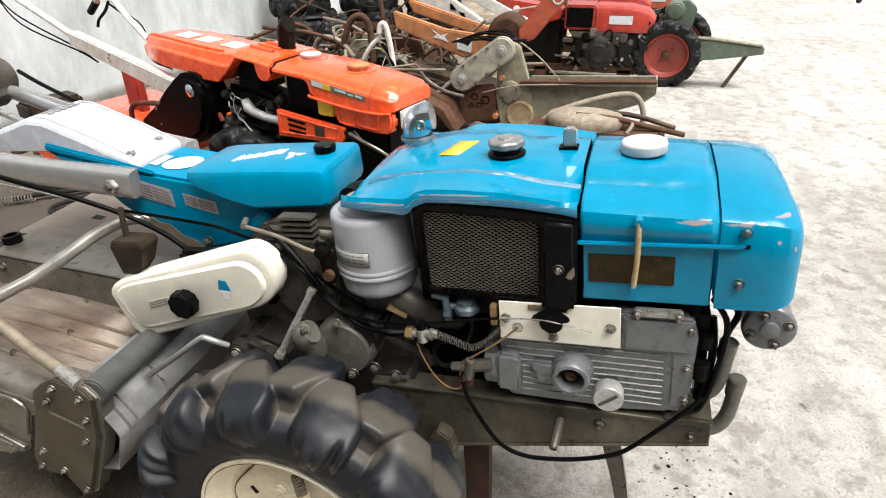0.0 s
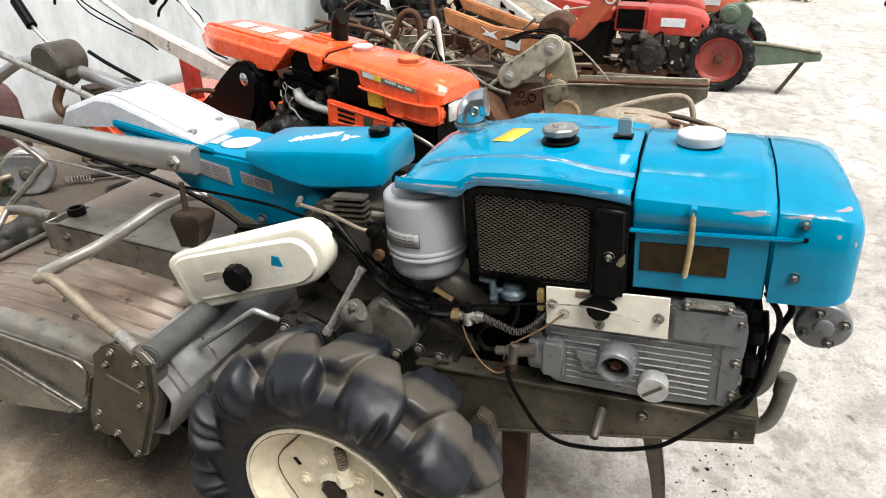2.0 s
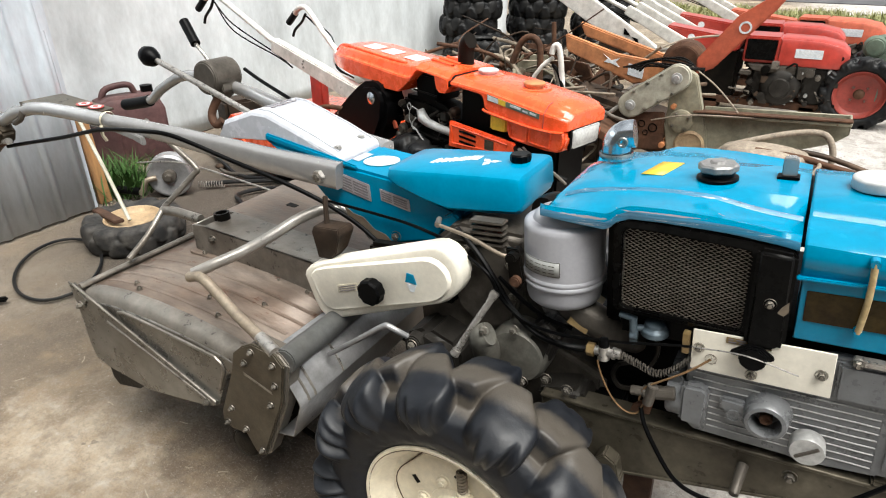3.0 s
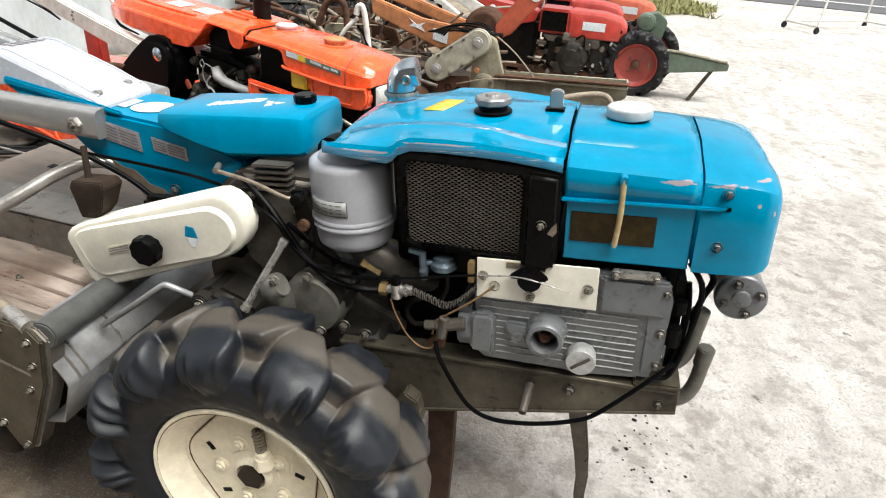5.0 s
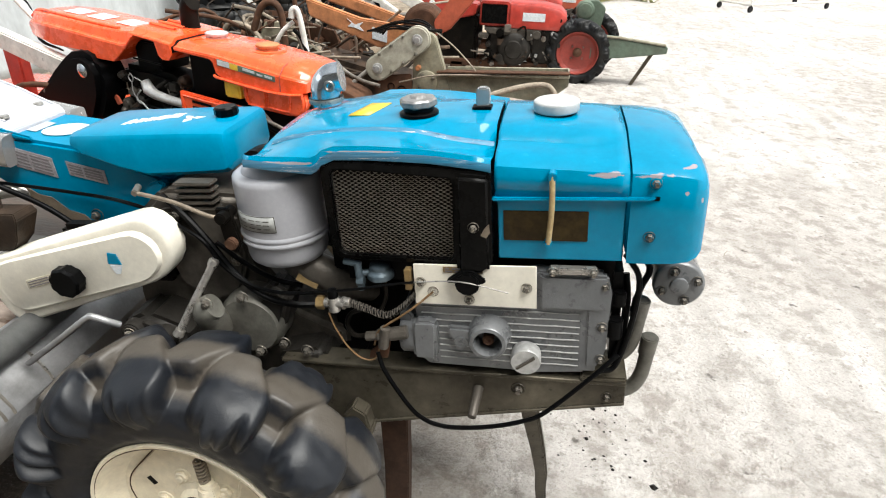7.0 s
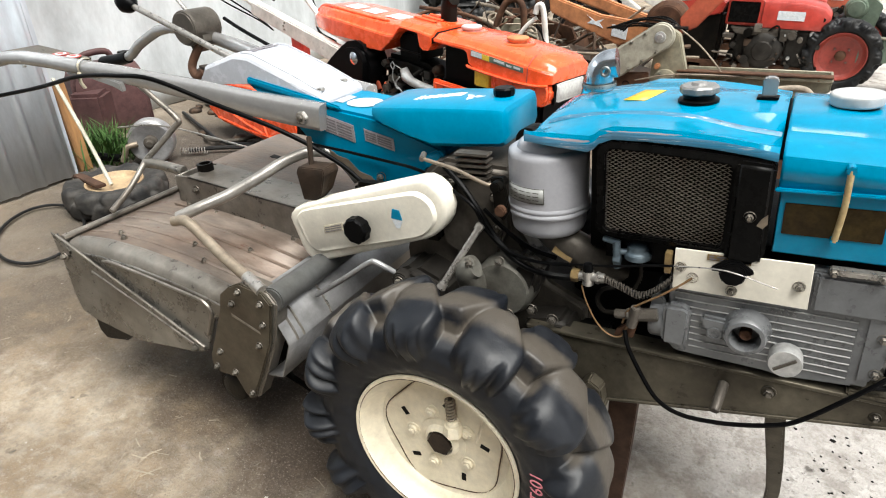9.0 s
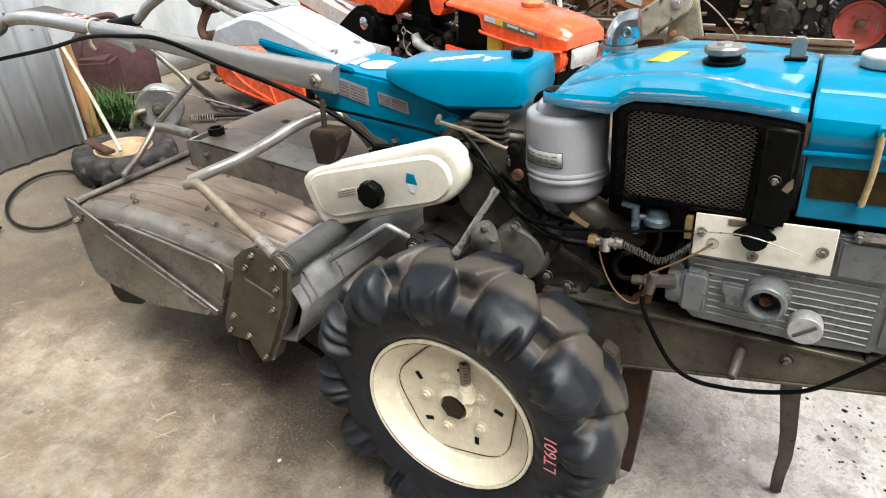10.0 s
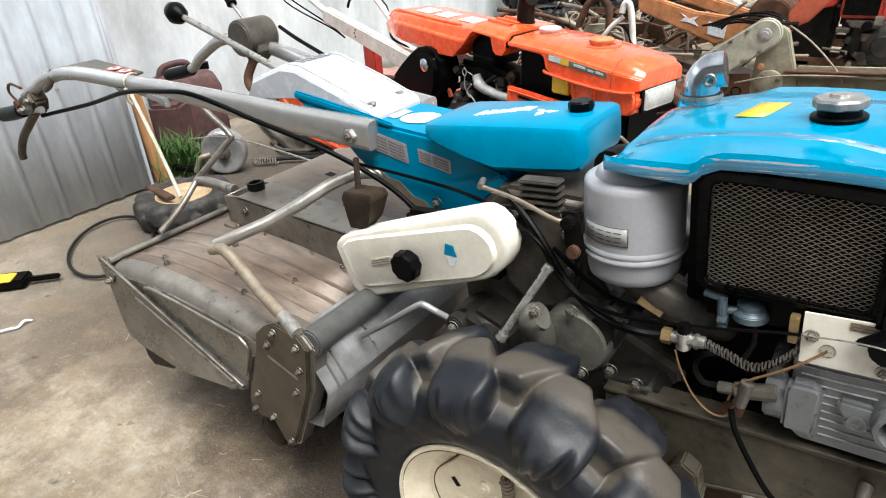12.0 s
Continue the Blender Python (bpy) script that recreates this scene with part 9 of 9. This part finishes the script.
for pts, mt in (([(-1.7, 1.30, 0.01), (-1.75, 1.5, 0.02), (-1.95, 1.55, 0.02), (-2.05, 1.4, 0.015), (-1.9, 1.3, 0.02)], RUBBER), ([(-2.9, 1.9, 0.02), (-2.5, 1.7, 0.03), (-2.2, 1.6, 0.02), (-1.9, 1.75, 0.02), (-1.6, 1.6, 0.02)], RUBBER), ([(-2.3, 1.05, 0.25), (-1.9, 1.0, 0.33), (-1.3, 0.9, 0.36), (-0.9, 0.8, 0.38)], STEEL)):
    bm = BM()
    add_tube(bm, pts, 0.011 if mt is RUBBER else 0.004, 8)
    solid("loose_cable", bm, mt, Matrix(), "loose dark cable by the wall", "cable")
bm = BM()
add_box(bm, -0.07, 0.05, -0.04, 0.04, 0.0, 0.035)
add_box(bm, 0.05, 0.16, -0.012, 0.012, 0.008, 0.026)
tool = solid("clamp_tool", bm, BLACK, Matrix.Translation((-2.115, 0.115, 0)) @ Matrix.Rotation(radians(45), 4, "Z"), "black hand tool with a yellow side on the ground", "tool", bevel=0.006)
bm = BM()
add_box(bm, -0.06, 0.01, -0.042, 0.02, 0.033, 0.040)
part("yellow_side", bm, YELLOW, tool, bevel=0.002)
bm = BM()
add_tube(bm, [(-1.825, -0.060, 0.004), (-1.805, -0.035, 0.008), (-1.795, -0.010, 0.005), (-1.808, 0.015, 0.009), (-1.798, 0.036, 0.004)], 0.0042, 6)
solid("rag_string", bm, STICKER, Matrix(), "scrap of white string on the ground", "string")
rnd = random.Random(21)
for i in range(14):                                    # stones and rubble by the wall
    bm = BM()
    bmesh.ops.create_icosphere(bm, subdivisions=2, radius=rnd.uniform(0.03, 0.09))
    for v in bm.verts:
        v.co *= 1 + 0.35 * noise.noise(v.co * 14 + Vector((i, 0, 0)))
        v.co.z *= 0.6
    solid("stone", bm, LIMEWASH if i % 5 == 0 else DARKIRON, Matrix.Translation((rnd.uniform(-3.0, -1.5), rnd.uniform(1.2, 2.2), 0.01)) @ Matrix.Scale(0.6, 4), "rough stone among rubble", "stone", "rubble by the wall", smooth=60)

bm = BM()                                              # orange-brown plank behind the gate's edge
add_loft(bm, [[(x - 0.012, y - 0.032, z), (x + 0.012, y - 0.032, z), (x + 0.012, y + 0.032, z), (x - 0.012, y + 0.032, z)] for x, y, z in ((-2.60, 1.02, -0.005), (-2.605, 1.012, 0.22), (-2.61, 1.005, 0.44))])
solid("plank", bm, material("tan_wood", (0.36, 0.19, 0.075), 0.7, 0.0, (0.20, 0.10, 0.045), 0.5, 10, 0.4, 150, stretch=(1, 1, 0.2)), Matrix(), "orange-brown plank leaning behind the gate", "plank", bevel=0.003)

# wooden prop under the rail
bm = BM()
add_loft(bm, [[(x - w_, y - 0.016, z), (x + w_, y - 0.016, z), (x + w_, y + 0.016, z), (x - w_, y + 0.016, z)] for x, y, z, w_ in ((0.276, 0.300, -0.005, 0.024), (0.276, 0.295, 0.16, 0.025), (0.272, 0.285, 0.325, 0.027))])
solid("wooden_prop", bm, WOOD, Matrix(), "dark brown plank propping up the chassis", "prop", bevel=0.002)

# ---- walls ----
bm = BM()                                              # corrugated sheets of the gate
rows = []
ny = 340
for k in range(ny + 1):
    y = -1.9 + (0.93 + 1.9) * k / ny
    ph = (y * 8.0) % 1.0
    d = 0.0
    if ph < 0.30:
        d = 0.014 * math.sin(math.pi * ph / 0.30)
    d += 0.003 * noise.noise(Vector((0, y * 3, 0)))
    rows.append([(-2.545 - 0.04 * (y - 0.9) * 0 + d + lean * z, y, z) for z, lean in ((0.01, 0), (0.7, -0.02), (1.4, -0.02), (2.3, -0.02))])
add_loft(bm, rows, closed=False)
gate = thicken(solid("wall_gate", bm, GALV, Matrix(), "corrugated galvanised sheet gate, weathered", "gate", kind="structure", smooth=60), 0.0015)
for y in (0.15, 0.4, 0.65, 0.85, -0.1, -0.4):
    for z in (0.55, 1.15):
        part("bolt", BOLT, None, gate, m=Matrix.Translation((-2.535, y, z)) @ Matrix.Rotation(radians(90), 4, "Y"))
bm = BM()
add_box(bm, -2.60, -2.56, 0.905, 0.955, 0.0, 2.4)
part("gate_post", bm, GALV, gate, "pale bluish post", bevel=0.003)
bm = BM()
pts = []
nz, nw = 24, 90
verts, faces = [], []
for j in range(nz + 1):
    for i in range(nw + 1):
        y, z = 0.93 + 6.2 * i / nw, 2.6 * j / nz
        verts.append((-3.35 + 0.012 * noise.noise(Vector((y * 2, z * 2, 5))), y, z))
for j in range(nz):
    for i in range(nw):
        a = j * (nw + 1) + i
        faces.append((a, a + 1, a + nw + 2, a + nw + 1))
bm.free()
me = bpy.data.meshes.new("wall_yard")
me.from_pydata(verts, [], faces)
me.materials.append(LIMEWASH)
me.polygons.foreach_set("use_smooth", [True] * len(faces))
wy = tagged(new("wall_yard", me), "stained whitewashed block wall", "wall", kind="structure")
sl = wy.modifiers.new("thickness", "SOLIDIFY")
sl.thickness, sl.offset = 0.15, 1
bm = BM()
add_box(bm, -3.5, -2.60, 0.80, 0.93, 0, 2.6)
solid("wall_return", bm, LIMEWASH, Matrix(), "whitewashed wall return behind the gate", "wall", kind="structure")

# ---- road and far side ----
bm = BM()
add_prism(bm, [(-40, 15.5), (60, 12.2), (60, 19.5), (-40, 23.5)], -0.002, 0.012, "z")
solid("road", bm, ASPHALT, Matrix(), "grey asphalt road past the yard", "road", kind="structure")
bm = BM()
add_prism(bm, [(-40, 17.2), (60, 13.8), (60, 13.95), (-40, 17.35)], 0.012, 0.017, "z")
solid("road_line", bm, ROADLINE, Matrix(), "white painted road edge line", "road line", kind="structure")
bm = BM()
for i in range(9000):
    u = rnd.random()
    x = -3.2 + 5.6 * u + rnd.gauss(0, 0.2)
    y = 11.0 + 0.3 * max(0.0, x - 1.2) + rnd.uniform(-1.0, 1.0) + 0.25 * math.sin(x * 5)
    if x > 2.0 + 0.15 * math.sin(y * 4):
        continue
    h, a, s = rnd.uniform(0.03, 0.15), rnd.uniform(0, 6.28), rnd.uniform(0.04, 0.2)
    c, q, w_ = math.cos(a), math.sin(a), rnd.uniform(0.008, 0.02)
    v = [bm.verts.new(p) for p in ((x - q * w_, y + c * w_, 0), (x + q * w_, y - c * w_, 0), (x + c * s, y + q * s, h))]
    bm.faces.new(v)
tagged(solid("verge_grass", bm, STRAW, Matrix(), "rough green verge grass beside the road", "grass", kind="stuff"))
bm = BM()
add_cyl(bm, (2.12, 11.35, -0.01), (2.14, 11.35, 1.9), 0.014, n=10)
solid("marker_pole", bm, WHITEPAINT, Matrix(), "thin white pole at the end of the verge", "pole")
bm = BM()
add_prism(bm, [(-40, 24.5), (60, 20.5), (60, 24.5), (-40, 28.5)], 0.0, 0.9, "z")
hedge = solid("field_bank", bm, STRAW, Matrix(), "low grassy bank beyond the road", "bank", kind="structure", bevel=0.3)
tr = thing("cart_trolley", Matrix.Translation((3.10, 9.85, 0)) @ Matrix.Rotation(radians(37), 4, "Z"), "thin white steel trolley frame on castors", "trolley")
for y in (-0.28, 0.28):
    bm = BM()
    add_tube(bm, [(0, y, 0.10), (1.75, y, 0.10)], 0.016, 8, 0)
    part("base_rail", bm, WHITEPAINT, tr)
for x in (0.0, 1.75):
    bm = BM()
    add_tube(bm, [(x, -0.28, 0.10), (x, 0.28, 0.10)], 0.016, 8, 0)
    part("base_rail", bm, WHITEPAINT, tr)
    for y in (-0.28, 0.28):
        bm = BM()
        add_tube(bm, [(x, y, 0.10), (x + (0.25 if x < 1 else -0.25), y * 0.5, 1.0)], 0.014, 8, 0)
        part("leg", bm, WHITEPAINT, tr)
        bm = BM()
        add_cyl(bm, (x, y - 0.015, 0.042), (x, y + 0.015, 0.042), 0.045, n=14)
        add_cyl(bm, (x, y, 0.05), (x, y, 0.10), 0.012, n=8)
        part("castor", bm, RUBBER, tr, bevel=0.004)
bm = BM()
add_tube(bm, [(0.25, -0.14, 1.0), (1.5, -0.14, 1.0), (1.5, 0.14, 1.0), (0.25, 0.14, 1.0), (0.25, -0.14, 1.0)], 0.014, 8, 0)
part("top_frame", bm, WHITEPAINT, tr)

# pebbles and clods strewn over the yard
rnd = random.Random(8)
verts, faces = [], []
for i in range(5200):
    x, y = rnd.uniform(0.2, 4.2), rnd.uniform(-0.6, 7.5)
    if i % 7 == 0:
        x, y = rnd.uniform(-2.2, 0.9), rnd.uniform(-0.9, 1.2)
    if x < 0.9 and rnd.random() < 0.7:
        continue
    s = rnd.uniform(0.002, 0.0065) * (1.7 if rnd.random() < 0.06 else 1) * (0.55 if x < 0.3 else 1.0) * (1 + 0.08 * max(0, y))
    b = len(verts)
    z0 = height(x, y)
    for px, py, pz in ((1, 0, 0), (0.3, 0.9, 0), (-0.8, 0.5, 0), (-0.7, -0.6, 0), (0.4, -0.9, 0), (0.1, 0.1, 0.7)):
        verts.append((x + s * px * rnd.uniform(0.7, 1.3), y + s * py * rnd.uniform(0.7, 1.3), z0 + s * pz))
    faces += [(b + k, b + (k + 1) % 5, b + 5) for k in range(5)]
me = bpy.data.meshes.new("pebbles")
me.from_pydata(verts, [], faces)
me.materials.append(material("pebble", (0.46, 0.42, 0.38), 0.85, 0, (0.28, 0.25, 0.22), 0.5, 3, 0.3, 80))
tagged(new("pebbles", me), "small stones strewn over the yard", "pebbles", kind="stuff")

# chips of straw and dry stalk trodden into the concrete
verts, faces = [], []
for i in range(130):
    x, y = rnd.uniform(-1.7, 0.3), rnd.uniform(-0.7, 0.9)
    if i % 3 == 0:
        x, y = rnd.uniform(0.6, 4.0), rnd.uniform(0.2, 6.0)
    a, half, wide = rnd.uniform(0, math.pi), rnd.uniform(0.004, 0.022), rnd.uniform(0.0010, 0.0022)
    if i % 14 == 1:                                    # a few stalks lie together
        x, y, half = rnd.gauss(-0.74, 0.06), rnd.gauss(-0.12, 0.035), rnd.uniform(0.018, 0.032)
    cx, cy, z0, b = math.cos(a), math.sin(a), height(x, y) + 0.001, len(verts)
    for s, bend in ((-1, 0), (0.1, wide * rnd.uniform(-2, 2)), (1, 0)):
        for v, up in ((-1, 0), (0, wide), (1, 0)):
            verts.append((x + s * half * cx - (v * wide + bend) * cy, y + s * half * cy + (v * wide + bend) * cx, z0 + up))
    for s in (0, 3):
        faces += [(b + s, b + s + 1, b + s + 4, b + s + 3), (b + s + 1, b + s + 2, b + s + 5, b + s + 4)]
me = bpy.data.meshes.new("straw_chips")
me.from_pydata(verts, [], faces)
me.materials.append(material("dry_straw", (0.40, 0.345, 0.26), 0.8, 0, (0.13, 0.10, 0.07), 0.5, 3, 0.2, 80))
tagged(new("straw_chips", me), "dry straw chips scattered over the floor", "straw", kind="stuff")

# unseen wall and awning added behind the camera to dim the near sides
bm = BM()
add_box(bm, -5.0, 6.0, -4.4, -4.2, 0.0, 3.4)
solid("wall_workshop", bm, CONCRETE, Matrix(), "unseen grey wall added to block skylight", "wall", kind="structure")
bm = BM()
add_prism(bm, [(-4.6, 3.3), (-4.6, 3.38), (-2.1, 3.02), (-2.1, 2.94)], -5.0, 6.0, "x")
solid("roof_workshop", bm, CONCRETE, Matrix(), "unseen sloping slab added to block skylight", "roof", kind="structure")

# oily clods dropped under the engine's nose
rnd = random.Random(19)
verts, faces = [], []
for i in range(52):
    x, y = rnd.gauss(0.72, 0.07), rnd.gauss(0.60, 0.12)
    s = rnd.uniform(0.0015, 0.0048) * (2.2 if i < 5 else 1)
    b, z0 = len(verts), height(x, y)
    for px, py, pz in ((1, 0, 0), (0.3, 0.9, 0), (-0.8, 0.5, 0), (-0.7, -0.6, 0), (0.4, -0.9, 0), (0.1, 0.1, 0.45)):
        verts.append((x + s * px * rnd.uniform(0.6, 1.5), y + s * py * rnd.uniform(0.6, 1.5), z0 + s * pz))
    faces += [(b + k, b + (k + 1) % 5, b + 5) for k in range(5)]
me = bpy.data.meshes.new("oily_clods")
me.from_pydata(verts, [], faces)
me.materials.append(GREASE)
tagged(new("oily_clods", me), "black oily clods on pale dirt", "clods", kind="stuff")
